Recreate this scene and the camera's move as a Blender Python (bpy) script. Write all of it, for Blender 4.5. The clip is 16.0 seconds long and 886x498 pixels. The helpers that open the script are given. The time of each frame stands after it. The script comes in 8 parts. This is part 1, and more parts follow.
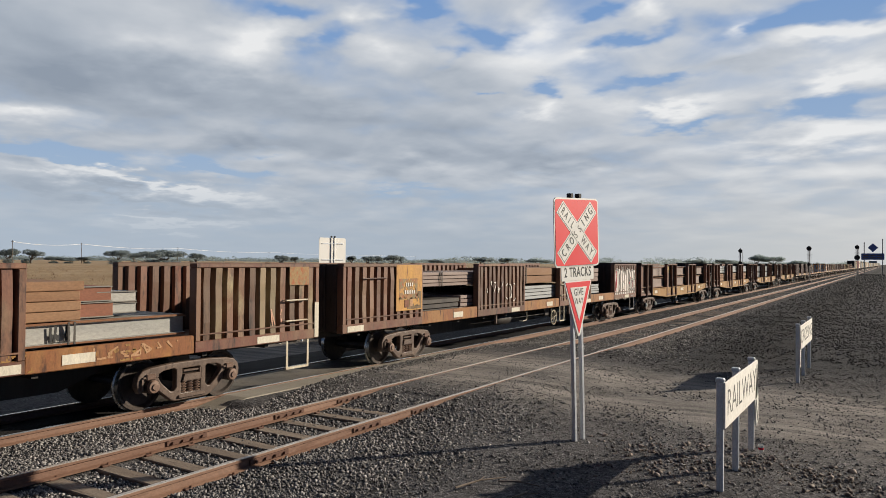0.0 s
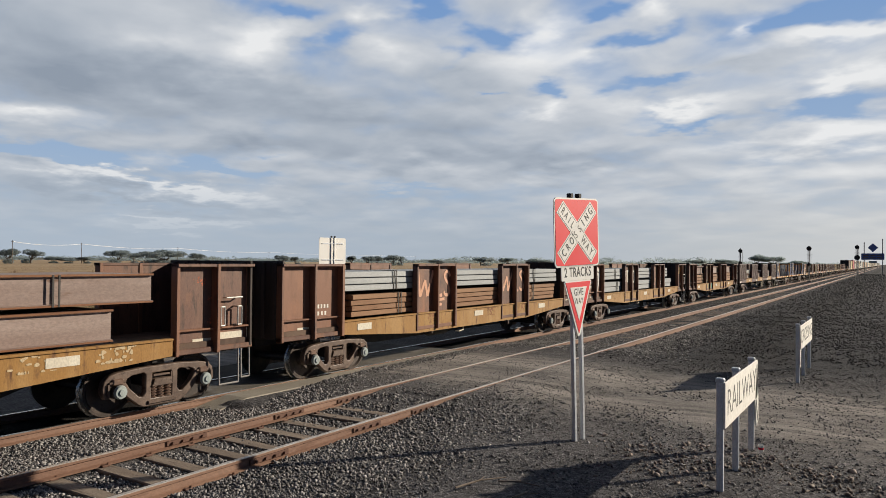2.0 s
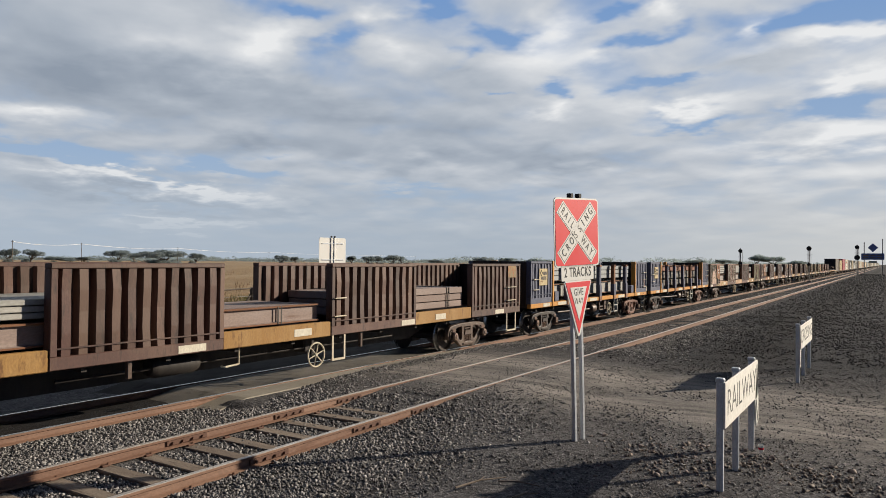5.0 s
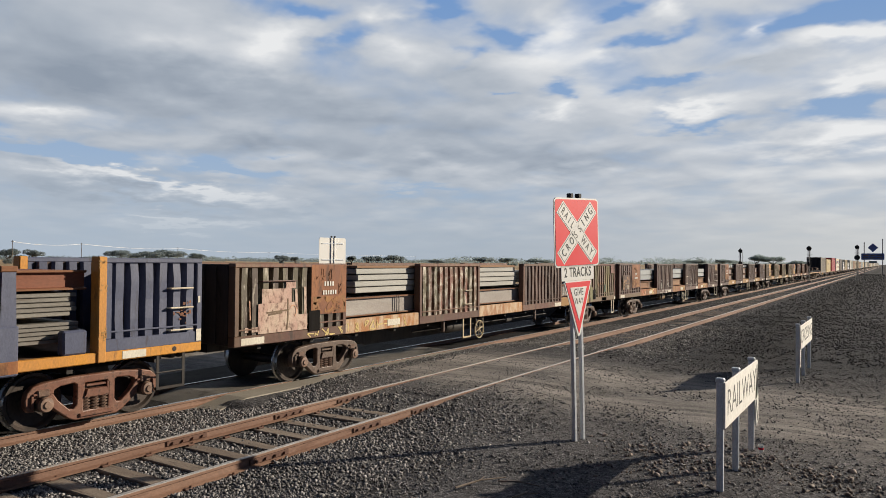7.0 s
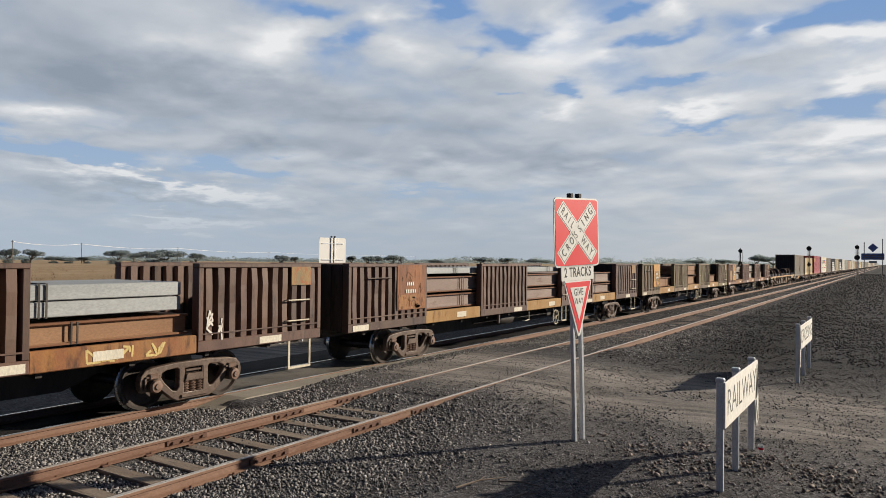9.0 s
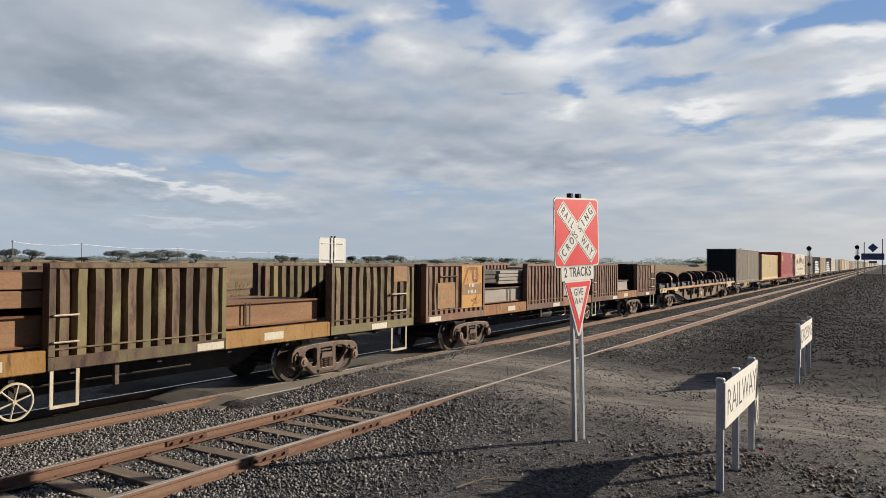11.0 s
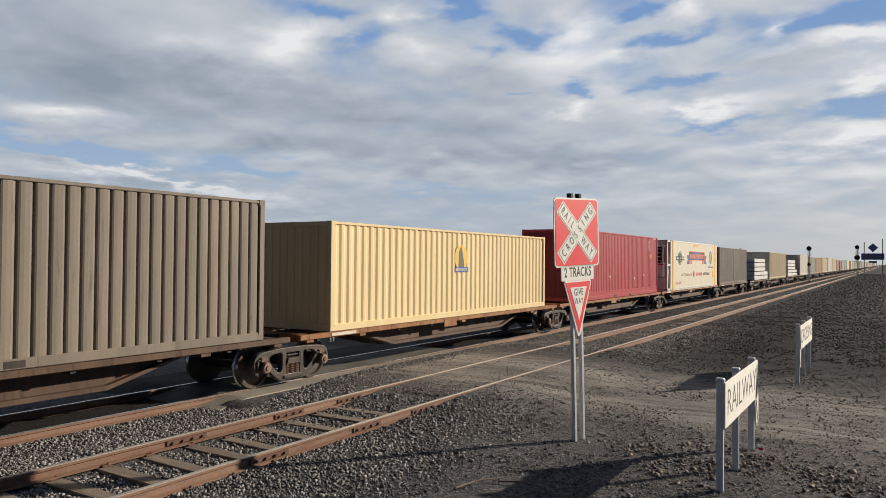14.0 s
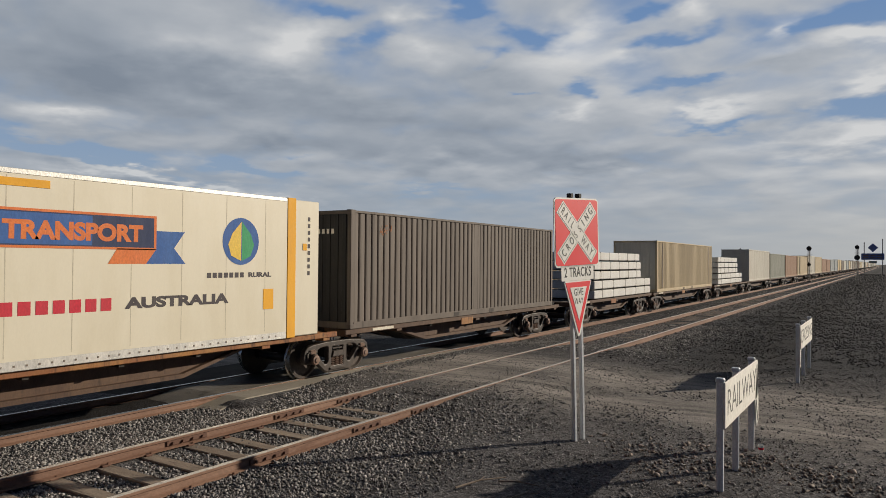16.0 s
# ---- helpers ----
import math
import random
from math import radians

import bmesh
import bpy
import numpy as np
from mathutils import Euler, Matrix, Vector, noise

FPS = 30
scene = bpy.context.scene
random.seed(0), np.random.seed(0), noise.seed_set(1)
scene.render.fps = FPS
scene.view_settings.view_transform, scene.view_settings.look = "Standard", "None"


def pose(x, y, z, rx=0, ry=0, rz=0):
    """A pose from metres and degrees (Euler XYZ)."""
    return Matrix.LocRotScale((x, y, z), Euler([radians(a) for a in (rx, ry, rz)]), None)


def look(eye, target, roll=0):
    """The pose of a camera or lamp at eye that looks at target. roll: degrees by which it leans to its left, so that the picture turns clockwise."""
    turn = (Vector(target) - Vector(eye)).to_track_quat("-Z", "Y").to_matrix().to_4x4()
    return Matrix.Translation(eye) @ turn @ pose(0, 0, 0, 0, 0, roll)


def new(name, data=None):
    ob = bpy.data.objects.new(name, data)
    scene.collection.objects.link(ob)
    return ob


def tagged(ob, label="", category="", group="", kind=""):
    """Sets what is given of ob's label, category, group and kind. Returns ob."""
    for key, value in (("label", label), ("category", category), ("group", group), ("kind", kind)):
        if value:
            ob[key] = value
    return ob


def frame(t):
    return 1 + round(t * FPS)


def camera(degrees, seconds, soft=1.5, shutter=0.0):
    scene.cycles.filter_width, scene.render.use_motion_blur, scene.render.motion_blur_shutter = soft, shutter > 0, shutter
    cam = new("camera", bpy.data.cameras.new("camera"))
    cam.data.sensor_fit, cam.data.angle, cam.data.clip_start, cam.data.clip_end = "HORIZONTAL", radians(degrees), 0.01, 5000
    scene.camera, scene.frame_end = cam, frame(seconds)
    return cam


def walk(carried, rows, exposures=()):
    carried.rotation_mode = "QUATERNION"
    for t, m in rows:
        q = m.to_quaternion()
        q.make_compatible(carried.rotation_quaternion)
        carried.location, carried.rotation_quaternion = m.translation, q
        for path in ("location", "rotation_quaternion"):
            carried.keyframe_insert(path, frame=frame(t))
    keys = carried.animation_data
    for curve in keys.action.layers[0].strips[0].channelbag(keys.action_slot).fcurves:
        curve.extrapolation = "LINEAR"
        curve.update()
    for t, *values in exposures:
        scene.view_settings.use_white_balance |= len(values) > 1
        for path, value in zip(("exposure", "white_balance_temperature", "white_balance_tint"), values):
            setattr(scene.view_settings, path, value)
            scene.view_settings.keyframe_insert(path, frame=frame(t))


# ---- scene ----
cam = camera(63.63, 16.0, soft=0.65)

# ---- camera: stands still, 2.74 m over the rails ----
EYE = Vector((0.0, 0.0, 2.744))
YAW, PITCH, ROLL = 0.5587, 0.0160, 0.0086


def camera_pose():
    fw = Vector((-math.sin(YAW) * math.cos(PITCH), math.cos(YAW) * math.cos(PITCH), math.sin(PITCH)))
    right = Vector((math.cos(YAW), math.sin(YAW), 0))
    up = right.cross(fw)
    r2 = math.cos(ROLL) * right + math.sin(ROLL) * up
    u2 = -math.sin(ROLL) * right + math.cos(ROLL) * up
    m = Matrix((r2, u2, -fw)).transposed().to_4x4()
    return Matrix.Translation(EYE) @ m


walk(cam, [(0.0, camera_pose()), (16.0, camera_pose())], [(0.0, 0.17), (13.0, 0.18), (14.0, 0.14), (14.5, -0.06), (15.0, 0.13), (15.5, 0.08), (16.0, -0.20)])

# ---- world, sun, exposure ----
SUN_AZ, SUN_EL = radians(39), radians(20)      # azimuth from +Y towards +X
world = bpy.data.worlds.new("world")
scene.world = world
world.use_nodes = True
wn, wl = world.node_tree.nodes, world.node_tree.links
sky = wn.new("ShaderNodeTexSky")
sky.sky_type = "NISHITA"
sky.sun_disc = False
sky.sun_elevation, sky.sun_rotation = SUN_EL, SUN_AZ
sky.air_density, sky.dust_density, sky.ozone_density = 0.22, 0.0, 1.0
wn["Background"].inputs[1].default_value = 0.05
wl.new(sky.outputs[0], wn["Background"].inputs[0])
sun = new("sun", bpy.data.lights.new("sun", "SUN"))
sun.data.energy, sun.data.angle, sun.data.color = 5.0, radians(0.6), (1.0, 0.885, 0.72)
sun_way = Vector((math.sin(SUN_AZ) * math.cos(SUN_EL), math.cos(SUN_AZ) * math.cos(SUN_EL), math.sin(SUN_EL)))
sun.matrix_world = look(sun_way * 300, (0, 0, 0))

XT = -12.247          # centre line of the train's track
XN = -7.871           # centre line of the empty track
ZN = 0.185            # its rails' height over the train's rails
SPEED = 22.1
STRIP_X = 2.72


# ---- materials ----
def tree_of(name):
    m = bpy.data.materials.new(name)
    m.use_nodes = True
    t = m.node_tree
    return m, t.nodes, t.links, t.nodes["Principled BSDF"]


def ramp(n, stops):
    r = n.new("ShaderNodeValToRGB")
    e = r.color_ramp.elements
    while len(e) < len(stops):
        e.new(0.5)
    for el, (p, c) in zip(e, stops):
        el.position = p
        el.color = (*c, 1) if len(c) == 3 else c
    return r


def coords(n, l, stretch=(1, 1, 1), vary=True):
    tc = n.new("ShaderNodeTexCoord")
    mp = n.new("ShaderNodeMapping")
    mp.inputs["Scale"].default_value = stretch
    l.new(tc.outputs["Object"], mp.inputs["Vector"])
    if vary:
        oi = n.new("ShaderNodeObjectInfo")
        mul = n.new("ShaderNodeMath")
        mul.operation = "MULTIPLY"
        mul.inputs[1].default_value = 37.0
        l.new(oi.outputs["Random"], mul.inputs[0])
        cb = n.new("ShaderNodeCombineXYZ")
        for i in range(3):
            l.new(mul.outputs[0], cb.inputs[i])
        l.new(cb.outputs[0], mp.inputs["Location"])
    return mp.outputs[0]


def noise_of(n, l, vec, scale, detail=4, rough=0.55):
    t = n.new("ShaderNodeTexNoise")
    t.inputs["Scale"].default_value = scale
    t.inputs["Detail"].default_value = detail
    t.inputs["Roughness"].default_value = rough
    l.new(vec, t.inputs["Vector"])
    return t.outputs[0]


def math_node(n, l, op, a, b=None, c=None):
    m = n.new("ShaderNodeMath")
    m.operation = op
    for i, v in enumerate((a, b, c)):
        if v is None:
            continue
        if isinstance(v, (int, float)):
            m.inputs[i].default_value = v
        else:
            l.new(v, m.inputs[i])
    return m.outputs[0]


def mix(n, l, fac, a, b, mode="MIX"):
    m = n.new("ShaderNodeMix")
    m.data_type = "RGBA"
    m.blend_type = mode
    for sock, v in ((m.inputs[0], fac), (m.inputs[6], a), (m.inputs[7], b)):
        if isinstance(v, (int, float)):
            sock.default_value = v
        elif isinstance(v, tuple):
            sock.default_value = (*v, 1)
        else:
            l.new(v, sock)
    return m.outputs[2]


def worn(name, base, wear, rust=(0.10, 0.045, 0.022), amount=0.45, streak=(1, 1, 0.25), scale=1.6, rough=0.7, metal=0.0, bump=0.25, grain=0.22, island=0.0, flare=None, gloss=0.5):
    """Painted or bare metal and wood: base colour, worn tone, rust or dirt in streaks, fine grain."""
    m, n, l, p = tree_of(name)
    v = coords(n, l, streak)
    big = noise_of(n, l, v, scale, 5, 0.6)
    mid = noise_of(n, l, v, scale * 4.3, 5, 0.65)
    fine = noise_of(n, l, coords(n, l, tuple(0.4 + 0.6 * k for k in streak)), 34, 4, 0.65)
    c = mix(n, l, ramp_fac(n, l, big, 0.42, 0.60), base, wear)
    c = mix(n, l, ramp_fac(n, l, mid, 0.78 - amount * 0.5, 0.92 - amount * 0.45), c, rust)
    if flare:            # broad blooms of fresh rust or bare paint
        bl = noise_of(n, l, coords(n, l, (1, 1, 0.7)), 1.1, 6, 0.62)
        c = mix(n, l, ramp_fac(n, l, bl, 0.54, 0.70), c, flare)
    g = ramp(n, [(0.3, (1 - grain,) * 3), (0.7, (1 + grain * 0.4,) * 3)])
    l.new(fine, g.inputs[0])
    c = mix(n, l, 1.0, c, g.outputs[0], "MULTIPLY")
    if island:
        gi = n.new("ShaderNodeNewGeometry")
        oi = n.new("ShaderNodeObjectInfo")
        add = n.new("ShaderNodeMath")
        l.new(gi.outputs["Random Per Island"], add.inputs[0])
        l.new(oi.outputs["Random"], add.inputs[1])
        fr = n.new("ShaderNodeMath")
        fr.operation = "FRACT"
        l.new(add.outputs[0], fr.inputs[0])
        if flare:        # some pieces faded to the bloom's tone
            pick = math_node(n, l, "FRACT", math_node(n, l, "MULTIPLY", fr.outputs[0], 7.31))
            c = mix(n, l, math_node(n, l, "MULTIPLY", ramp_fac(n, l, pick, 0.55, 0.95), 0.6), c, flare)
        r = ramp(n, [(0, (1 - island,) * 3), (1, (1 + island,) * 3)])
        l.new(fr.outputs[0], r.inputs[0])
        c = mix(n, l, 1.0, c, r.outputs[0], "MULTIPLY")
    l.new(c, p.inputs["Base Color"])
    rr = n.new("ShaderNodeMapRange")
    rr.inputs["To Min"].default_value, rr.inputs["To Max"].default_value = rough - 0.15, min(1, rough + 0.15)
    l.new(mid, rr.inputs["Value"])
    l.new(rr.outputs[0], p.inputs["Roughness"])
    p.inputs["Metallic"].default_value = metal
    p.inputs["Specular IOR Level"].default_value = gloss
    b = n.new("ShaderNodeBump")
    b.inputs["Strength"].default_value = bump
    b.inputs["Distance"].default_value = 0.01
    l.new(fine, b.inputs["Height"])
    l.new(b.outputs[0], p.inputs["Normal"])
    return m


def ramp_fac(n, l, src, a, b):
    r = n.new("ShaderNodeMapRange")
    r.clamp = True
    r.inputs["From Min"].default_value, r.inputs["From Max"].default_value = a, b
    l.new(src, r.inputs["Value"])
    return r.outputs[0]


M = {}
M["rib_brown"] = worn("rib_brown", (0.15, 0.052, 0.032), (0.185, 0.092, 0.054), (0.042, 0.021, 0.017), 0.52, rough=0.55, island=0.35, flare=(0.20, 0.122, 0.072))
M["rib_dark"] = worn("rib_dark", (0.088, 0.042, 0.033), (0.125, 0.068, 0.05), (0.028, 0.018, 0.016), 0.48, rough=0.55, island=0.32, flare=(0.15, 0.09, 0.062))
# backing sheet behind the ribs, darkened to deepen the shade in the gaps
M["rib_gap_shade"] = worn("rib_gap_shade", (0.05, 0.032, 0.026), (0.075, 0.046, 0.036), (0.022, 0.016, 0.014), 0.5)
# shade of ends turned from the sun, and of holes, put into the colour
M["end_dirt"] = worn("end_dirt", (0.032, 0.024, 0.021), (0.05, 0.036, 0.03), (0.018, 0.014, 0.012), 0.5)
M["rib_olive"] = worn("rib_olive", (0.125, 0.07, 0.047), (0.17, 0.125, 0.072), (0.05, 0.028, 0.02), 0.58, island=0.35, flare=(0.22, 0.20, 0.085))
M["teal_faded"] = worn("teal_faded", (0.15, 0.22, 0.16), (0.19, 0.24, 0.16), (0.09, 0.07, 0.04), 0.5)
M["small_maroon"] = worn("small_maroon", (0.16, 0.06, 0.045), (0.22, 0.10, 0.075), (0.09, 0.04, 0.03), 0.5, scale=4.0, streak=(1, 1, 1))
M["moss_paint"] = worn("moss_paint", (0.19, 0.195, 0.08), (0.23, 0.21, 0.10), (0.08, 0.05, 0.03), 0.5)
M["rib_mixed"] = worn("rib_mixed", (0.15, 0.07, 0.042), (0.20, 0.115, 0.065), (0.05, 0.027, 0.02), 0.5, rough=0.58, island=0.35, flare=(0.29, 0.235, 0.135))
M["rib_flaking"] = worn("rib_flaking", (0.075, 0.05, 0.038), (0.135, 0.12, 0.075), (0.48, 0.43, 0.35), 0.5, scale=2.4, rough=0.62, island=0.25)
M["rib_sprayed"] = worn("rib_sprayed", (0.84, 0.80, 0.76), (0.78, 0.73, 0.69), (0.25, 0.18, 0.15), 0.30, scale=2.0, rough=0.6)
def cut_above(m, z, colour):
    """Bare colour above a ragged height."""
    n, l = m.node_tree.nodes, m.node_tree.links
    p = n["Principled BSDF"]
    src = p.inputs["Base Color"].links[0].from_socket
    v = coords(n, l, vary=False)
    sp = n.new("ShaderNodeSeparateXYZ")
    l.new(v, sp.inputs[0])
    oi = n.new("ShaderNodeObjectInfo")
    h = math_node(n, l, "MULTIPLY_ADD", oi.outputs["Random"], 0.28, sp.outputs["Z"])
    l.new(mix(n, l, ramp_fac(n, l, h, z, z + 0.03), src, colour), p.inputs["Base Color"])


cut_above(M["rib_sprayed"], 2.46, (0.12, 0.06, 0.04))
M["spray_grey"] = worn("spray_grey", (0.27, 0.25, 0.24), (0.33, 0.31, 0.29), (0.15, 0.12, 0.10), 0.4)
M["tank_ochre"] = worn("tank_ochre", (0.20, 0.13, 0.06), (0.26, 0.17, 0.08), (0.09, 0.05, 0.03), 0.4)
M["rib_red"] = worn("rib_red", (0.13, 0.05, 0.03), (0.16, 0.075, 0.045), (0.05, 0.025, 0.018), 0.4)
M["door_brown"] = worn("door_brown", (0.125, 0.058, 0.04), (0.18, 0.09, 0.058), (0.045, 0.026, 0.02), 0.5, rough=0.55, island=0.15, flare=(0.25, 0.11, 0.055))
M["rib_peeling"] = worn("rib_peeling", (0.12, 0.10, 0.055), (0.19, 0.065, 0.045), (0.66, 0.61, 0.51), 0.60, streak=(1, 1, 0.62), scale=0.95, rough=0.62, island=0.3)
M["sill_peeling"] = worn("sill_peeling", (0.46, 0.20, 0.06), (0.36, 0.14, 0.045), (0.60, 0.46, 0.31), 0.70, streak=(1, 1, 0.4), scale=0.8)
M["step_cream"] = worn("step_cream", (0.55, 0.42, 0.25), (0.62, 0.5, 0.32), (0.3, 0.17, 0.07), 0.35, scale=3.0)
M["gold_sill"] = worn("gold_sill", (0.34, 0.175, 0.042), (0.40, 0.23, 0.075), (0.13, 0.055, 0.022), 0.45)
M["girder_olive"] = worn("girder_olive", (0.152, 0.096, 0.055), (0.19, 0.125, 0.072), (0.13, 0.15, 0.075), 0.28, streak=(1, 0.6, 0.8), scale=0.9)
M["deck_timber"] = worn("deck_timber", (0.46, 0.24, 0.10), (0.58, 0.38, 0.21), (0.24, 0.085, 0.035), 0.45, streak=(1, 0.2, 1), scale=2.2)
M["band_green"] = worn("band_green", (0.05, 0.2, 0.13), (0.07, 0.24, 0.16), amount=0.2)
M["band_orange"] = worn("band_orange", (0.6, 0.14, 0.06), (0.55, 0.16, 0.08), amount=0.2)
M["rust_sill"] = worn("rust_sill", (0.27, 0.10, 0.034), (0.34, 0.165, 0.055), (0.085, 0.036, 0.02), 0.52, flare=(0.40, 0.18, 0.045))
M["brown_sill"] = worn("brown_sill", (0.085, 0.045, 0.028), (0.12, 0.068, 0.04), (0.05, 0.028, 0.02), 0.45)
M["gold_plate"] = worn("gold_plate", (0.60, 0.32, 0.075), (0.52, 0.27, 0.075), (0.22, 0.10, 0.045), 0.45)
M["steel_umber"] = worn("steel_umber", (0.22, 0.075, 0.038), (0.26, 0.10, 0.055), (0.10, 0.04, 0.025), 0.4, streak=(1, 0.15, 1))
# black for flat plates that stand for the shade inside a recess
M["recess_shade"] = worn("recess_shade", (0.007, 0.006, 0.006), (0.012, 0.01, 0.009), (0.005, 0.004, 0.004), 0.3, gloss=0.1, rough=0.8)
M["rust_pale"] = worn("rust_pale", (0.52, 0.30, 0.16), (0.46, 0.25, 0.12), (0.3, 0.13, 0.05), 0.4)
M["rust_plate"] = worn("rust_plate", (0.32, 0.12, 0.04), (0.22, 0.08, 0.035), (0.09, 0.045, 0.025), 0.5)
M["patch_mottled"] = worn("patch_mottled", (0.34, 0.21, 0.085), (0.24, 0.19, 0.095), (0.40, 0.12, 0.045), 0.60, scale=2.6, streak=(1, 1, 0.7))
M["cream_plate"] = worn("cream_plate", (0.62, 0.5, 0.28), (0.56, 0.45, 0.25), (0.3, 0.2, 0.1), 0.2)
M["blue_paint"] = worn("blue_paint", (0.078, 0.09, 0.152), (0.112, 0.124, 0.185), (0.045, 0.035, 0.038), 0.4, rough=0.55)
M["orange_paint"] = worn("orange_paint", (0.66, 0.29, 0.03), (0.58, 0.26, 0.05), (0.16, 0.07, 0.03), 0.4, rough=0.55)
M["peeling_cream"] = worn("peeling_cream", (0.62, 0.48, 0.37), (0.54, 0.35, 0.28), (0.15, 0.07, 0.05), 0.55, scale=2.0, streak=(1, 1, 0.6))
M["label_white"] = worn("label_white", (0.75, 0.70, 0.58), (0.68, 0.62, 0.5), (0.4, 0.33, 0.24), 0.2, rough=0.5)
M["grab_white"] = worn("grab_white", (0.72, 0.66, 0.52), (0.6, 0.5, 0.36), (0.25, 0.16, 0.1), 0.3)
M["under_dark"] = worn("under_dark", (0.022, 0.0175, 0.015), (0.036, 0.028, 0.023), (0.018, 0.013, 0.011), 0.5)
M["bogie_cast"] = worn("bogie_cast", (0.112, 0.074, 0.056), (0.175, 0.122, 0.092), (0.055, 0.030, 0.021), 0.5, streak=(1, 1, 1), scale=3, rough=0.5)
M["bogie_black"] = worn("bogie_black", (0.052, 0.041, 0.035), (0.085, 0.066, 0.055), (0.03, 0.022, 0.018), 0.5, streak=(1, 1, 1), scale=3, rough=0.48)
M["bogie_rust"] = worn("bogie_rust", (0.19, 0.08, 0.05), (0.23, 0.115, 0.075), (0.07, 0.036, 0.024), 0.5, streak=(1, 1, 1), scale=3, rough=0.5)
M["wheel_steel"] = worn("wheel_steel", (0.045, 0.035, 0.03), (0.075, 0.056, 0.046), (0.03, 0.022, 0.019), 0.5, streak=(1, 1, 1), scale=3, rough=0.55, metal=0.3)
M["spring"] = worn("spring", (0.17, 0.11, 0.085), (0.24, 0.16, 0.12), (0.08, 0.05, 0.035), 0.4, streak=(1, 1, 1), scale=6, rough=0.42, metal=0.35)
M["steel_grey"] = worn("steel_grey", (0.34, 0.34, 0.32), (0.42, 0.41, 0.38), (0.2, 0.15, 0.11), 0.25, streak=(1, 0.12, 1), rough=0.6, metal=0.2)
M["steel_pale"] = worn("steel_pale", (0.31, 0.33, 0.34), (0.375, 0.395, 0.405), (0.20, 0.17, 0.15), 0.2, streak=(1, 0.12, 1), rough=0.6, metal=0.2)
M["steel_ash"] = worn("steel_ash", (0.33, 0.295, 0.27), (0.40, 0.37, 0.34), (0.2, 0.12, 0.08), 0.25, streak=(1, 0.15, 1), rough=0.7)
M["steel_pink"] = worn("steel_pink", (0.26, 0.19, 0.165), (0.34, 0.265, 0.235), (0.15, 0.075, 0.045), 0.35, streak=(1, 0.15, 1), rough=0.7)
M["steel_rust"] = worn("steel_rust", (0.27, 0.145, 0.078), (0.33, 0.19, 0.105), (0.15, 0.072, 0.038), 0.35, streak=(1, 0.15, 1), rough=0.8)
M["flange_rust"] = worn("flange_rust", (0.2, 0.085, 0.04), (0.26, 0.12, 0.06), (0.09, 0.04, 0.025), 0.4, streak=(1, 0.15, 1), rough=0.8)
M["steel_dark"] = worn("steel_dark", (0.19, 0.175, 0.155), (0.25, 0.235, 0.205), (0.11, 0.075, 0.05), 0.35, streak=(1, 0.12, 1), rough=0.55, metal=0.2)
M["strap"] = worn("strap", (0.045, 0.04, 0.038), (0.08, 0.07, 0.06), amount=0.2)
M["box_grey"] = worn("box_grey", (0.19, 0.16, 0.129), (0.235, 0.197, 0.159), (0.11, 0.088, 0.07), 0.36, grain=0.08, bump=0.1, streak=(1, 1, 0.12))
M["box_dark"] = worn("box_dark", (0.118, 0.097, 0.083), (0.155, 0.128, 0.108), (0.06, 0.047, 0.04), 0.38, grain=0.08, bump=0.1, streak=(1, 1, 0.12))
# dark end paint and a darkened red, both deepened by painted-in end shade
M["box_end_shade"] = worn("box_end_shade", (0.022, 0.022, 0.024), (0.032, 0.03, 0.031), (0.05, 0.03, 0.022), 0.25)
M["box_red_shade"] = worn("box_red_shade", (0.22, 0.025, 0.035), (0.19, 0.028, 0.036), (0.12, 0.03, 0.03), 0.25)
M["box_yellow"] = worn("box_yellow", (0.78, 0.62, 0.35), (0.73, 0.57, 0.315), (0.58, 0.44, 0.24), 0.15, grain=0.03, bump=0.05, streak=(1, 1, 0.12))
M["box_red"] = worn("box_red", (0.43, 0.042, 0.05), (0.39, 0.046, 0.053), (0.28, 0.05, 0.048), 0.15, grain=0.03, rough=0.45, bump=0.05, streak=(1, 1, 0.12))
M["box_cream"] = worn("box_cream", (0.74, 0.69, 0.56), (0.70, 0.645, 0.51), (0.55, 0.48, 0.36), 0.12, rough=0.45, grain=0.03, bump=0.05)
M["seam_cream"] = worn("seam_cream", (0.60, 0.55, 0.44), (0.56, 0.51, 0.40), amount=0.05)
M["box_tan"] = worn("box_tan", (0.56, 0.455, 0.29), (0.50, 0.40, 0.26), (0.28, 0.2, 0.12), 0.25)
M["box_white"] = worn("box_white", (0.62, 0.6, 0.53), (0.56, 0.53, 0.46), (0.35, 0.3, 0.24), 0.2)
M["box_green"] = worn("box_green", (0.22, 0.24, 0.2), (0.27, 0.28, 0.24), (0.12, 0.11, 0.09), 0.3)
M["box_rust"] = worn("box_rust", (0.3, 0.16, 0.09), (0.35, 0.2, 0.12), (0.15, 0.08, 0.05), 0.3)
M["box_blue"] = worn("box_blue", (0.3, 0.34, 0.36), (0.36, 0.4, 0.42), (0.2, 0.19, 0.17), 0.25)
M["yellow_band"] = worn("yellow_band", (0.85, 0.42, 0.018), (0.78, 0.38, 0.025), (0.45, 0.22, 0.04), 0.12, grain=0.06)
M["alu"] = worn("alu", (0.62, 0.61, 0.58), (0.7, 0.68, 0.64), (0.4, 0.37, 0.33), 0.2, rough=0.45, metal=0.6)
M["reefer_unit"] = worn("reefer_unit", (0.78, 0.78, 0.79), (0.8, 0.8, 0.8), (0.42, 0.39, 0.37), 0.2, rough=0.4)
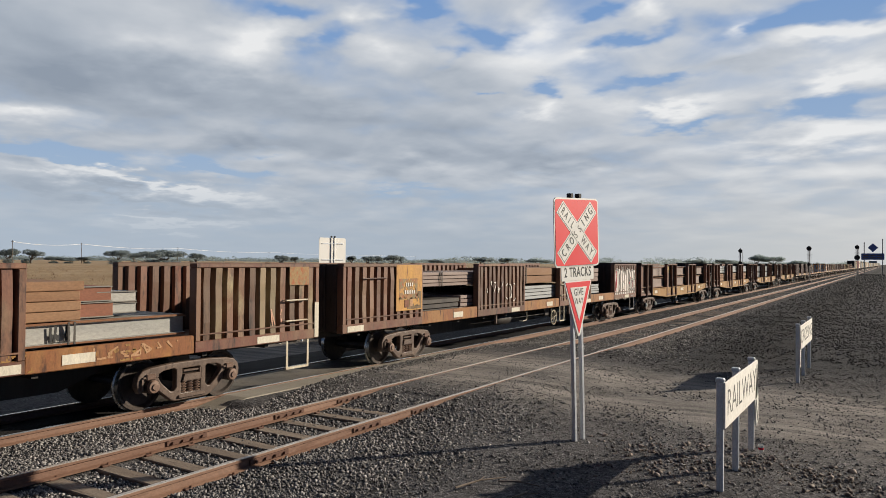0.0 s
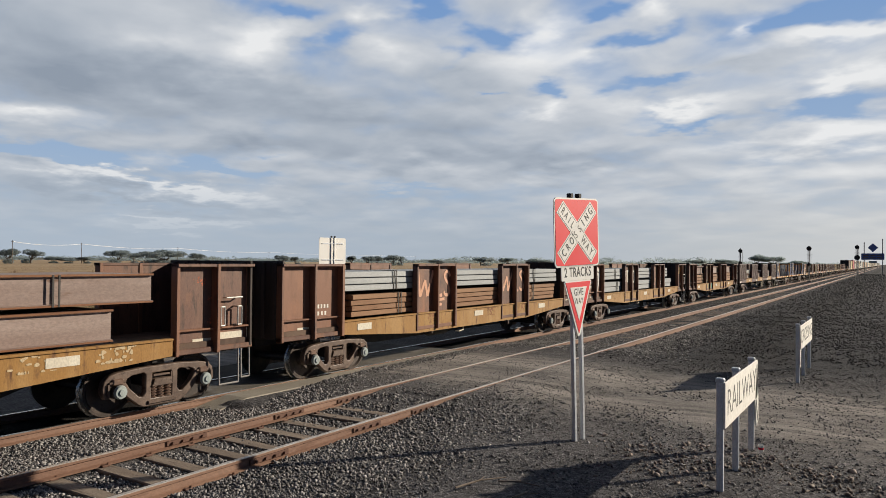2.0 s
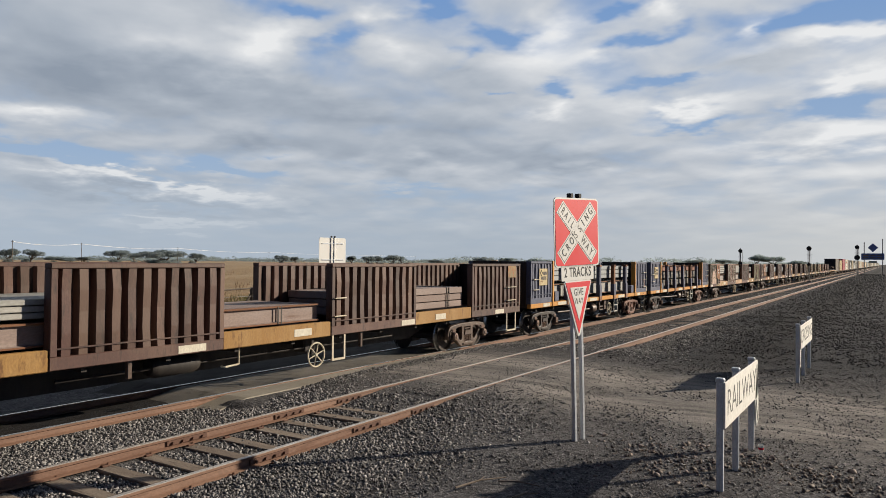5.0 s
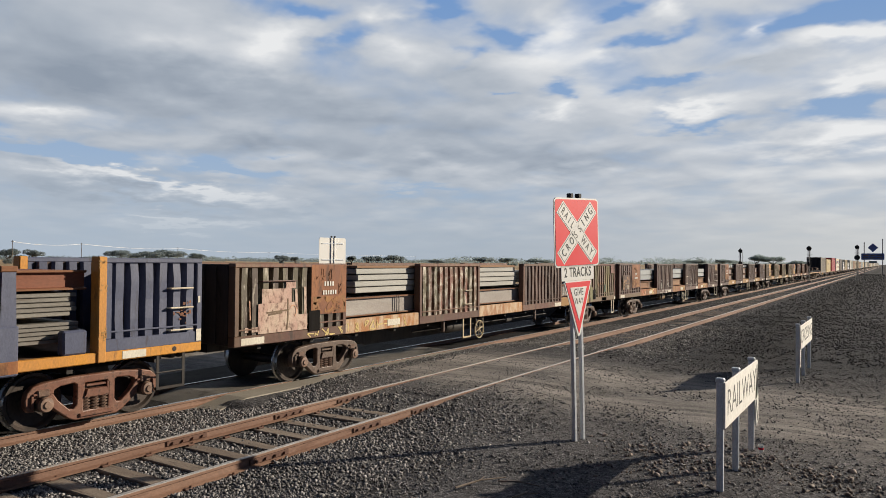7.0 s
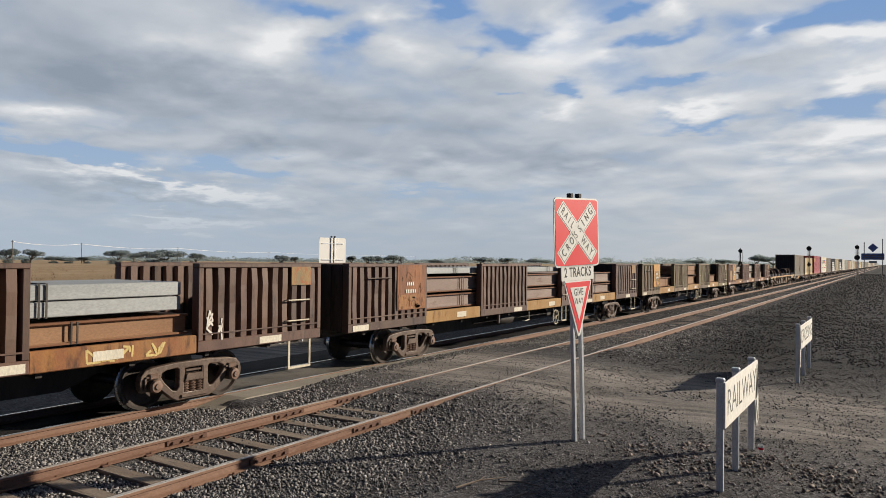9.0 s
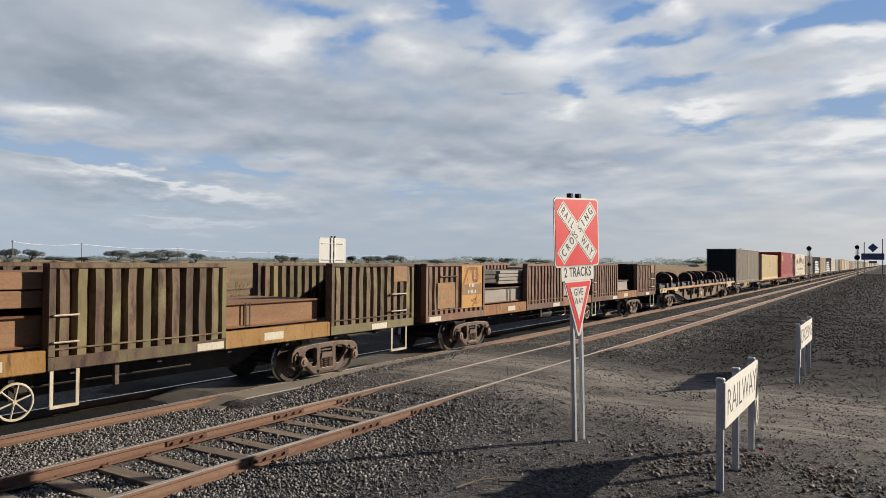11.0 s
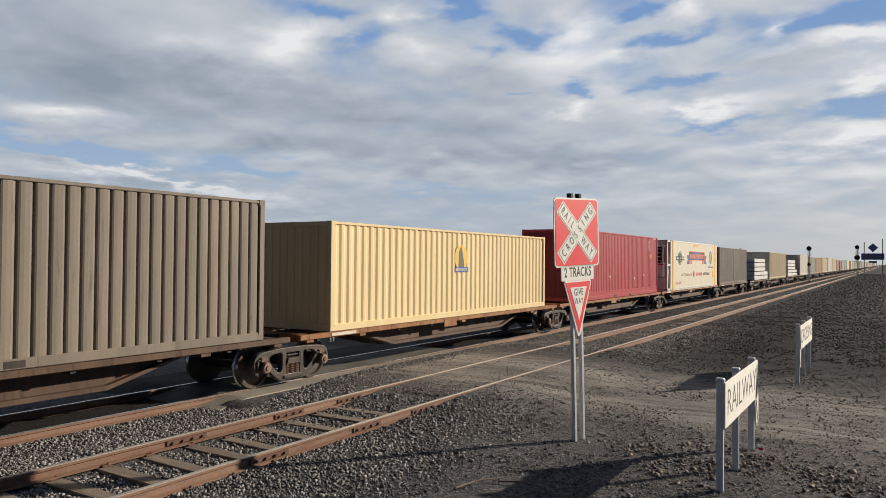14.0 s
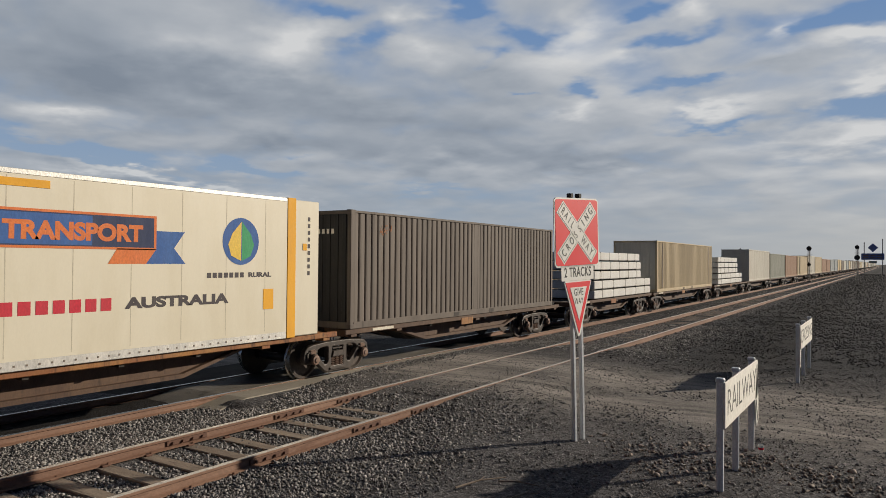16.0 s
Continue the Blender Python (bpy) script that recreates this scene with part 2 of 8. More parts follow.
M["black_grille"] = worn("black_grille", (0.02, 0.02, 0.025), (0.035, 0.035, 0.04), amount=0.1)
M["lumber_wrap"] = worn("lumber_wrap", (0.76, 0.76, 0.74), (0.7, 0.69, 0.66), (0.5, 0.46, 0.4), 0.15, rough=0.5)
M["logo_yellow"] = worn("logo_yellow", (0.8, 0.53, 0.05), (0.74, 0.47, 0.06), amount=0.12, rough=0.55)
M["logo_pale"] = worn("logo_pale", (0.72, 0.55, 0.26), (0.64, 0.45, 0.2), (0.42, 0.12, 0.1), 0.3)
M["tower_grey"] = worn("tower_grey", (0.14, 0.13, 0.125), (0.18, 0.17, 0.16), amount=0.1)
M["logo_blue"] = worn("logo_blue", (0.03, 0.11, 0.36), (0.04, 0.13, 0.39), amount=0.05)
M["logo_navy"] = worn("logo_navy", (0.02, 0.035, 0.10), (0.03, 0.045, 0.12), amount=0.05)
M["logo_orange"] = worn("logo_orange", (0.75, 0.2, 0.05), (0.7, 0.18, 0.05), amount=0.05)
M["logo_green"] = worn("logo_green", (0.04, 0.34, 0.14), (0.05, 0.36, 0.16), amount=0.05)
M["logo_red"] = worn("logo_red", (0.6, 0.02, 0.05), (0.55, 0.03, 0.05), amount=0.05)
M["logo_dark"] = worn("logo_dark", (0.06, 0.05, 0.06), (0.08, 0.07, 0.07), amount=0.05)
M["chalk"] = worn("chalk", (0.84, 0.80, 0.73), (0.76, 0.71, 0.63), (0.42, 0.33, 0.26), 0.3)
M["chalk_pink"] = worn("chalk_pink", (0.74, 0.42, 0.28), (0.68, 0.37, 0.24), (0.34, 0.18, 0.12), 0.32)
M["chalk_yellow"] = worn("chalk_yellow", (0.70, 0.54, 0.22), (0.62, 0.46, 0.18), (0.3, 0.18, 0.08), 0.38)
M["peeling_white"] = worn("peeling_white", (0.6, 0.57, 0.52), (0.5, 0.46, 0.42), (0.12, 0.08, 0.065), 0.5, scale=2.5)
M["rail_rust"] = worn("rail_rust", (0.205, 0.112, 0.075), (0.265, 0.155, 0.105), (0.13, 0.06, 0.035), 0.4, streak=(1, 0.2, 1))
M["rail_head"] = worn("rail_head", (0.62, 0.58, 0.54), (0.7, 0.66, 0.61), (0.42, 0.33, 0.26), 0.35, streak=(1, 0.1, 1), rough=0.42, metal=0.6)
M["wheel_face"] = worn("wheel_face", (0.028, 0.026, 0.03), (0.045, 0.04, 0.042), (0.06, 0.04, 0.03), 0.3, streak=(1, 1, 1), scale=3, rough=0.5, metal=0.4)
M["wheel_tread"] = worn("wheel_tread", (0.24, 0.15, 0.105), (0.32, 0.21, 0.15), (0.12, 0.06, 0.04), 0.45, rough=0.5, metal=0.4)
M["axle_steel"] = worn("axle_steel", (0.36, 0.30, 0.25), (0.46, 0.38, 0.31), (0.16, 0.10, 0.07), 0.42, rough=0.5, metal=0.3)
M["cap_brown"] = worn("cap_brown", (0.20, 0.125, 0.09), (0.28, 0.18, 0.13), (0.10, 0.06, 0.04), 0.35, streak=(1, 1, 1), scale=5, rough=0.5)
M["cap_teal"] = worn("cap_teal", (0.3, 0.36, 0.36), (0.36, 0.4, 0.39), (0.2, 0.14, 0.1), 0.3)
M["cradle_dark"] = worn("cradle_dark", (0.062, 0.068, 0.088), (0.10, 0.105, 0.125), (0.15, 0.06, 0.035), 0.38)
M["rail_shiny"] = worn("rail_shiny", (0.5, 0.49, 0.47), (0.56, 0.55, 0.52), (0.4, 0.36, 0.32), 0.15, streak=(1, 0.1, 1), rough=0.28, metal=0.9)
M["sleeper_wood"] = worn("sleeper_wood", (0.21, 0.165, 0.13), (0.29, 0.235, 0.185), (0.11, 0.08, 0.06), 0.45, streak=(0.2, 2.0, 2.0), scale=3, bump=0.6, rough=0.9)
M["spike"] = worn("spike", (0.12, 0.055, 0.035), (0.15, 0.075, 0.05), amount=0.3)
# one asphalt in three tones: sunlit, middle, and shaded by the train
M["panel_tar_lit"] = worn("panel_tar_lit", (0.34, 0.305, 0.255), (0.40, 0.36, 0.30), (0.2, 0.175, 0.145), 0.4, streak=(1, 1, 1), scale=0.8, rough=0.62, bump=0.5)
M["panel_tar"] = worn("panel_tar", (0.15, 0.138, 0.12), (0.21, 0.19, 0.165), (0.075, 0.068, 0.06), 0.45, streak=(1, 1, 1), scale=0.8, rough=0.7, bump=0.5, gloss=0.2)
M["panel_tar_shade"] = worn("panel_tar_shade", (0.04, 0.037, 0.034), (0.065, 0.06, 0.055), (0.025, 0.022, 0.02), 0.4, streak=(1, 0.4, 1), scale=0.8, rough=0.85, gloss=0.08)
M["galvanised"] = worn("galvanised", (0.60, 0.63, 0.67), (0.68, 0.71, 0.75), (0.42, 0.43, 0.45), 0.3, streak=(3, 3, 1), scale=6, rough=0.45, metal=0.4)
M["sign_white"] = worn("sign_white", (0.93, 0.92, 0.88), (0.91, 0.90, 0.86), (0.82, 0.80, 0.75), 0.05, rough=0.45, grain=0.02, bump=0.02)
M["sign_red"] = worn("sign_red", (0.90, 0.022, 0.035), (0.88, 0.035, 0.05), (0.82, 0.05, 0.06), 0.08, rough=0.5, grain=0.02, bump=0.02)
M["sign_black"] = worn("sign_black", (0.02, 0.02, 0.022), (0.03, 0.03, 0.03), (0.05, 0.045, 0.04), 0.1, rough=0.5)
M["sign_blue"] = worn("sign_blue", (0.14, 0.20, 0.50), (0.15, 0.215, 0.52), (0.16, 0.2, 0.42), 0.1, rough=0.5)
M["letter_grey"] = worn("letter_grey", (0.075, 0.075, 0.08), (0.13, 0.128, 0.125), (0.34, 0.32, 0.30), 0.4)
M["board_white"] = worn("board_white", (0.86, 0.84, 0.79), (0.78, 0.755, 0.70), (0.42, 0.36, 0.29), 0.32, rough=0.7)
M["post_grey"] = worn("post_grey", (0.27, 0.26, 0.25), (0.34, 0.33, 0.31), (0.16, 0.13, 0.11), 0.35)
M["signal_black"] = worn("signal_black", (0.015, 0.015, 0.016), (0.025, 0.024, 0.024), amount=0.2)
M["bark"] = worn("bark", (0.10, 0.075, 0.055), (0.15, 0.115, 0.085), amount=0.3)


def island_mat(name, dark, light, rough=0.9, moss=None):
    m, n, l, p = tree_of(name)
    gi = n.new("ShaderNodeNewGeometry")
    r = ramp(n, [(0, dark), (0.65, tuple(0.5 * (a + b) for a, b in zip(dark, light))), (1, light)])
    l.new(gi.outputs["Random Per Island"], r.inputs[0])
    v = coords(n, l)
    f = noise_of(n, l, v, 60, 3, 0.6)
    g = ramp(n, [(0.3, (0.7,) * 3), (0.7, (1.15,) * 3)])
    l.new(f, g.inputs[0])
    big = noise_of(n, l, v, 0.35, 4, 0.6)
    g2 = ramp(n, [(0.3, (0.75,) * 3), (0.7, (1.15,) * 3)])
    l.new(big, g2.inputs[0])
    c = mix(n, l, 1.0, r.outputs[0], g.outputs[0], "MULTIPLY")
    c = mix(n, l, 1.0, c, g2.outputs[0], "MULTIPLY")
    l.new(c, p.inputs["Base Color"])
    p.inputs["Roughness"].default_value = rough
    p.inputs["Specular IOR Level"].default_value = 0.3
    return m


def leafy(m, glow, share=0.5):
    """Lets some light through thin blades."""
    n, l = m.node_tree.nodes, m.node_tree.links
    t = n.new("ShaderNodeBsdfTranslucent")
    t.inputs[0].default_value = (*glow, 1)
    ms = n.new("ShaderNodeMixShader")
    ms.inputs[0].default_value = share
    l.new(n["Principled BSDF"].outputs[0], ms.inputs[1])
    l.new(t.outputs[0], ms.inputs[2])
    l.new(ms.outputs[0], n["Material Output"].inputs[0])
    return m


M["ballast_stone"] = island_mat("ballast_stone", (0.09, 0.086, 0.085), (0.43, 0.415, 0.405), 0.7)
M["dirt_stone"] = island_mat("dirt_stone", (0.09, 0.088, 0.091), (0.315, 0.306, 0.308), 0.75)
M["dark_stone"] = island_mat("dark_stone", (0.034, 0.0345, 0.037), (0.112, 0.112, 0.118), 0.8)
M["rubble_brown"] = island_mat("rubble_brown", (0.12, 0.095, 0.082), (0.34, 0.28, 0.245), 0.7)
M["dry_grass"] = leafy(island_mat("dry_grass", (0.38, 0.28, 0.175), (0.50, 0.375, 0.25)), (0.52, 0.39, 0.25))
M["weeds"] = leafy(island_mat("weeds", (0.085, 0.085, 0.038), (0.20, 0.165, 0.085)), (0.18, 0.165, 0.08), 0.45)
M["dock_brown"] = leafy(island_mat("dock_brown", (0.13, 0.075, 0.045), (0.26, 0.165, 0.10)), (0.22, 0.13, 0.08), 0.4)
# leaf tones paled towards blue-grey to carry the distance haze
M["gum_leaves_haze"] = leafy(island_mat("gum_leaves_haze", (0.15, 0.178, 0.175), (0.22, 0.25, 0.25)), (0.40, 0.46, 0.47), 0.64)
M["far_leaves_haze"] = leafy(island_mat("far_leaves_haze", (0.19, 0.225, 0.225), (0.23, 0.265, 0.265)), (0.42, 0.50, 0.50), 0.65)


def ground_material():
    m, n, l, p = tree_of("ground_cover")
    v = coords(n, l, vary=False)
    sep = n.new("ShaderNodeSeparateXYZ")
    l.new(v, sep.inputs[0])
    big = noise_of(n, l, v, 0.12, 5, 0.6)
    mid = noise_of(n, l, v, 1.4, 6, 0.65)
    fine = noise_of(n, l, v, 22, 5, 0.75)
    vor = n.new("ShaderNodeTexVoronoi")
    vor.inputs["Scale"].default_value = 17
    l.new(v, vor.inputs["Vector"])
    # dark cinder gravel
    gr = ramp(n, [(0.33, (0.060, 0.058, 0.061)), (0.5, (0.136, 0.131, 0.135)), (0.68, (0.245, 0.236, 0.240))])
    l.new(fine, gr.inputs[0])
    st = ramp(n, [(0.0, (0.55,) * 3), (0.6, (1.0,) * 3), (1.0, (1.35,) * 3)])
    l.new(vor.outputs["Color"], st.inputs[0])
    gravel = mix(n, l, 1.0, gr.outputs[0], st.outputs[0], "MULTIPLY")
    grit = n.new("ShaderNodeTexVoronoi")
    grit.inputs["Scale"].default_value = 48
    l.new(v, grit.inputs["Vector"])
    gs = ramp(n, [(0.0, (0.45,) * 3), (0.7, (1.0,) * 3), (1.0, (1.7,) * 3)])
    l.new(grit.outputs["Color"], gs.inputs[0])
    gravel = mix(n, l, 1.0, gravel, gs.outputs[0], "MULTIPLY")
    soil = ramp(n, [(0.35, (0.72,) * 3), (0.65, (1.2,) * 3)])
    l.new(mix(n, l, 0.5, big, mid), soil.inputs[0])
    gravel = mix(n, l, 1.0, gravel, soil.outputs[0], "MULTIPLY")
    # gravel darker and slightly bluer beyond the dirt road
    past = ramp_fac(n, l, math_node(n, l, "MULTIPLY_ADD", mid, 3.0, sep.outputs["Y"]), 18.0, 22.0)
    gravel = mix(n, l, past, gravel, mix(n, l, 1.0, gravel, (0.40, 0.415, 0.44), "MULTIPLY"))
    # near-black strip beside the empty track
    sx = math_node(n, l, "ABSOLUTE", math_node(n, l, "ADD", math_node(n, l, "MULTIPLY_ADD", mid, 1.6, sep.outputs["X"]), STRIP_X))
    black = n.new("ShaderNodeMapRange")
    black.inputs["From Min"].default_value, black.inputs["From Max"].default_value = 0.3, 2.0
    black.inputs["To Min"].default_value, black.inputs["To Max"].default_value = 0.75, 0.0
    l.new(sx, black.inputs["Value"])
    far_on = ramp_fac(n, l, sep.outputs["Y"], 17.0, 22.0)
    gravel = mix(n, l, math_node(n, l, "MULTIPLY", black.outputs[0], far_on), gravel, (0.02, 0.018, 0.018))
    # pale worn wheel track
    di = ramp(n, [(0.30, (0.19, 0.172, 0.154)), (0.68, (0.45, 0.41, 0.368))])
    ruts = noise_of(n, l, coords(n, l, (0.12, 1.6, 1), vary=False), 2.4, 5, 0.6)
    l.new(mix(n, l, 0.6, fine, ruts), di.inputs[0])
    yy = n.new("ShaderNodeMath")
    yy.operation = "MULTIPLY_ADD"
    yy.inputs[1].default_value = 0.12
    l.new(sep.outputs["X"], yy.inputs[0])
    l.new(sep.outputs["Y"], yy.inputs[2])
    wob = n.new("ShaderNodeMath")
    wob.operation = "MULTIPLY_ADD"
    wob.inputs[1].default_value = 2.2
    l.new(mid, wob.inputs[0])
    l.new(yy.outputs[0], wob.inputs[2])
    tr = ramp(n, [(0.0, (0, 0, 0)), (0.2, (0.2,) * 3), (0.34, (0.95,) * 3), (0.46, (0.5,) * 3), (0.60, (1.0,) * 3), (0.78, (0.15,) * 3), (1.0, (0, 0, 0))])
    mr = n.new("ShaderNodeMapRange")
    mr.inputs["From Min"].default_value, mr.inputs["From Max"].default_value = 10.5, 20.5
    l.new(wob.outputs[0], mr.inputs["Value"])
    l.new(mr.outputs[0], tr.inputs[0])
    patch = mix(n, l, 0.6, ramp_fac(n, l, mid, 0.22, 0.45), ramp_fac(n, l, ruts, 0.30, 0.52))
    fac = mix(n, l, 1.0, tr.outputs[0], patch, "MULTIPLY")
    near = mix(n, l, fac, gravel, di.outputs[0])
    # dry grass paddock on the far side of the line
    fd = ramp(n, [(0.32, (0.23, 0.155, 0.09)), (0.5, (0.36, 0.265, 0.165)), (0.68, (0.47, 0.365, 0.24))])
    l.new(mix(n, l, 0.45, noise_of(n, l, coords(n, l, (1.0, 0.35, 1), vary=False), 0.05, 5, 0.6), mid), fd.inputs[0])
    edge = n.new("ShaderNodeMath")
    edge.operation = "MULTIPLY_ADD"
    edge.inputs[1].default_value = 5.0
    l.new(mid, edge.inputs[0])
    l.new(sep.outputs["X"], edge.inputs[2])
    isf = n.new("ShaderNodeMapRange")
    isf.inputs["From Min"].default_value, isf.inputs["From Max"].default_value = -31.0, -28.0
    isf.inputs["To Min"].default_value, isf.inputs["To Max"].default_value = 1, 0
    l.new(edge.outputs[0], isf.inputs["Value"])
    sand = ramp(n, [(0.3, (0.21, 0.165, 0.115)), (0.7, (0.3, 0.245, 0.18))])
    l.new(fine, sand.inputs[0])
    iss = n.new("ShaderNodeMapRange")
    iss.inputs["From Min"].default_value, iss.inputs["From Max"].default_value = -17.5, -15.0
    iss.inputs["To Min"].default_value, iss.inputs["To Max"].default_value = 1, 0
    l.new(edge.outputs[0], iss.inputs["Value"])
    # oily bed between the train's rails, blackened further by painted-in train shade
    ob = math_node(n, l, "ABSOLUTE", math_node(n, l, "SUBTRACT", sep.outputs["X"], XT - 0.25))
    oil_shade = n.new("ShaderNodeMapRange")
    oil_shade.inputs["From Min"].default_value, oil_shade.inputs["From Max"].default_value = 0.85, 1.15
    oil_shade.inputs["To Min"].default_value, oil_shade.inputs["To Max"].default_value = 0.92, 0.0
    l.new(ob, oil_shade.inputs["Value"])
    near = mix(n, l, oil_shade.outputs[0], near, (0.017, 0.015, 0.014))
    c = mix(n, l, iss.outputs[0], near, sand.outputs[0])
    c = mix(n, l, isf.outputs[0], c, fd.outputs[0])
    l.new(c, p.inputs["Base Color"])
    p.inputs["Roughness"].default_value = 0.95
    p.inputs["Specular IOR Level"].default_value = 0.15
    b = n.new("ShaderNodeBump")
    b.inputs["Strength"].default_value = 0.9
    b.inputs["Distance"].default_value = 0.035
    l.new(mix(n, l, 0.5, fine, mix(n, l, 0.5, vor.outputs["Distance"], grit.outputs["Distance"])), b.inputs["Height"])
    l.new(b.outputs[0], p.inputs["Normal"])
    return m


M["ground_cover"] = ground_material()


# blue openings: azimuth, height, half widths, tilt, weight
CLOUD_GAPS = [
    (-0.799, 0.329, 0.055, 0.013, 0, 0.9), (-0.714, 0.287, 0.040, 0.025, 20, 0.8), (-0.593, 0.336, 0.047, 0.012, 0, 0.9), (-0.509, 0.307, 0.033, 0.014, 0, 1),
    (-0.544, 0.272, 0.030, 0.017, 0, 0.5), (-0.418, 0.235, 0.036, 0.012, 8, 1), (-0.502, 0.224, 0.027, 0.008, 0, 0.7), (-0.293, 0.292, 0.049, 0.010, 10, 0.8),
    (-0.285, 0.235, 0.063, 0.009, 4, 0.8), (-0.241, 0.184, 0.071, 0.010, 0, 0.8), (-0.074, 0.191, 0.103, 0.012, 4, 0.8), (-0.086, 0.303, 0.119, 0.016, 0, 1.1),
    (-0.330, 0.329, 0.036, 0.010, 0, 0.8), (-1.063, 0.126, 0.119, 0.013, -6, 1.3), (-0.870, 0.124, 0.071, 0.011, -6, 1.1), (-0.618, 0.099, 0.071, 0.011, -4, 0.6),
]
# sunlit heads
CLOUD_CROWNS = [
    (-0.812, 0.281, 0.059, 0.040, 10, 1), (-0.928, 0.272, 0.103, 0.033, 0, 0.55), (-0.636, 0.285, 0.044, 0.028, 0, 0.55), (-0.683, 0.325, 0.030, 0.014, 0, 0.6),
    (-0.430, 0.303, 0.059, 0.041, 10, 0.9), (-0.353, 0.274, 0.067, 0.019, 8, 0.6), (-0.055, 0.272, 0.087, 0.016, 4, 1), (-0.049, 0.218, 0.067, 0.014, 4, 1),
    (-0.080, 0.154, 0.119, 0.017, 3, 0.7), (-0.248, 0.205, 0.063, 0.010, 0, 0.7), (-0.278, 0.322, 0.025, 0.013, 0, 0.6), (-0.157, 0.299, 0.017, 0.012, 0, 0.8),
    (-0.939, 0.096, 0.166, 0.009, -7, 1.3), (-0.925, 0.048, 0.079, 0.007, -2, 1.5), (-1.081, 0.169, 0.063, 0.011, 0, 0.6), (-0.414, 0.212, 0.044, 0.012, 0, 0.7),
]
# grey undersides
CLOUD_BASES = [
    (-1.046, 0.223, 0.166, 0.049, 0, 1), (-0.705, 0.203, 0.214, 0.033, -5, 0.8), (-0.579, 0.148, 0.182, 0.032, -3, 0.9), (-0.398, 0.133, 0.111, 0.021, 0, 0.8),
    (-0.966, 0.079, 0.214, 0.009, -6, 0.7), (-0.171, 0.252, 0.103, 0.011, 3, 0.5), (-0.151, 0.187, 0.063, 0.009, 0, 0.4), (-0.819, 0.158, 0.127, 0.021, -4, 0.6),
    (-0.532, 0.255, 0.047, 0.016, 0, 0.4), (-0.907, 0.224, 0.127, 0.021, 0, 0.5),
]


def cloud_material():
    """Broken stratocumulus with blue gaps; it glows as the daylit sky does, and opens towards the sun and behind."""
    m, n, l, p = tree_of("cloud")
    n.remove(p)
    out = n["Material Output"]
    v = coords(n, l, vary=False)
    nz = n.new("ShaderNodeVectorMath")
    nz.operation = "NORMALIZE"
    l.new(v, nz.inputs[0])
    sep = n.new("ShaderNodeSeparateXYZ")
    l.new(nz.outputs[0], sep.inputs[0])
    el = math_node(n, l, "MAXIMUM", sep.outputs["Z"], 0.0)

    def layer(lift):
        """Place on a flat cloud sheet, seen a little higher by lift."""
        k = math_node(n, l, "DIVIDE", 1.0, math_node(n, l, "ADD", el, 0.15 + lift))
        q = n.new("ShaderNodeCombineXYZ")
        l.new(math_node(n, l, "MULTIPLY", sep.outputs["X"], k), q.inputs[0])
        l.new(math_node(n, l, "MULTIPLY", sep.outputs["Y"], k), q.inputs[1])
        return q.outputs[0]

    def field(vec, seed, scale, detail, rough, warp=0.3):
        mp = n.new("ShaderNodeMapping")
        mp.inputs["Location"].default_value = (seed, seed * 0.7, seed * 1.3)
        mp.inputs["Rotation"].default_value = (0, 0, 0.5)
        l.new(vec, mp.inputs["Vector"])
        t = n.new("ShaderNodeTexNoise")
        t.inputs["Scale"].default_value = scale
        t.inputs["Detail"].default_value = detail
        t.inputs["Roughness"].default_value = rough
        t.inputs["Distortion"].default_value = warp
        l.new(mp.outputs[0], t.inputs["Vector"])
        return t
    here, above = layer(0.0), layer(0.014)
    puff = field(here, 3.1, 3.4, 5, 0.44).outputs[0]
    puff_up = field(above, 3.1, 3.4, 4, 0.42).outputs[0]
    bank = field(here, 7.7, 1.9, 3, 0.5).outputs[0]
    bank_up = field(layer(0.04), 7.7, 1.9, 3, 0.5).outputs[0]
    # ragged edges for the placed forms
    az = math_node(n, l, "ARCTAN2", sep.outputs["X"], sep.outputs["Y"])
    uv = n.new("ShaderNodeCombineXYZ")
    l.new(az, uv.inputs[0])
    l.new(sep.outputs["Z"], uv.inputs[1])
    wv = field(here, 1.9, 4.2, 4, 0.52, 0.0)
    wob = n.new("ShaderNodeVectorMath")
    wob.operation = "MULTIPLY_ADD"
    wob.inputs[1].default_value = (0.17, 0.075, 0)
    l.new(wv.outputs["Color"], wob.inputs[0])
    off = n.new("ShaderNodeVectorMath")
    off.inputs[1].default_value = (-0.085, -0.0375, 0)
    l.new(uv.outputs[0], off.inputs[0])
    l.new(off.outputs[0], wob.inputs[2])

    def forms(rows):
        total = 0.0
        for u0, v0, su, sv, tilt, w in rows:
            mp = n.new("ShaderNodeMapping")
            mp.vector_type = "TEXTURE"
            mp.inputs["Location"].default_value = (u0, v0, 0)
            mp.inputs["Rotation"].default_value = (0, 0, radians(tilt))
            mp.inputs["Scale"].default_value = (su * 1.7, sv * 1.7, 1)
            l.new(wob.outputs[0], mp.inputs["Vector"])
            g = n.new("ShaderNodeTexGradient")
            g.gradient_type = "QUADRATIC_SPHERE"
            l.new(mp.outputs[0], g.inputs["Vector"])
            total = math_node(n, l, "MULTIPLY_ADD", g.outputs["Fac"], w, total)
        return total
    gaps, crowns, bases = forms(CLOUD_GAPS), forms(CLOUD_CROWNS), forms(CLOUD_BASES)
    solid = math_node(n, l, "MULTIPLY_ADD", bank, 0.65, math_node(n, l, "MULTIPLY", puff, 0.75))
    cover = math_node(n, l, "SUBTRACT", solid, math_node(n, l, "MULTIPLY", gaps, 0.75))
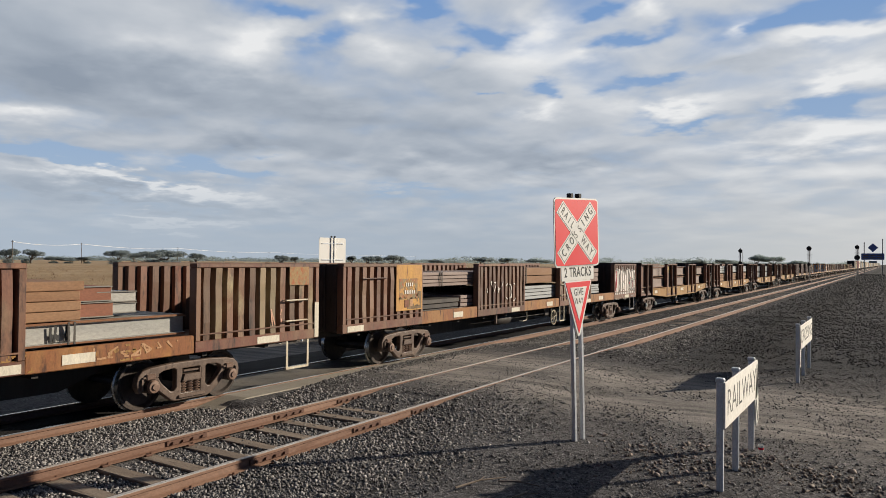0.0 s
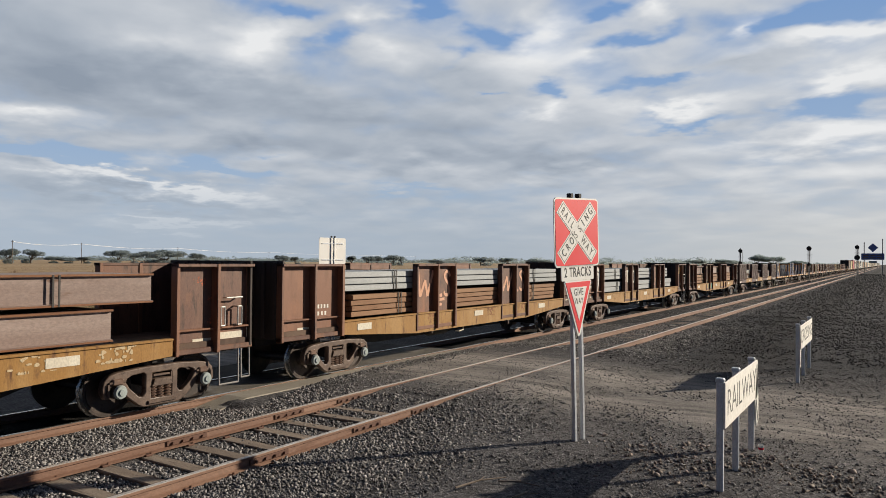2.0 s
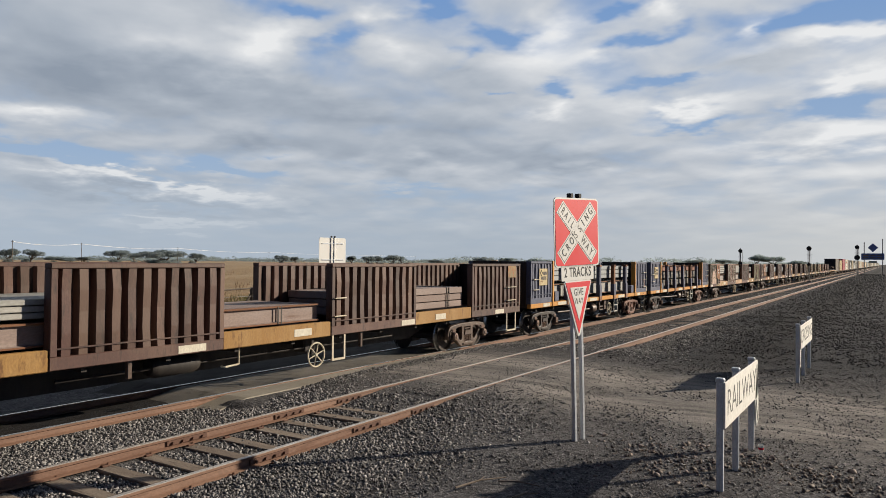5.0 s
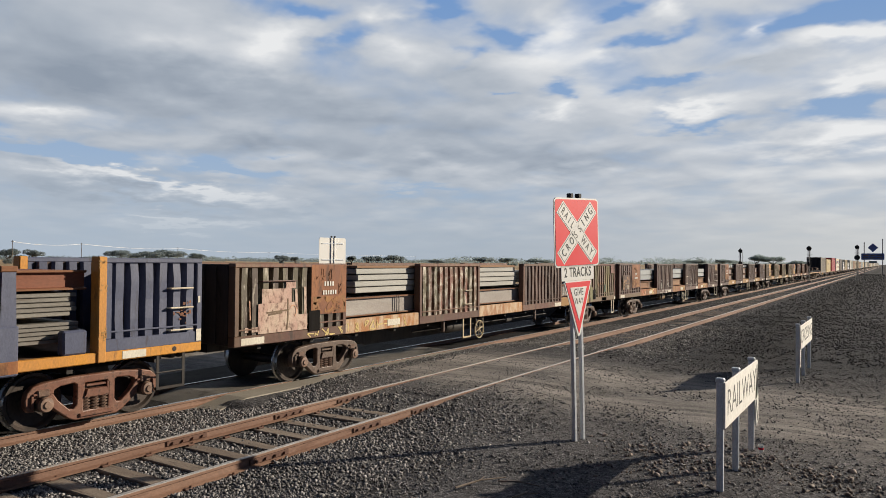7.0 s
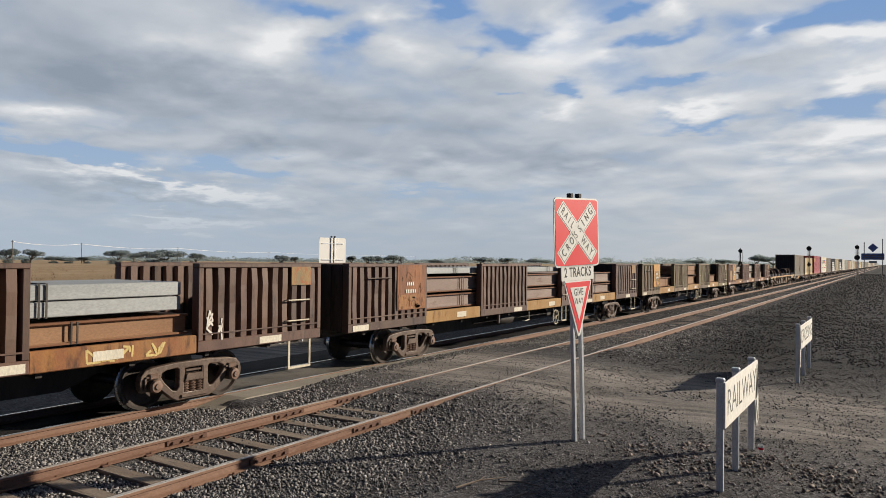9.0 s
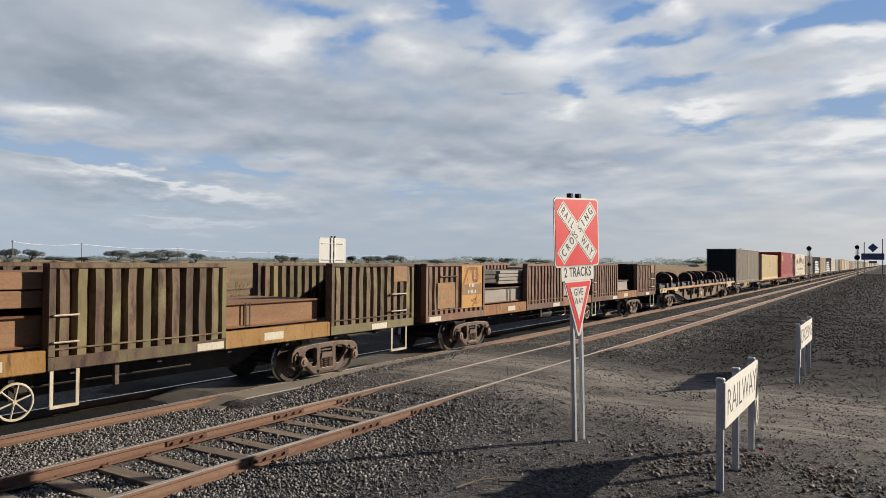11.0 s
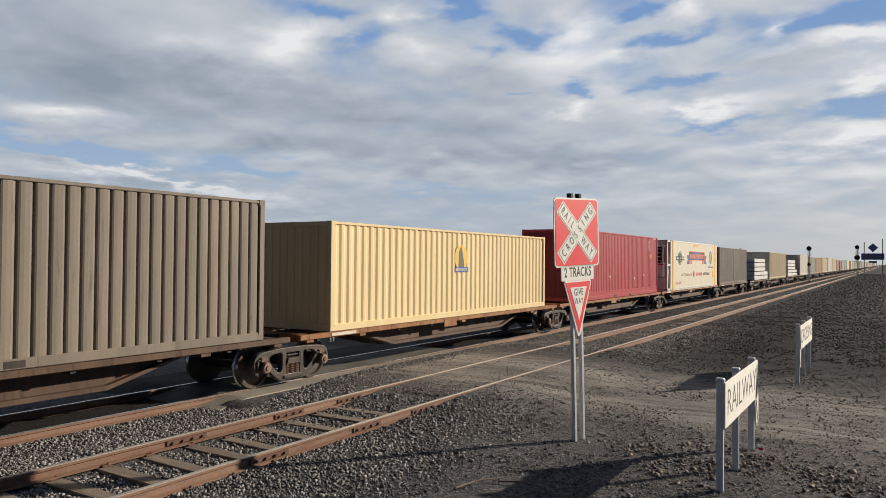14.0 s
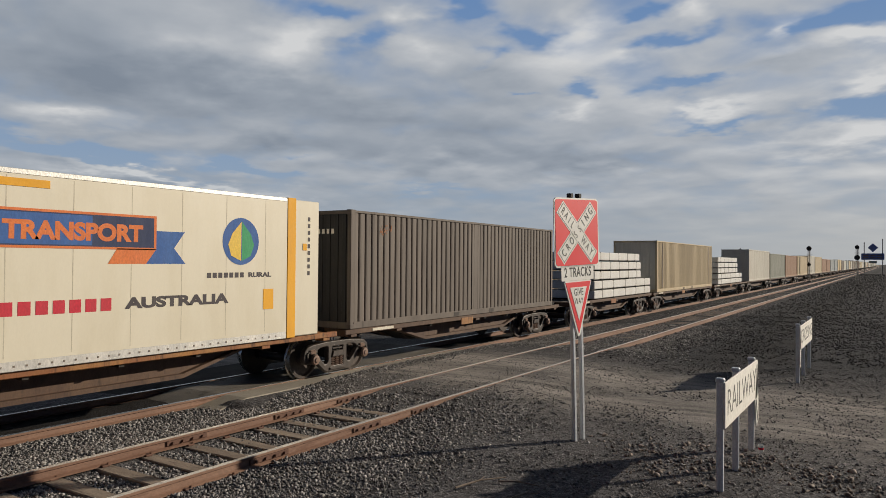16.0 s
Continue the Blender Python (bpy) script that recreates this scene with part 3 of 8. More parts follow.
    cover = math_node(n, l, "MULTIPLY_ADD", crowns, 0.30, cover)
    cover = math_node(n, l, "MULTIPLY_ADD", bases, 0.35, cover)
    fade = n.new("ShaderNodeMapRange")
    fade.interpolation_type = "SMOOTHSTEP"
    fade.inputs["From Min"].default_value, fade.inputs["From Max"].default_value = 0.30, 0.80
    l.new(cover, fade.inputs["Value"])
    # lit heads and sides, grey undersides
    lit = math_node(n, l, "MULTIPLY", math_node(n, l, "SUBTRACT", puff, puff_up), 0.6)
    lit = math_node(n, l, "MULTIPLY_ADD", math_node(n, l, "SUBTRACT", bank, bank_up), 0.55, lit)
    shade = math_node(n, l, "ADD", lit, 0.52)
    shade = math_node(n, l, "MULTIPLY_ADD", crowns, 0.62, shade)
    shade = math_node(n, l, "SUBTRACT", shade, math_node(n, l, "MULTIPLY", bases, 0.40))
    shade = math_node(n, l, "ADD", shade, math_node(n, l, "MULTIPLY", math_node(n, l, "SUBTRACT", 0.5, bank), 0.5))
    shade = math_node(n, l, "MULTIPLY_ADD", sep.outputs["X"], 0.24, math_node(n, l, "ADD", shade, 0.15))
    col = ramp(n, [(0.05, (0.285, 0.335, 0.41)), (0.36, (0.41, 0.46, 0.53)), (0.64, (0.575, 0.61, 0.66)), (0.98, (0.84, 0.85, 0.86))])
    l.new(shade, col.inputs[0])
    # even pale veil low down, warmer on the sun's side
    low = n.new("ShaderNodeMapRange")
    low.interpolation_type = "SMOOTHSTEP"
    low.inputs["From Min"].default_value, low.inputs["From Max"].default_value = 0.0, 0.15
    low.inputs["To Min"].default_value, low.inputs["To Max"].default_value = 0.95, 0.0
    l.new(el, low.inputs["Value"])
    veil = ramp(n, [(0.0, (0.43, 0.505, 0.595)), (0.45, (0.41, 0.47, 0.54)), (1.0, (0.66, 0.655, 0.63))])
    l.new(ramp_fac(n, l, sep.outputs["X"], -0.95, 0.1), veil.inputs[0])
    blue = ramp(n, [(0.08, (0.36, 0.48, 0.64)), (0.36, (0.175, 0.32, 0.60))])
    l.new(el, blue.inputs[0])
    c = mix(n, l, fade.outputs[0], blue.outputs[0], col.outputs[0])
    c = mix(n, l, low.outputs[0], c, veil.outputs[0])
    gapx = n.new("ShaderNodeMapRange")
    gapx.inputs["From Min"].default_value, gapx.inputs["From Max"].default_value = 0.02, 0.22
    gapx.inputs["To Min"].default_value, gapx.inputs["To Max"].default_value = 1.0, 0.0
    l.new(sep.outputs["X"], gapx.inputs["Value"])
    al = math_node(n, l, "MULTIPLY", gapx.outputs[0], ramp_fac(n, l, sep.outputs["Y"], 0.10, 0.36))
    em = n.new("ShaderNodeEmission")
    l.new(c, em.inputs[0])
    em.inputs[1].default_value = CLOUD_GLOW
    tr = n.new("ShaderNodeBsdfTransparent")
    ms = n.new("ShaderNodeMixShader")
    l.new(al, ms.inputs[0])
    l.new(tr.outputs[0], ms.inputs[1])
    l.new(em.outputs[0], ms.inputs[2])
    l.new(ms.outputs[0], out.inputs[0])
    return m


CLOUD_GLOW = 0.86
M["cloud"] = cloud_material()
M["cloud"].cycles.emission_sampling = "NONE"


# ---- mesh building ----
class Form:
    """Collects simple solids into one mesh."""

    def __init__(self):
        self.v, self.f = [], []

    def add(self, vs, fs):
        o = len(self.v)
        self.v += vs
        self.f += [tuple(i + o for i in f) for f in fs]
        return self

    def box(self, x0, x1, y0, y1, z0, z1, b=0.0):
        if b <= 0:
            vs = [(x, y, z) for z in (z0, z1) for y in (y0, y1) for x in (x0, x1)]
            return self.add(vs, [(0, 2, 3, 1), (4, 5, 7, 6), (0, 1, 5, 4), (2, 6, 7, 3), (0, 4, 6, 2), (1, 3, 7, 5)])
        b = min(b, 0.45 * min(x1 - x0, y1 - y0, z1 - z0))
        bm = bmesh.new()
        bmesh.ops.create_cube(bm, size=1)
        for q in bm.verts:
            q.co = ((x0 + x1) / 2 + q.co.x * (x1 - x0), (y0 + y1) / 2 + q.co.y * (y1 - y0), (z0 + z1) / 2 + q.co.z * (z1 - z0))
        bmesh.ops.bevel(bm, geom=bm.edges[:], offset=b, segments=1, affect="EDGES")
        vs = [tuple(q.co) for q in bm.verts]
        for i, q in enumerate(bm.verts):
            q.index = i
        fs = [tuple(q.index for q in f.verts) for f in bm.faces]
        bm.free()
        return self.add(vs, fs)

    def prism(self, poly, axis, a0, a1):
        """poly: 2D outline in the other two axes (in x, y, z order), extruded along axis from a0 to a1."""
        def at(p, a):
            q = list(p)
            q.insert("xyz".index(axis), a)
            return tuple(q)
        k = len(poly)
        vs = [at(p, a0) for p in poly] + [at(p, a1) for p in poly]
        fs = [tuple(range(k))[::-1], tuple(range(k, 2 * k))] + [(i, (i + 1) % k, k + (i + 1) % k, k + i) for i in range(k)]
        return self.add(vs, fs)

    def tube(self, p0, p1, r, n=8, r1=None, caps=True):
        p0, p1 = Vector(p0), Vector(p1)
        q = (p1 - p0).to_track_quat("Z", "Y")
        r1 = r if r1 is None else r1
        vs = []
        for p, rr in ((p0, r), (p1, r1)):
            for i in range(n):
                a = 2 * math.pi * i / n
                vs.append(tuple(p + q @ Vector((rr * math.cos(a), rr * math.sin(a), 0))))
        fs = [(i, (i + 1) % n, n + (i + 1) % n, n + i) for i in range(n)]
        if caps:
            fs += [tuple(range(n))[::-1], tuple(range(n, 2 * n))]
        return self.add(vs, fs)

    def path(self, pts, r, n=6):
        for a, b in zip(pts, pts[1:]):
            self.tube(a, b, r, n)
        return self

    def lathe(self, prof, centre, axis="x", n=28):
        """prof: (radius, place along the axis) pairs, closed round the axis."""
        k = len(prof)
        vs = []
        for i in range(n):
            a = 2 * math.pi * i / n
            for r, h in prof:
                p = {"x": (h, r * math.cos(a), r * math.sin(a)), "y": (r * math.cos(a), h, r * math.sin(a)), "z": (r * math.cos(a), r * math.sin(a), h)}[axis]
                vs.append(tuple(c + d for c, d in zip(centre, p)))
        fs = []
        for i in range(n):
            for j in range(k - 1):
                a, b = i * k + j, ((i + 1) % n) * k + j
                fs.append((a, b, b + 1, a + 1))
        return self.add(vs, fs)

    def ring(self, centre, axis, R, r, n=18, m=6):
        prof = [(R + r * math.cos(2 * math.pi * j / m), r * math.sin(2 * math.pi * j / m)) for j in range(m + 1)]
        return self.lathe(prof, centre, axis, n)

    def mesh(self, name, mat, smooth=False):
        me = bpy.data.meshes.new(name)
        me.from_pydata(self.v, [], self.f)
        bm = bmesh.new()
        bm.from_mesh(me)
        bmesh.ops.recalc_face_normals(bm, faces=bm.faces[:])
        bm.to_mesh(me)
        bm.free()
        if smooth:
            me.polygons.foreach_set("use_smooth", [True] * len(me.polygons))
            me.set_sharp_from_angle(angle=radians(38))
        me.materials.append(M[mat] if isinstance(mat, str) else mat)
        return me


def part(name, form, mat, parent, label="", at=None, smooth=False):
    """Links a form (or a finished mesh) as one mesh object under a thing or a part."""
    me = form.mesh(name, mat, smooth) if isinstance(form, Form) else form
    ob = new(name, me)
    ob.parent = parent
    if at is not None:
        ob.matrix_basis = at
    if label:
        ob["label"] = label
    return ob


def thing(name, label, category, at=None, form=None, mat=None, group="", kind="", smooth=False):
    ob = new(name, form.mesh(name, mat, smooth) if isinstance(form, Form) else form)
    if at is not None:
        ob.matrix_basis = at
    return tagged(ob, label, category, group, kind)


def lettering(text, size, mat, name="lettering", bold=0.0, wide=1.0, spread=0.0):
    """Built-in font as a mesh in its own xy plane, centred."""
    cu = bpy.data.curves.new(name, "FONT")
    cu.body, cu.size, cu.align_x, cu.align_y = text, size, "CENTER", "CENTER"
    cu.offset, cu.extrude, cu.space_character = bold, 0.0006, 1.0 + spread
    ob = bpy.data.objects.new(name, cu)
    scene.collection.objects.link(ob)
    bpy.context.view_layer.update()
    me = bpy.data.meshes.new_from_object(ob.evaluated_get(bpy.context.evaluated_depsgraph_get()))
    bpy.data.objects.remove(ob)
    bpy.data.curves.remove(cu)
    me.transform(Matrix.Diagonal((wide, 1, 1, 1)))
    me.materials.clear()
    me.materials.append(M[mat])
    me.name = name
    return me


def pierced(name, outer, holes, x0, x1, mat, bevel=0.0):
    """Plate in the y, z plane with holes, from x0 to x1, rounded at its rims."""
    cu = bpy.data.curves.new(name, "CURVE")
    cu.dimensions, cu.fill_mode = "2D", "BOTH"
    cu.extrude, cu.bevel_depth, cu.bevel_resolution = (x1 - x0) / 2 - bevel, bevel, 1
    for loop in (outer, *holes):
        sp = cu.splines.new("POLY")
        sp.points.add(len(loop) - 1)
        for q, (a, b) in zip(sp.points, loop):
            q.co = (a, b, 0, 1)
        sp.use_cyclic_u = True
    ob = bpy.data.objects.new(name, cu)
    scene.collection.objects.link(ob)
    bpy.context.view_layer.update()
    me = bpy.data.meshes.new_from_object(ob.evaluated_get(bpy.context.evaluated_depsgraph_get()))
    bpy.data.objects.remove(ob)
    bpy.data.curves.remove(cu)
    me.transform(Matrix.Translation(((x0 + x1) / 2, 0, 0)) @ FACE_X)
    me.materials.clear()
    me.materials.append(M[mat])
    me.name = name
    return me


# turns a drawing plane (x right, y up) to face +X, with its right towards +Y
FACE_X = Matrix(((0, 0, 1, 0), (1, 0, 0, 0), (0, 1, 0, 0), (0, 0, 0, 1)))

RIDERS = []            # (object, s, x, z): things that go with the train, s metres behind its start
ROLLERS = []           # wheelsets that turn


# ---- sky ----
def build_clouds():
    R, H, n, k = 4500.0, 1100.0, 72, 26
    vs, fs = [(0, 0, H)], []
    for j in range(1, k + 1):
        r = R * (j / k) ** 1.6
        for i in range(n):
            a = 2 * math.pi * i / n
            vs.append((r * math.cos(a), r * math.sin(a), H * (1 - (r / R) ** 2) - 30.0 * (r / R)))
    for i in range(n):
        fs.append((0, 1 + i, 1 + (i + 1) % n))
        for j in range(k - 1):
            a, b = 1 + j * n + i, 1 + j * n + (i + 1) % n
            fs.append((a, a + n, b + n, b))
    me = bpy.data.meshes.new("cloud_layer")
    me.from_pydata(vs, [], fs)
    me.polygons.foreach_set("use_smooth", [True] * len(me.polygons))
    me.materials.append(M["cloud"])
    return thing("cloud_layer", "broken grey and white stratocumulus cloud layer with blue gaps", "sky", form=me, kind="structure")


cloud_layer = build_clouds()


# ---- ground ----
def ground_height(x, y):
    """Train's ballast low, the empty track's a little higher, flat gravel in front, paddock behind."""
    a = np.interp(x, [-4000, -60, -24, -16, -14.6, -10.6, -9.3, -8.85, -8.6, -7.15, -6.9, -6.2, -5.2, 0, 6, 60, 4000], [-0.9, -0.5, -0.32, -0.25, -0.15, -0.15, 0.04, 0.04, -0.02, -0.02, 0.035, 0.03, 0.04, 0.05, 0.05, 0.0, -0.3])
    road = np.exp(-((y - 16.2) / 5.6) ** 6) * np.clip((x + 10.9) / 0.5, 0, 1) * np.clip((-5.0 - x) / 1.2, 0, 1)
    bed = np.clip((y - 20.5) / 2.0, 0, 1) * np.clip((0.95 - np.abs(x - XN)) / 0.15, 0, 1)
    a = a + bed * 0.035
    return a * (1 - road) + (0.168 + 0 * a) * road


def bumps(x, y):
    out = np.zeros_like(x)
    flat = x.ravel(), y.ravel()
    vals = [0.035 * noise.noise((a * 0.9, b * 0.9, 0)) + 0.02 * noise.noise((a * 3.1, b * 3.1, 5)) for a, b in zip(*flat)]
    return np.array(vals).reshape(x.shape) * np.where((x < -5.5), np.where((y > 10.5) & (y < 22), 0.15, 0.35), 1.0)


def build_ground():
    xs = np.concatenate([-np.geomspace(4600, 32, 26), np.arange(-31, -14, 1.0), np.arange(-14, 3, 0.17), np.geomspace(3, 60, 18)[0:], np.geomspace(75, 4600, 18)])
    ys = np.concatenate([-np.geomspace(4600, 8, 18), np.arange(-6, 3, 1.0), np.arange(3, 22, 0.17), np.arange(22, 60, 0.8), np.geomspace(61, 4600, 45)])
    X, Y = np.meshgrid(xs, ys, indexing="ij")
    Z = ground_height(X, Y)
    near = (X > -15) & (X < 6) & (Y > 1) & (Y < 45)
    Z = Z + np.where(near, bumps(np.where(near, X, 0), np.where(near, Y, 0)), 0)
    Z = np.where((X < -10.2) & (X > -16) & (Y > 9.5) & (Y < 19.5), -0.16, Z)
    lip = (X > -11.0) & (X < -9.4) & (Y > 9.6) & (Y < 19.6)
    Z = np.where(lip, np.maximum(Z, -0.035), Z)
    nx, ny = X.shape
    vs = np.stack([X.ravel(), Y.ravel(), Z.ravel()], 1)
    idx = np.arange(nx * ny).reshape(nx, ny)
    q = np.stack([idx[:-1, :-1], idx[1:, :-1], idx[1:, 1:], idx[:-1, 1:]], -1).reshape(-1, 4)
    me = bpy.data.meshes.new("ground")
    me.from_pydata(vs.tolist(), [], q.tolist())
    me.polygons.foreach_set("use_smooth", [True] * len(me.polygons))
    me.materials.append(M["ground_cover"])
    return thing("ground", "dark cinder gravel with a pale dirt track, dry paddock beyond", "ground", form=me, kind="structure")


ground = build_ground()


# ---- tracks ----
def rail_profile(x, top):
    """Flat-bottomed rail, 150 mm high: outline in x, z."""
    half = [(0.070, -0.150), (0.070, -0.138), (0.012, -0.118), (0.009, -0.048), (0.035, -0.036), (0.036, -0.010), (0.026, 0.0)]
    return [(x + a, top + b) for a, b in half] + [(x - a, top + b) for a, b in half[::-1]]


def build_track(name, label, xc, half, top, sleeper_top, y0, y1, head, rough_run):
    e = tagged(new(name), label, "railway track", kind="structure")
    for side in (-1, 1):
        r = Form()
        r.prism(rail_profile(xc + side * half, top), "y", y0, y1)
        rail = part("rail", r, "rail_rust", e)
        h = Form()
        h.box(xc + side * half - 0.030, xc + side * half + 0.030, y0, y1, top - 0.004, top + 0.003)
        part("rail_head", h, head, rail, "worn running surface")
    return e


near_track = build_track("near_track", "rusty unused railway track on weathered timber sleepers", XN, 0.835, ZN, 0.04, -60, 900, "rail_head", True)
far_track = build_track("train_track", "railway track with worn rails in grey ballast", XT, 0.755, 0.0, -0.14, -420, 1400, "rail_shiny", False)


def build_sleepers():
    f = Form()
    f.box(-1.28, 1.28, -0.115, 0.115, -0.15, 0.0, 0.012)
    me = f.mesh("sleeper", "sleeper_wood")
    rng = random.Random(4)
    fast = Form()
    for side in (-1, 1):
        for k in (-1, 1):
            x = side * 0.835 + k * 0.085
            fast.box(x - 0.03, x + 0.03, -0.055, 0.055, -0.002, 0.028, 0.008)
            fast.tube((x, 0.03, 0.0), (x + k * 0.01, 0.03, 0.05), 0.014, 6)
    fme = fast.mesh("rail_fastening", "spike")
    y = -3.0
    while y < 75:
        if not (11.6 < y < 20.8):
            s = part("sleeper", me, None, near_track, at=Matrix.Translation((XN + rng.uniform(-.06, .06), y + rng.uniform(-.05, .05), 0.022 + rng.uniform(-.014, .008))) @ Matrix.Rotation(rng.uniform(-.03, .03), 4, "Z"))
            part("rail_fastening", fme, None, s)
        y += 0.66
    for side in (-1, 1):        # fishplates with bolts at the rail joints, seen beside the crossing
        for yj in (6.9, 9.0, 10.6):
            fp = Form()
            fp.box(XN + side * 0.835 + 0.012, XN + side * 0.835 + 0.034, yj - 0.35, yj + 0.35, ZN - 0.115, ZN - 0.045, 0.006)
            for i in range(4):
                yy = yj - 0.26 + i * 0.173
                fp.tube((XN + side * 0.835 + 0.03, yy, ZN - 0.08), (XN + side * 0.835 + 0.065, yy, ZN - 0.08), 0.02, 6)
            part("fishplate", fp, "spike", near_track, "rusty joint plate with bolts")
    f2 = Form()
    f2.box(-1.25, 1.25, -0.115, 0.115, -0.2, 0.0, 0.012)
    me2 = f2.mesh("sleeper", "sleeper_wood")
    y = 0.0
    while y < 70:
        if not (9.6 < y < 19.2):
            part("sleeper", me2, None, far_track, at=Matrix.Translation((XT, y, -0.175)))
        y += 0.68


build_sleepers()


def build_crossing():
    c = tagged(new("crossing_panel"), "worn grey asphalt level crossing surface between the rails", "level crossing", kind="structure")
    top = -0.012
    for x0, x1 in ((XT - 2.3, XT - 0.85), (XT - 0.66, XT + 0.66), (XT + 0.84, XT + 1.45)):
        f = Form()
        f.prism([(9.1, -0.17), (10.0, top), (19.0, top), (20.0, -0.17), (20.0, -0.4), (9.1, -0.4)], "x", x0, x1)
        # near strip coloured as sunlit, far strip as lying in the train's shade
        part("asphalt_strip", f, "panel_tar_shade" if x1 < XT - 0.7 else "panel_tar_lit" if x0 > XT else "panel_tar", c)
    return c


build_crossing()


# ---- ballast and loose stones ----


def stone_field(name, label, pts, sizes, mat, seed, flat=0.7, coarse=False):
    """One mesh of many irregular stones at pts (n, 3)."""
    rng = np.random.default_rng(seed)
    if not coarse:      # broken rock: skewed six-sided blocks
        iv = np.array([(a, b, c) for a in (-1, 1) for b in (-1, 1) for c in (-1, 1)], float) * 0.64
        jf = np.array([(0, 1, 3), (0, 3, 2), (4, 6, 7), (4, 7, 5), (0, 4, 5), (0, 5, 1), (2, 3, 7), (2, 7, 6), (0, 2, 6), (0, 6, 4), (1, 5, 7), (1, 7, 3)])
    else:               # eight-sided stones for small or far ones
        iv = np.array([(1, 0, 0), (-1, 0, 0), (0, 1, 0), (0, -1, 0), (0, 0, 1), (0, 0, -1)], float)
        jf = np.array([(0, 2, 4), (2, 1, 4), (1, 3, 4), (3, 0, 4), (2, 0, 5), (1, 2, 5), (3, 1, 5), (0, 3, 5)])
    n = len(pts)
    nv = len(iv)
    v = iv[None] * rng.uniform(0.7, 1.2, (n, nv, 1)) + rng.uniform(-0.28, 0.28, (n, nv, 3))
    sc = np.stack([rng.uniform(0.8, 1.4, n), rng.uniform(0.7, 1.1, n), rng.uniform(0.5, 0.9, n) * flat / 0.7], 1)
    v = v * sc[:, None, :]
    ax = rng.normal(size=(n, 3))
    ax /= np.linalg.norm(ax, axis=1, keepdims=True)
    an = rng.uniform(0, 1.0, n) if flat < 0.6 else rng.uniform(0, 6.28, n)
    c, s = np.cos(an)[:, None, None], np.sin(an)[:, None, None]
    k = ax[:, None, :]
    v = v * c + np.cross(np.broadcast_to(k, v.shape), v) * s + k * np.sum(k * v, 2, keepdims=True) * (1 - c)
    yaw = rng.uniform(0, 6.28, n)
    cy, sy = np.cos(yaw)[:, None], np.sin(yaw)[:, None]
    v = np.stack([v[..., 0] * cy - v[..., 1] * sy, v[..., 0] * sy + v[..., 1] * cy, v[..., 2]], 2)
    v = v * (sizes[:, None, None] / 2) + pts[:, None, :]
    f = (jf[None] + nv * np.arange(n)[:, None, None]).reshape(-1, 3)
    me = bpy.data.meshes.new(name)
    me.vertices.add(nv * n)
    me.vertices.foreach_set("co", v.reshape(-1).astype(np.float32))
    me.loops.add(f.size)
    me.loops.foreach_set("vertex_index", f.reshape(-1).astype(np.int32))
    me.polygons.add(len(f))
    me.polygons.foreach_set("loop_start", np.arange(0, f.size, 3, dtype=np.int32))
    me.update(calc_edges=True)
    me.materials.append(M[mat])
    return thing(name, label, "gravel", form=me, kind="stuff")


def clumped(rng, x, y):
    """Keeps more of the points where rubble gathers."""
    c = np.sin(1.7 * x + 0.6 * y) + np.sin(2.3 * y - 0.9 * x + 1) + np.sin(0.9 * x + 1.9 * y + 2) + 0.7 * np.sin(4.1 * x - 3.3 * y)
    return rng.uniform(0, 1, len(x)) < np.clip(0.5 + 0.24 * c, 0.12, 1)


def ground_points(rng, n, x0, x1, y0, y1, power=1.0):
    x = rng.uniform(x0, x1, n)
    y = y0 + (y1 - y0) * rng.uniform(0, 1, n) ** power
    return x, y


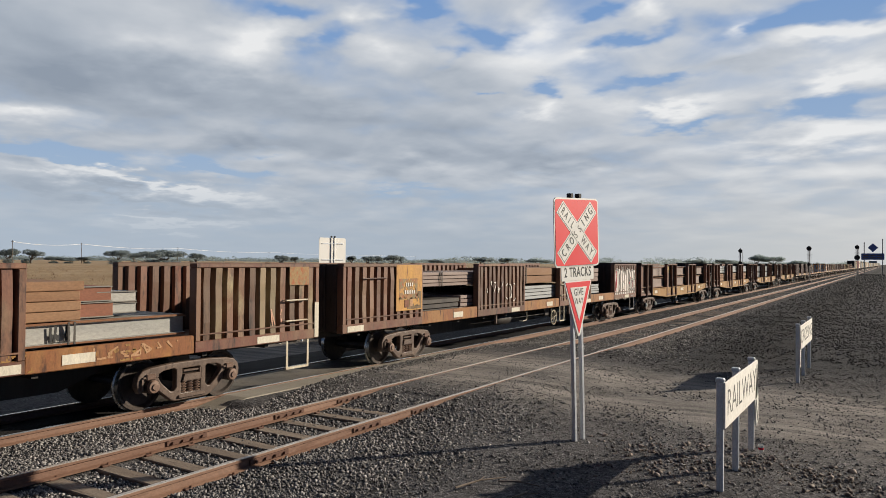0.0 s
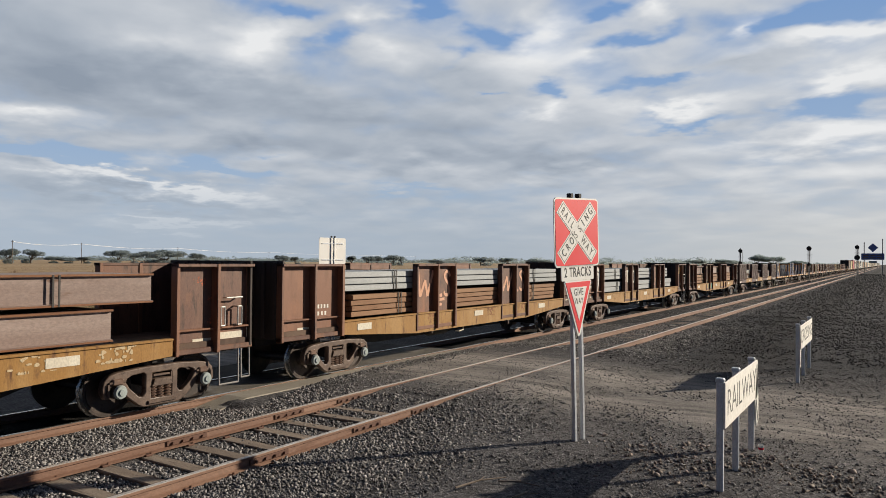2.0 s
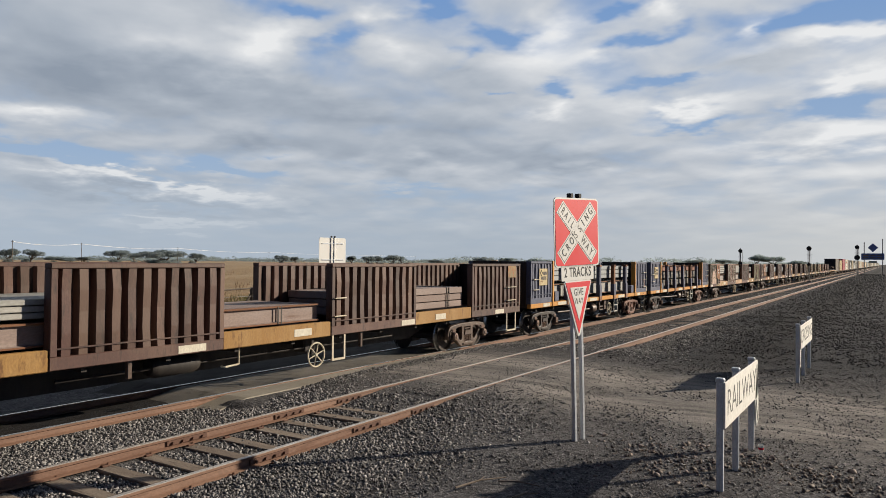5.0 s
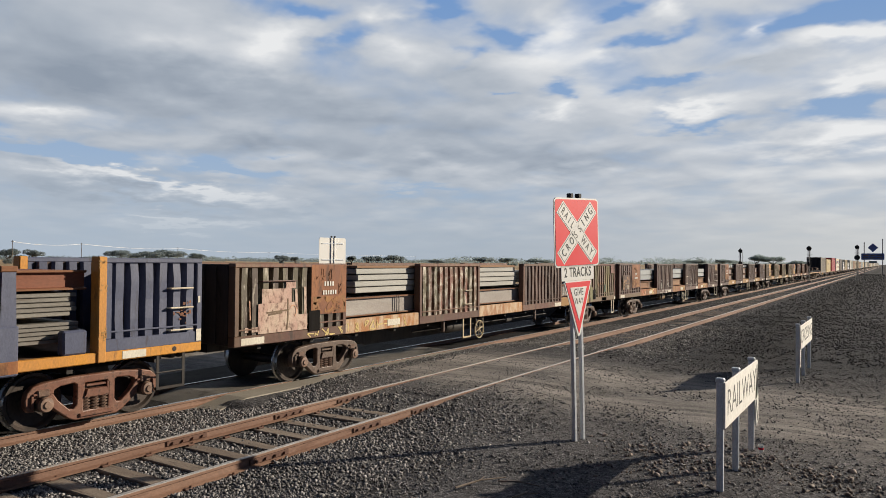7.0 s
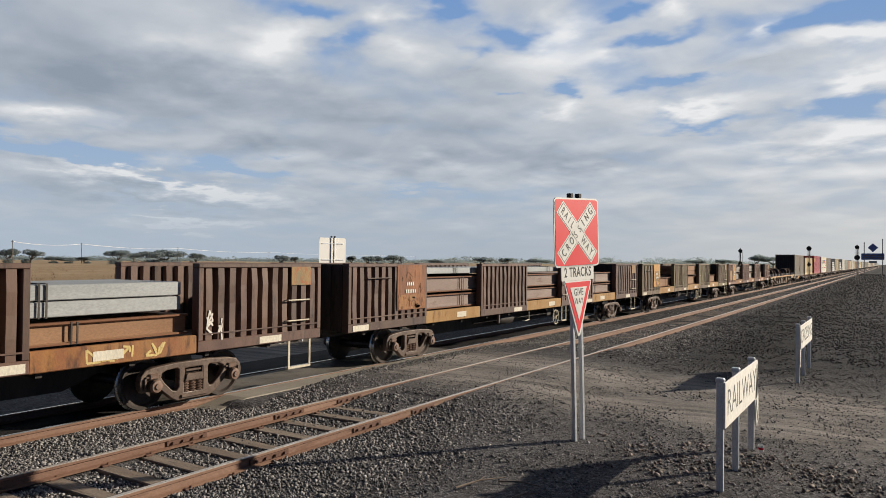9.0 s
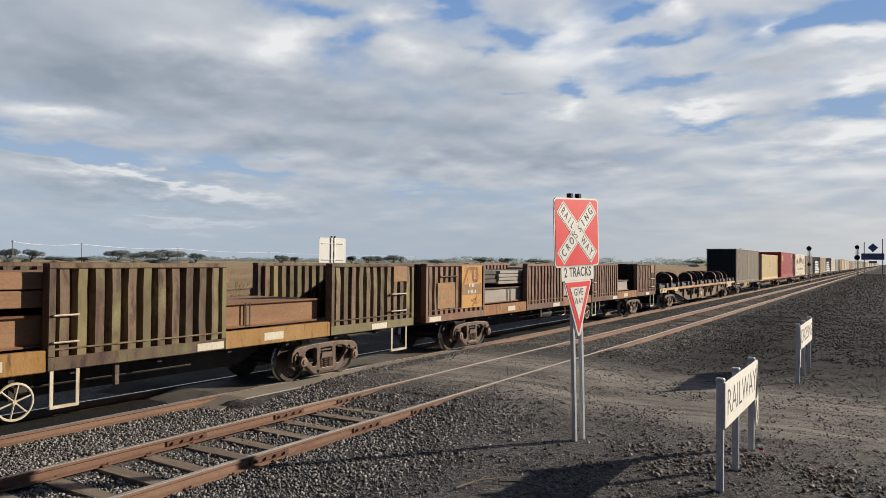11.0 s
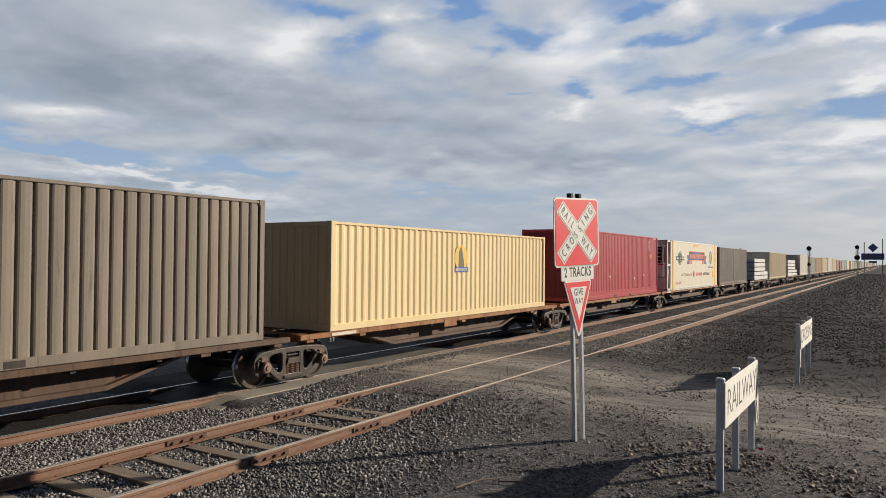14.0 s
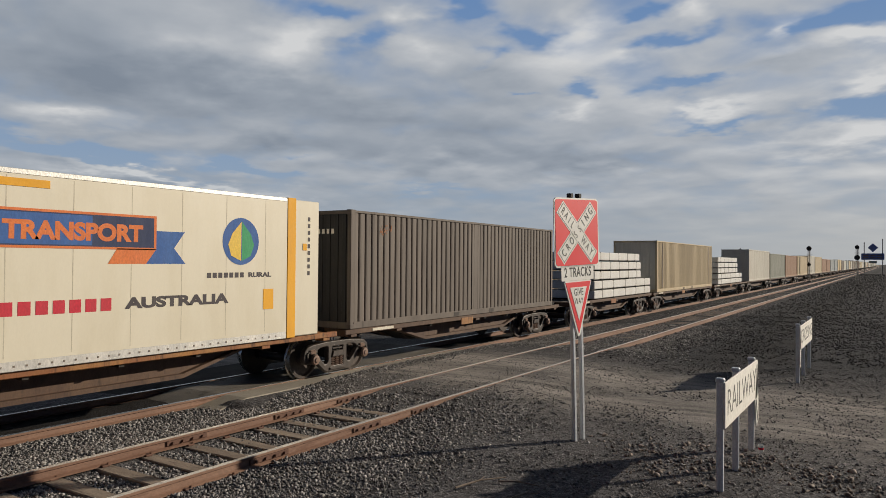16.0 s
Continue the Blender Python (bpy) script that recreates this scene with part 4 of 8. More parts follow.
def build_stones():
    rng = np.random.default_rng(11)
    # ballast between and beside the tracks
    x, y = ground_points(rng, 116000, -11.35, -4.4, 3.0, 32, 1.9)
    road = np.abs(y - 15.9 - 0.1 * (-7 - x)) < 4.2 + 0.7 * rng.normal(size=len(y))
    fade = (x > -6.6) & (rng.uniform(0, 1, len(x)) < (x + 6.6) / 2.0)
    rails = np.zeros_like(road)
    for xr in (XN - 0.835, XN + 0.835, XT + 0.755):
        rails |= np.abs(x - xr) < 0.075
    near_sleeper = np.abs((y + 3.0 + 0.33) % 0.66 - 0.33) < 0.135
    rails |= near_sleeper & (np.abs(x - XN) < 0.78) & (rng.uniform(0, 1, len(x)) < 0.78)
    slab = (x < -10.85) & (y > 9.7) & (y < 19.2)
    ok = ~(road & (x > -9.9)) & ~fade & ~rails & ~slab
    x, y = x[ok], y[ok]
    z = ground_height(x, y) + rng.uniform(-0.012, 0.014, len(x))
    size = (0.022 + 0.042 * rng.uniform(0, 1, len(x)) ** 1.5) * (1 + 0.02 * (y - 4))
    near = y < 13
    p = np.stack([x, y, z], 1)
    stone_field("track_ballast", "grey crushed rock ballast round the rails", p[near], size[near], "ballast_stone", 1)
    stone_field("track_ballast", "grey crushed rock ballast beside the crossing", p[~near], size[~near], "ballast_stone", 7, 0.7, True)
    # loose stones over the cinder ground
    x, y = ground_points(rng, 90000, -7.0, 8.0, 3.5, 40, 1.7)
    inroad = np.abs(y + 0.12 * x - 15.0) < 2.6
    ok = ~(inroad & (rng.uniform(0, 1, len(x)) < 0.62)) & clumped(rng, x, y)
    x, y = x[ok], y[ok]
    z = ground_height(x, y) + rng.uniform(0.0, 0.02, len(x))
    size = 0.016 + 0.056 * rng.uniform(0, 1, len(x)) ** 4.0
    p, size, past = np.stack([x, y, z], 1), size * (1 + 0.02 * (y - 4)), y + 0.5 * np.sin(x) > 18.5
    stone_field("loose_stones", "loose dark stones scattered over cinder ground", p[~past], size[~past], "dirt_stone", 2, 0.55, True)
    stone_field("cinder_stones", "dark stones beyond the dirt road", p[past], size[past], "dark_stone", 8, 0.55, True)
    # small grit close by
    x, y = ground_points(rng, 62000, -10.7, 3.5, 4.5, 20.5, 1.35)
    inroad = np.abs(y + 0.12 * x - 15.0) < 2.4
    ok = ~(inroad & (rng.uniform(0, 1, len(x)) < 0.35)) & ((x > -6.8) | (np.abs(y - 16.2) < 4.6)) & (np.abs(np.abs(x - XN) - 0.835) > 0.06)
    x, y = x[ok], y[ok]
    z = ground_height(x, y) + rng.uniform(-0.004, 0.012, len(x))
    stone_field("fine_grit", "fine dark grit and pebbles on the ground", np.stack([x, y, z], 1), 0.012 + 0.032 * rng.uniform(0, 1, len(x)) ** 1.6, "dirt_stone", 3, 0.6, True)
    # coarse cover further down the line
    y = 22 * (220 / 22) ** rng.uniform(0, 1, 30000)
    x = -6.3 + (6.3 + 0.16 * y + 6) * rng.uniform(0, 1, len(y))
    z = ground_height(x, y) + rng.uniform(0, 0.02, len(x))
    stone_field("far_gravel", "coarse dark gravel along the line", np.stack([x, y, z], 1), rng.uniform(0.05, 0.10, len(x)) * (0.6 + y / 50), "dark_stone", 4, 0.6, True)
    y = 34 * (180 / 34) ** rng.uniform(0, 1, 9000)
    x = -11.2 + 4.9 * rng.uniform(0, 1, len(y))
    ok = np.abs(np.abs(x - XN) - 0.835) > 0.12
    x, y = x[ok], y[ok]
    stone_field("far_ballast", "grey ballast further along the tracks", np.stack([x, y, ground_height(x, y) + 0.0 * y], 1), rng.uniform(0.05, 0.08, len(x)) * (0.7 + y / 70), "dirt_stone", 6, 0.5, True)


build_stones()


def build_litter():
    """Broken lumps round the near board, two dry sticks and a dropped cup."""
    rng = np.random.default_rng(31)
    cx = np.array([-2.1, -2.75, -1.2, -2.4, -0.7])
    cy = np.array([10.6, 10.35, 10.4, 9.4, 9.9])
    k = rng.integers(0, 5, 620)
    x, y = cx[k] + rng.normal(0, 0.42, 620), cy[k] + rng.normal(0, 0.34, 620)
    z = ground_height(x, y) + 0.005
    stone_field("rubble", "reddish brown broken lumps scattered on cinder ground", np.stack([x, y, z], 1), 0.022 + 0.085 * rng.uniform(0, 1, 620) ** 2.6, "rubble_brown", 12, 0.6)
    for x, y, turn, length in ((-4.15, 7.55, 1.15, 0.75), (-3.75, 7.75, 0.2, 0.5), (-3.5, 7.4, 1.0, 0.34)):
        f = Form()
        c, n = Vector((math.cos(turn), math.sin(turn), 0)), Vector((-math.sin(turn), math.cos(turn), 0))
        pts = [Vector((0, 0, 0)) - c * length / 2, n * 0.03 * length + Vector((0, 0, 0.02)), c * length / 2]
        f.tube(pts[0], pts[1], 0.013, 6, 0.011)
        f.tube(pts[1], pts[2], 0.011, 6, 0.006)
        f.tube(pts[1], pts[1] + c * 0.14 + n * 0.1, 0.007, 5, 0.003)
        thing("dry_stick", "thin dry grey stick lying on the gravel", "stick", Matrix.Translation((x, y, 0.09)), f, "sleeper_wood", "fallen sticks")
    cup = Form()
    cup.lathe([(0.0, 0.0), (0.028, 0.0), (0.042, 0.10), (0.044, 0.102), (0.040, 0.10), (0.027, 0.006), (0.0, 0.006)], (0, 0, 0), "z", 16)
    thing("paper_cup", "discarded white paper cup with a red band on gravel", "cup", Matrix.Translation((-1.54, 11.0, 0.075)) @ Matrix.Rotation(0.2, 4, "X"), cup, "sign_white")
    band = Form().lathe([(0.0345, 0.04), (0.0395, 0.075), (0.0385, 0.075), (0.0335, 0.04)], (0, 0, 0), "z", 16)
    part("band", band, "logo_red", bpy.data.objects["paper_cup"], "red printed band")


build_litter()


# ---- the train ----
def make_bogie_meshes(cast, fine=1.0):
    d = {}
    seg, seg2 = int(26 * fine), int(14 * fine)
    bol = Form()
    bol.box(-1.0, 1.0, -0.2, 0.2, 0.42, 0.66, 0.03)
    bol.lathe([(0.0, 0.62), (0.24, 0.62), (0.24, 0.74), (0.0, 0.74)], (0, 0, 0), "z", 16)
    bol.box(-0.75, 0.75, -0.62, -0.52, 0.3, 0.42, 0.02)
    bol.box(-0.75, 0.75, 0.52, 0.62, 0.3, 0.42, 0.02)
    d["bolster"] = bol.mesh("bogie", "under_dark")
    for side in (-1, 1):
        x0, x1 = (0.96, 1.09) if side > 0 else (-1.09, -0.96)
        # cast side frame: rounded ends over the bearings, teardrop windows, spring opening
        half = [(0.40, 0.80), (0.86, 0.765), (1.02, 0.73), (1.11, 0.65), (1.14, 0.54), (1.13, 0.44), (1.09, 0.37), (1.03, 0.37), (1.02, 0.50), (0.97, 0.57), (0.89, 0.595), (0.81, 0.57), (0.76, 0.50), (0.74, 0.40), (0.66, 0.33), (0.46, 0.17), (0.36, 0.125)]
        outer = half + [(-y, z) for y, z in half[::-1]]
        tear = [(0.315, 0.69), (0.37, 0.73), (0.60, 0.712), (0.71, 0.665), (0.735, 0.59), (0.65, 0.46), (0.46, 0.285), (0.37, 0.28), (0.315, 0.36)]
        holes = [tear, [(-y, z) for y, z in tear], [(-0.235, 0.66), (-0.2, 0.71), (0.2, 0.71), (0.235, 0.66), (0.235, 0.225), (-0.235, 0.225)]]
        d["side%d" % side] = pierced("side_frame", outer, holes, x0, x1, cast, 0.018)
        p = Form()
        xm = (x0 + x1) / 2
        prof = [(0.0, 0.225)]
        for i in range(5):
            z = 0.23 + i * 0.048
            prof += [(0.045, z), (0.076, z + 0.012), (0.076, z + 0.028), (0.045, z + 0.04)]
        p.lathe(prof + [(0.0, 0.47)], (xm, 0, 0), "z", 9)
        d["spring%d" % side] = p.mesh("coil_spring", "spring", True)
        e = Form()          # end of the bolster over the springs, with friction wedges
        xa, xb = sorted((side * 0.9, side * 1.12))
        e.prism([(-0.20, 0.47), (0.20, 0.47), (0.165, 0.585), (-0.165, 0.585)], "x", xa, xb)
        e.box(xa, xb, -0.215, 0.215, 0.455, 0.478, 0.005)
        xc, xd = sorted((side * 0.98, side * 1.085))
        e.box(xc, xd, -0.17, 0.17, 0.625, 0.66, 0.006)
        e.box(xc, xd, -0.228, -0.195, 0.47, 0.68, 0.005)
        e.box(xc, xd, 0.195, 0.228, 0.47, 0.68, 0.005)
        d["end%d" % side] = e.mesh("bolster_end", cast)
        lug = Form()        # pedestal lips over the bearings and the spring seat rim
        xe, xf = sorted((side * 1.08, side * 1.125))
        for k in (-1, 1):
            lug.box(xe, xf, k * 0.89 - 0.16, k * 0.89 + 0.16, 0.60, 0.635, 0.008)
            lug.box(xe, xf, k * 0.89 + k * 0.15, k * 0.89 + k * 0.185, 0.40, 0.60, 0.008)
        lug.box(xe, xf, -0.30, 0.30, 0.15, 0.21, 0.012)
        d["lug%d" % side] = lug.mesh("pedestal_rim", cast)
    w = Form()
    for side in (-1, 1):
        k = side
        w.lathe([(0.09, k * 0.66), (0.34, k * 0.69), (0.40, k * 0.685), (0.49, k * 0.685), (0.49, k * 0.71), (0.462, k * 0.725), (0.455, k * 0.82), (0.41, k * 0.82), (0.37, k * 0.775), (0.16, k * 0.765), (0.13, k * 0.82), (0.09, k * 0.83)], (0, 0, 0), "x", seg)
        w.lathe([(0.0, k * 1.2), (0.10, k * 1.2), (0.125, k * 1.17), (0.125, k * 0.95), (0.075, k * 0.93), (0.075, k * 0.82)], (0, 0, 0), "x", seg2)
        for i in range(3):
            a = i * 2.094
            w.tube((k * 1.195, 0.06 * math.cos(a), 0.06 * math.sin(a)), (k * 1.225, 0.06 * math.cos(a), 0.06 * math.sin(a)), 0.018, 6)
    w.tube((-0.7, 0, 0), (0.7, 0, 0), 0.085, 14)
    me = w.mesh("wheelset", "wheel_steel", True)
    me.materials.append(M["rail_shiny"])
    for f in me.polygons:          # polished tread and flange
        if min(math.hypot(me.vertices[i].co.y, me.vertices[i].co.z) for i in f.vertices) > 0.44:
            f.material_index = 1
    d["wheelset"] = me
    c = Form()
    c.lathe([(0.0, 1.255), (0.05, 1.255), (0.06, 1.235), (0.105, 1.23), (0.12, 1.20), (0.12, 1.1)], (0, 0, 0), "x", 16)
    d["cap"] = c.mesh("bearing_cap", "cap_teal", True)
    d["cap_brown"] = c.mesh("bearing_cap", "cap_brown", True)
    d["adapter"] = Form().box(-0.06, 0.06, -0.1, 0.1, 0.57, 0.68, 0.02).mesh("bearing_adapter", "spring")
    return d


BOGIES = {"cast": make_bogie_meshes("bogie_cast"), "rust": make_bogie_meshes("bogie_rust"), "black": make_bogie_meshes("bogie_black"), "far": make_bogie_meshes("bogie_black", 0.4)}


def add_bogie(parent, y, style="cast", turns=True):
    caps = style == "pale"
    d = BOGIES["cast" if caps else style if turns else "far"]
    b = part("bogie", d["bolster"], None, parent, at=Matrix.Translation((0, y, 0)))
    for side in (-1, 1):
        part("side_frame", d["side%d" % side], None, b, "cast steel side frame")
        if turns:
            part("bolster_end", d["end%d" % side], None, b)
            part("pedestal_rim", d["lug%d" % side], None, b)
        for yk in ((-0.155, 0.0, 0.155) if turns else (0.0,)):
            part("coil_spring", d["spring%d" % side], None, b, at=Matrix.Translation((0, yk, 0)))
    for k in (-1, 1):
        if turns:
            for side in (-1, 1):
                part("bearing_cap", d["cap" if caps else "cap_brown"], None, b, "pale grease-stained bearing cap" if caps else "rusty bolted bearing cap", at=Matrix.Translation((0, k * 0.89, 0.458)) @ Matrix.Rotation(0 if side > 0 else math.pi, 4, "Z"))
        if turns:
            for side in (-1, 1):
                part("bearing_adapter", d["adapter"], None, b, at=Matrix.Translation((side * 1.08, k * 0.89, 0)))
        w = part("wheelset", d["wheelset"], None, b, "worn steel wheels on their axle", at=Matrix.Translation((0, k * 0.89, 0.458)))
        if turns:
            ROLLERS.append((w, k * 0.89, len(ROLLERS) * 23.0))
    return b


def ride(ob, s, x=0.0, z=0.0):
    RIDERS.append((ob, s, x, z))
    return ob


def wagon_root(name, label, s):
    return ride(tagged(new(name), label, "rail wagon", "wagons of the train"), s)


def add_couplers(e, L):
    for y0, y1 in ((-0.55, 0.1), (L - 0.1, L + 0.45)):
        c = Form()
        c.box(-0.09, 0.09, y0, y1, 0.80, 0.98, 0.02)
        yk = y0 if y0 < 0 else y1
        c.box(-0.17, 0.17, yk - 0.09, yk + 0.09, 0.76, 1.02, 0.04)
        part("coupler", c, "under_dark", e)


def add_handwheel(e, y, x=1.24, z=0.585, r=0.27, mat="grab_white"):
    h = Form()
    h.ring((x, y, z), "x", r, 0.021, 26, 6)
    w = part("handbrake_wheel", h, mat, e, "pale painted spoked handbrake wheel", smooth=True)
    part("hub", Form().tube((x - 0.12, y, z), (x + 0.02, y, z), 0.035, 8), mat, w)
    for i in range(6):
        a = i * math.pi / 3 + 0.3
        part("spoke", Form().tube((x, y, z), (x, y + r * math.cos(a), z + r * math.sin(a)), 0.014, 5), mat, w)
    k = Form()
    k.box(x - 0.16, x - 0.1, y - 0.05, y + 0.05, z, 1.0, 0.01)
    part("handbrake_bracket", k, "under_dark", e)


def add_step(e, y0, y1, z0, x=1.27, mat="grab_white", rungs=1):
    f = Form()
    for y in (y0, y1 - 0.06):
        f.box(x - 0.008, x + 0.008, y, y + 0.06, z0, 1.02, 0.003)
    f.box(x - 0.05, x + 0.012, y0, y1, z0 - 0.015, z0 + 0.035, 0.006)
    for i in range(1, rungs):
        z = z0 + (1.0 - z0) * i / rungs
        f.tube((x, y0, z), (x, y1, z), 0.016, 6)
    part("step", f, mat, e, "bent bar foot step")


def add_grabs(e, y0, y1, zs, x=1.33, mat="grab_white"):
    for z in zs:
        f = Form()
        f.path([(x - 0.1, y0, z), (x, y0, z), (x, y1, z), (x - 0.1, y1, z)], 0.016, 6)
        part("grab_rail", f, mat, e)


def add_label(e, y, z, w, h, x, mat="label_white", label="", name="placard"):
    f = Form()
    f.box(x, x + 0.006, y, y + w, z, z + h)
    return part(name, f, mat, e, label)


def add_bars(e, y, z, w, h, n, x, mat="chalk", gap=0.25):
    """Unreadable writing as plain bars in a row."""
    f = Form()
    step = w / n
    for i in range(n):
        f.box(x, x + 0.004, y + i * step, y + (i + 1 - gap) * step, z, z + h)
    return part("marking", f, mat, e)


def strokes_of(y, z, w, h, seed, n):
    """Angular scrawl in the y, z plane: n jagged marks side by side."""
    rng = random.Random(seed)
    lines, st = [], w / n
    for i in range(n):
        y0 = y + i * st
        for _ in range(rng.choice((1, 1, 2))):
            k = rng.randint(3, 5)
            lines.append([(y0 + st * rng.choice((0.02, 0.4, 0.85)) + rng.uniform(-0.08, 0.08) * st, z + h * rng.choice((0.0, 0.45, 1.0)) + rng.uniform(-0.08, 0.08) * h) for _ in range(k)])
    return lines


# hand-drawn capitals on a grid four wide and six high
CAPITALS = {"W": "06 10 24 30 46", "L": "06 00 40", "S": "45 36 16 05 14 33 41 30 10 01", "M": "00 06 23 46 40", "T": "06 46/26 20", "D": "00 06 26 44 42 20 00", "K": "00 06/46 03 40"}


def capitals(text, y, z, w, h, seed, slant=0.0):
    rng = random.Random(seed)
    st, lines = w / len(text), []
    for i, ch in enumerate(text):
        for run in CAPITALS[ch].split("/"):
            lines.append([(y + st * (i + 0.2 * int(q[0]) + rng.uniform(-0.04, 0.04)) + slant * h * int(q[1]) / 6, z + h * (int(q[1]) / 6 + rng.uniform(-0.03, 0.03))) for q in run.split()])
    return lines


def painted(e, lines, r, x, mat, label="sprayed paint strokes"):
    f = Form()
    for pts in lines:
        stroke(f, pts, r, x)
    return tagged(part("graffiti", f, mat, e, label), kind="stuff")


def add_tag(e, y, z, w, h, x, seed, mat="chalk", n=7, r=0.012):
    return painted(e, strokes_of(y, z, w, h, seed, n), r * 1.15, x, mat, "scrawled paint strokes")


def add_scuffs(e, y0, y1, z0, z1, x, n, seed, mat, size=0.12):
    """Irregular flat patches of bare or flaked paint."""
    rng = random.Random(seed)
    f = Form()
    spots = [(rng.uniform(y0, y1), rng.uniform(z0, z1)) for _ in range(max(2, n // 4))]
    for _ in range(n * 4):          # flakes gather round a few worn spots
        sy, sz = rng.choice(spots)
        cy, cz = min(max(rng.gauss(sy, size * 1.3), y0 + 0.01), y1 - 0.01), min(max(rng.gauss(sz, size * 0.9), z0 + 0.01), z1 - 0.01)
        ry, rz = size * rng.uniform(0.08, 0.5), size * rng.uniform(0.08, 0.4)
        k = rng.randint(6, 9)
        pts = [(min(max(cy + ry * rng.uniform(0.6, 1.1) * math.cos(6.283 * i / k), y0), y1), min(max(cz + rz * rng.uniform(0.6, 1.1) * math.sin(6.283 * i / k), z0), z1)) for i in range(k)]
        f.prism(pts, "x", x, x + 0.0015 + 0.00025 * (len(f.v) // 6 % 14))
    return tagged(part("paint_patch", f, mat, e, "scuffed patches of old paint"), kind="stuff")


def stroke(f, pts, r, x, d=0.003):
    """Flat ribbon of paint along pts in the y, z plane."""
    for a, b in zip(pts, pts[1:]):
        lap = len(f.v) // 8 % 11          # runs that cross lie over one another
        va, vb = Vector((x, *a)), Vector((x, *b))
        way = vb - va
        if way.length < 0.004:
            continue
        nrm = Vector((0, -way.z, way.y)).normalized() * r
        up = Vector((d + 0.0004 * lap, 0, 0))
        f.add([tuple(p) for p in (va + nrm, vb + nrm, vb - nrm, va - nrm, va + nrm + up, vb + nrm + up, vb - nrm + up, va - nrm + up)],
              [(0, 1, 2, 3), (4, 7, 6, 5), (0, 4, 5, 1), (1, 5, 6, 2), (2, 6, 7, 3), (3, 7, 4, 0)])
    return f


def ribbed_panel(y0, y1, side, z0=1.0, z1=2.65, out=1.29):
    """Sheet of one high side panel with top and bottom rails and end posts."""
    f = Form()
    s = side

    def bx(xa, xb, *r, b=0.0):
        xa, xb = sorted((s * xa, s * xb))
        f.box(xa, xb, *r, b)
    bx(out - 0.18, out + 0.015, y0, y1, z1 - 0.085, z1, b=0.012)
    bx(out - 0.18, out + 0.005, y0, y1, z0 - 0.02, z0 + 0.19, b=0.012)
    bx(out - 0.18, out + 0.01, y0, y0 + 0.12, z0 + 0.19, z1 - 0.085, b=0.012)
    bx(out - 0.18, out + 0.01, y1 - 0.12, y1, z0 + 0.19, z1 - 0.085, b=0.012)
    bx(out - 0.02, out + 0.012, y0 + 0.1, y1 - 0.1, z0 + 0.30, z0 + 0.325)
    return f


RIBS = {}


def rib_mesh(side, z0, z1, w, k, mat, out=1.29, depth=0.158):
    """Trapezoid pressed rib, a little bent; three variants are shared."""
    key = (side, z0, z1, round(w, 3), k, mat, depth)
    if key not in RIBS:
        rng = random.Random(k * 5 + 1)
        za, zb = z0 + 0.18, z1 - 0.08
        v, fs = [], []
        rows = 5
        for i in range(rows):
            z = za + (zb - za) * i / (rows - 1)
            d, t = rng.uniform(-0.022, 0.004), rng.uniform(-0.014, 0.014)
            xo, xi = side * (out + d), side * (out - depth)
            v += [(xi, -w - 0.03, z), (xo, -w + t, z), (xo, w + t, z), (xi, w + 0.03, z)]
        for i in range(rows - 1):
            o = 4 * i
            fs += [(o + j, o + (j + 1) % 4, o + 4 + (j + 1) % 4, o + 4 + j) for j in range(4)]
        fs += [(0, 3, 2, 1), tuple(4 * (rows - 1) + j for j in range(4))]
        f = Form()
        f.v, f.f = v, fs
        RIBS[key] = f.mesh("rib", mat)
    return RIBS[key]


def add_ribbed_panel(e, y0, y1, side, mat, z0=1.0, z1=2.65, pitch=0.275, seed=0, rib=None, sheet="rib_gap_shade"):
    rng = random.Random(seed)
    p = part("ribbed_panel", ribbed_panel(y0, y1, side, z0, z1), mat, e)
    # default sheet colour already holds the shade between the ribs
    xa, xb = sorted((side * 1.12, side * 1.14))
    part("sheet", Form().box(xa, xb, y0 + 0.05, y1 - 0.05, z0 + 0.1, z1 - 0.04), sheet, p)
    n, st = rib_layout(y0, y1, pitch)
    for i in range(n):
        at = Matrix.Translation((0, y0 + 0.12 + (i + 0.5) * st, 0))
        part("rib", rib_mesh(side, z0, z1, st * 0.26, rng.randrange(6), rib or mat), None, p, at=at)
        if side < 0:               # pressed through to the load side
            part("rib", rib_mesh(side, z0, z1, st * 0.26, rng.randrange(3), mat, 1.05, -0.09), None, p, at=at)


def rib_layout(y0, y1, pitch=0.275):
    n = max(2, int((y1 - y0 - 0.24) / pitch))
    return n, (y1 - y0 - 0.24) / n


def spray(e, y0, y1, lines, mat, r=0.03, x=1.298, label="sprayed paint strokes on the ribs"):
    """Paint strokes that lie on the rib faces of the panel from y0 to y1 alone."""
    n, st = rib_layout(y0, y1)
    f = Form()
    for pts in lines:
        for (ya, za), (yb, zb) in zip(pts, pts[1:]):
            k = max(2, int(math.hypot(yb - ya, zb - za) / 0.02))
            for i in range(k):
                y, z = ya + (yb - ya) * (i + .5) / k, za + (zb - za) * (i + .5) / k
                q = (y - y0 - 0.12) / st
                if 0 <= q < n and abs(q - int(q) - 0.5) < 0.27:
                    f.box(x - 0.004, x + 0.0003 * (len(f.v) // 8 % 13), y - 0.7 * r, y + 0.7 * r, z - r, z + r)
    return tagged(part("graffiti", f, mat, e, label), kind="stuff")


def arc(y, z, ry, rz, a0, a1, n=14):
    return [(y + ry * math.cos(radians(a0 + (a1 - a0) * i / n)), z + rz * math.sin(radians(a0 + (a1 - a0) * i / n))) for i in range(n + 1)]


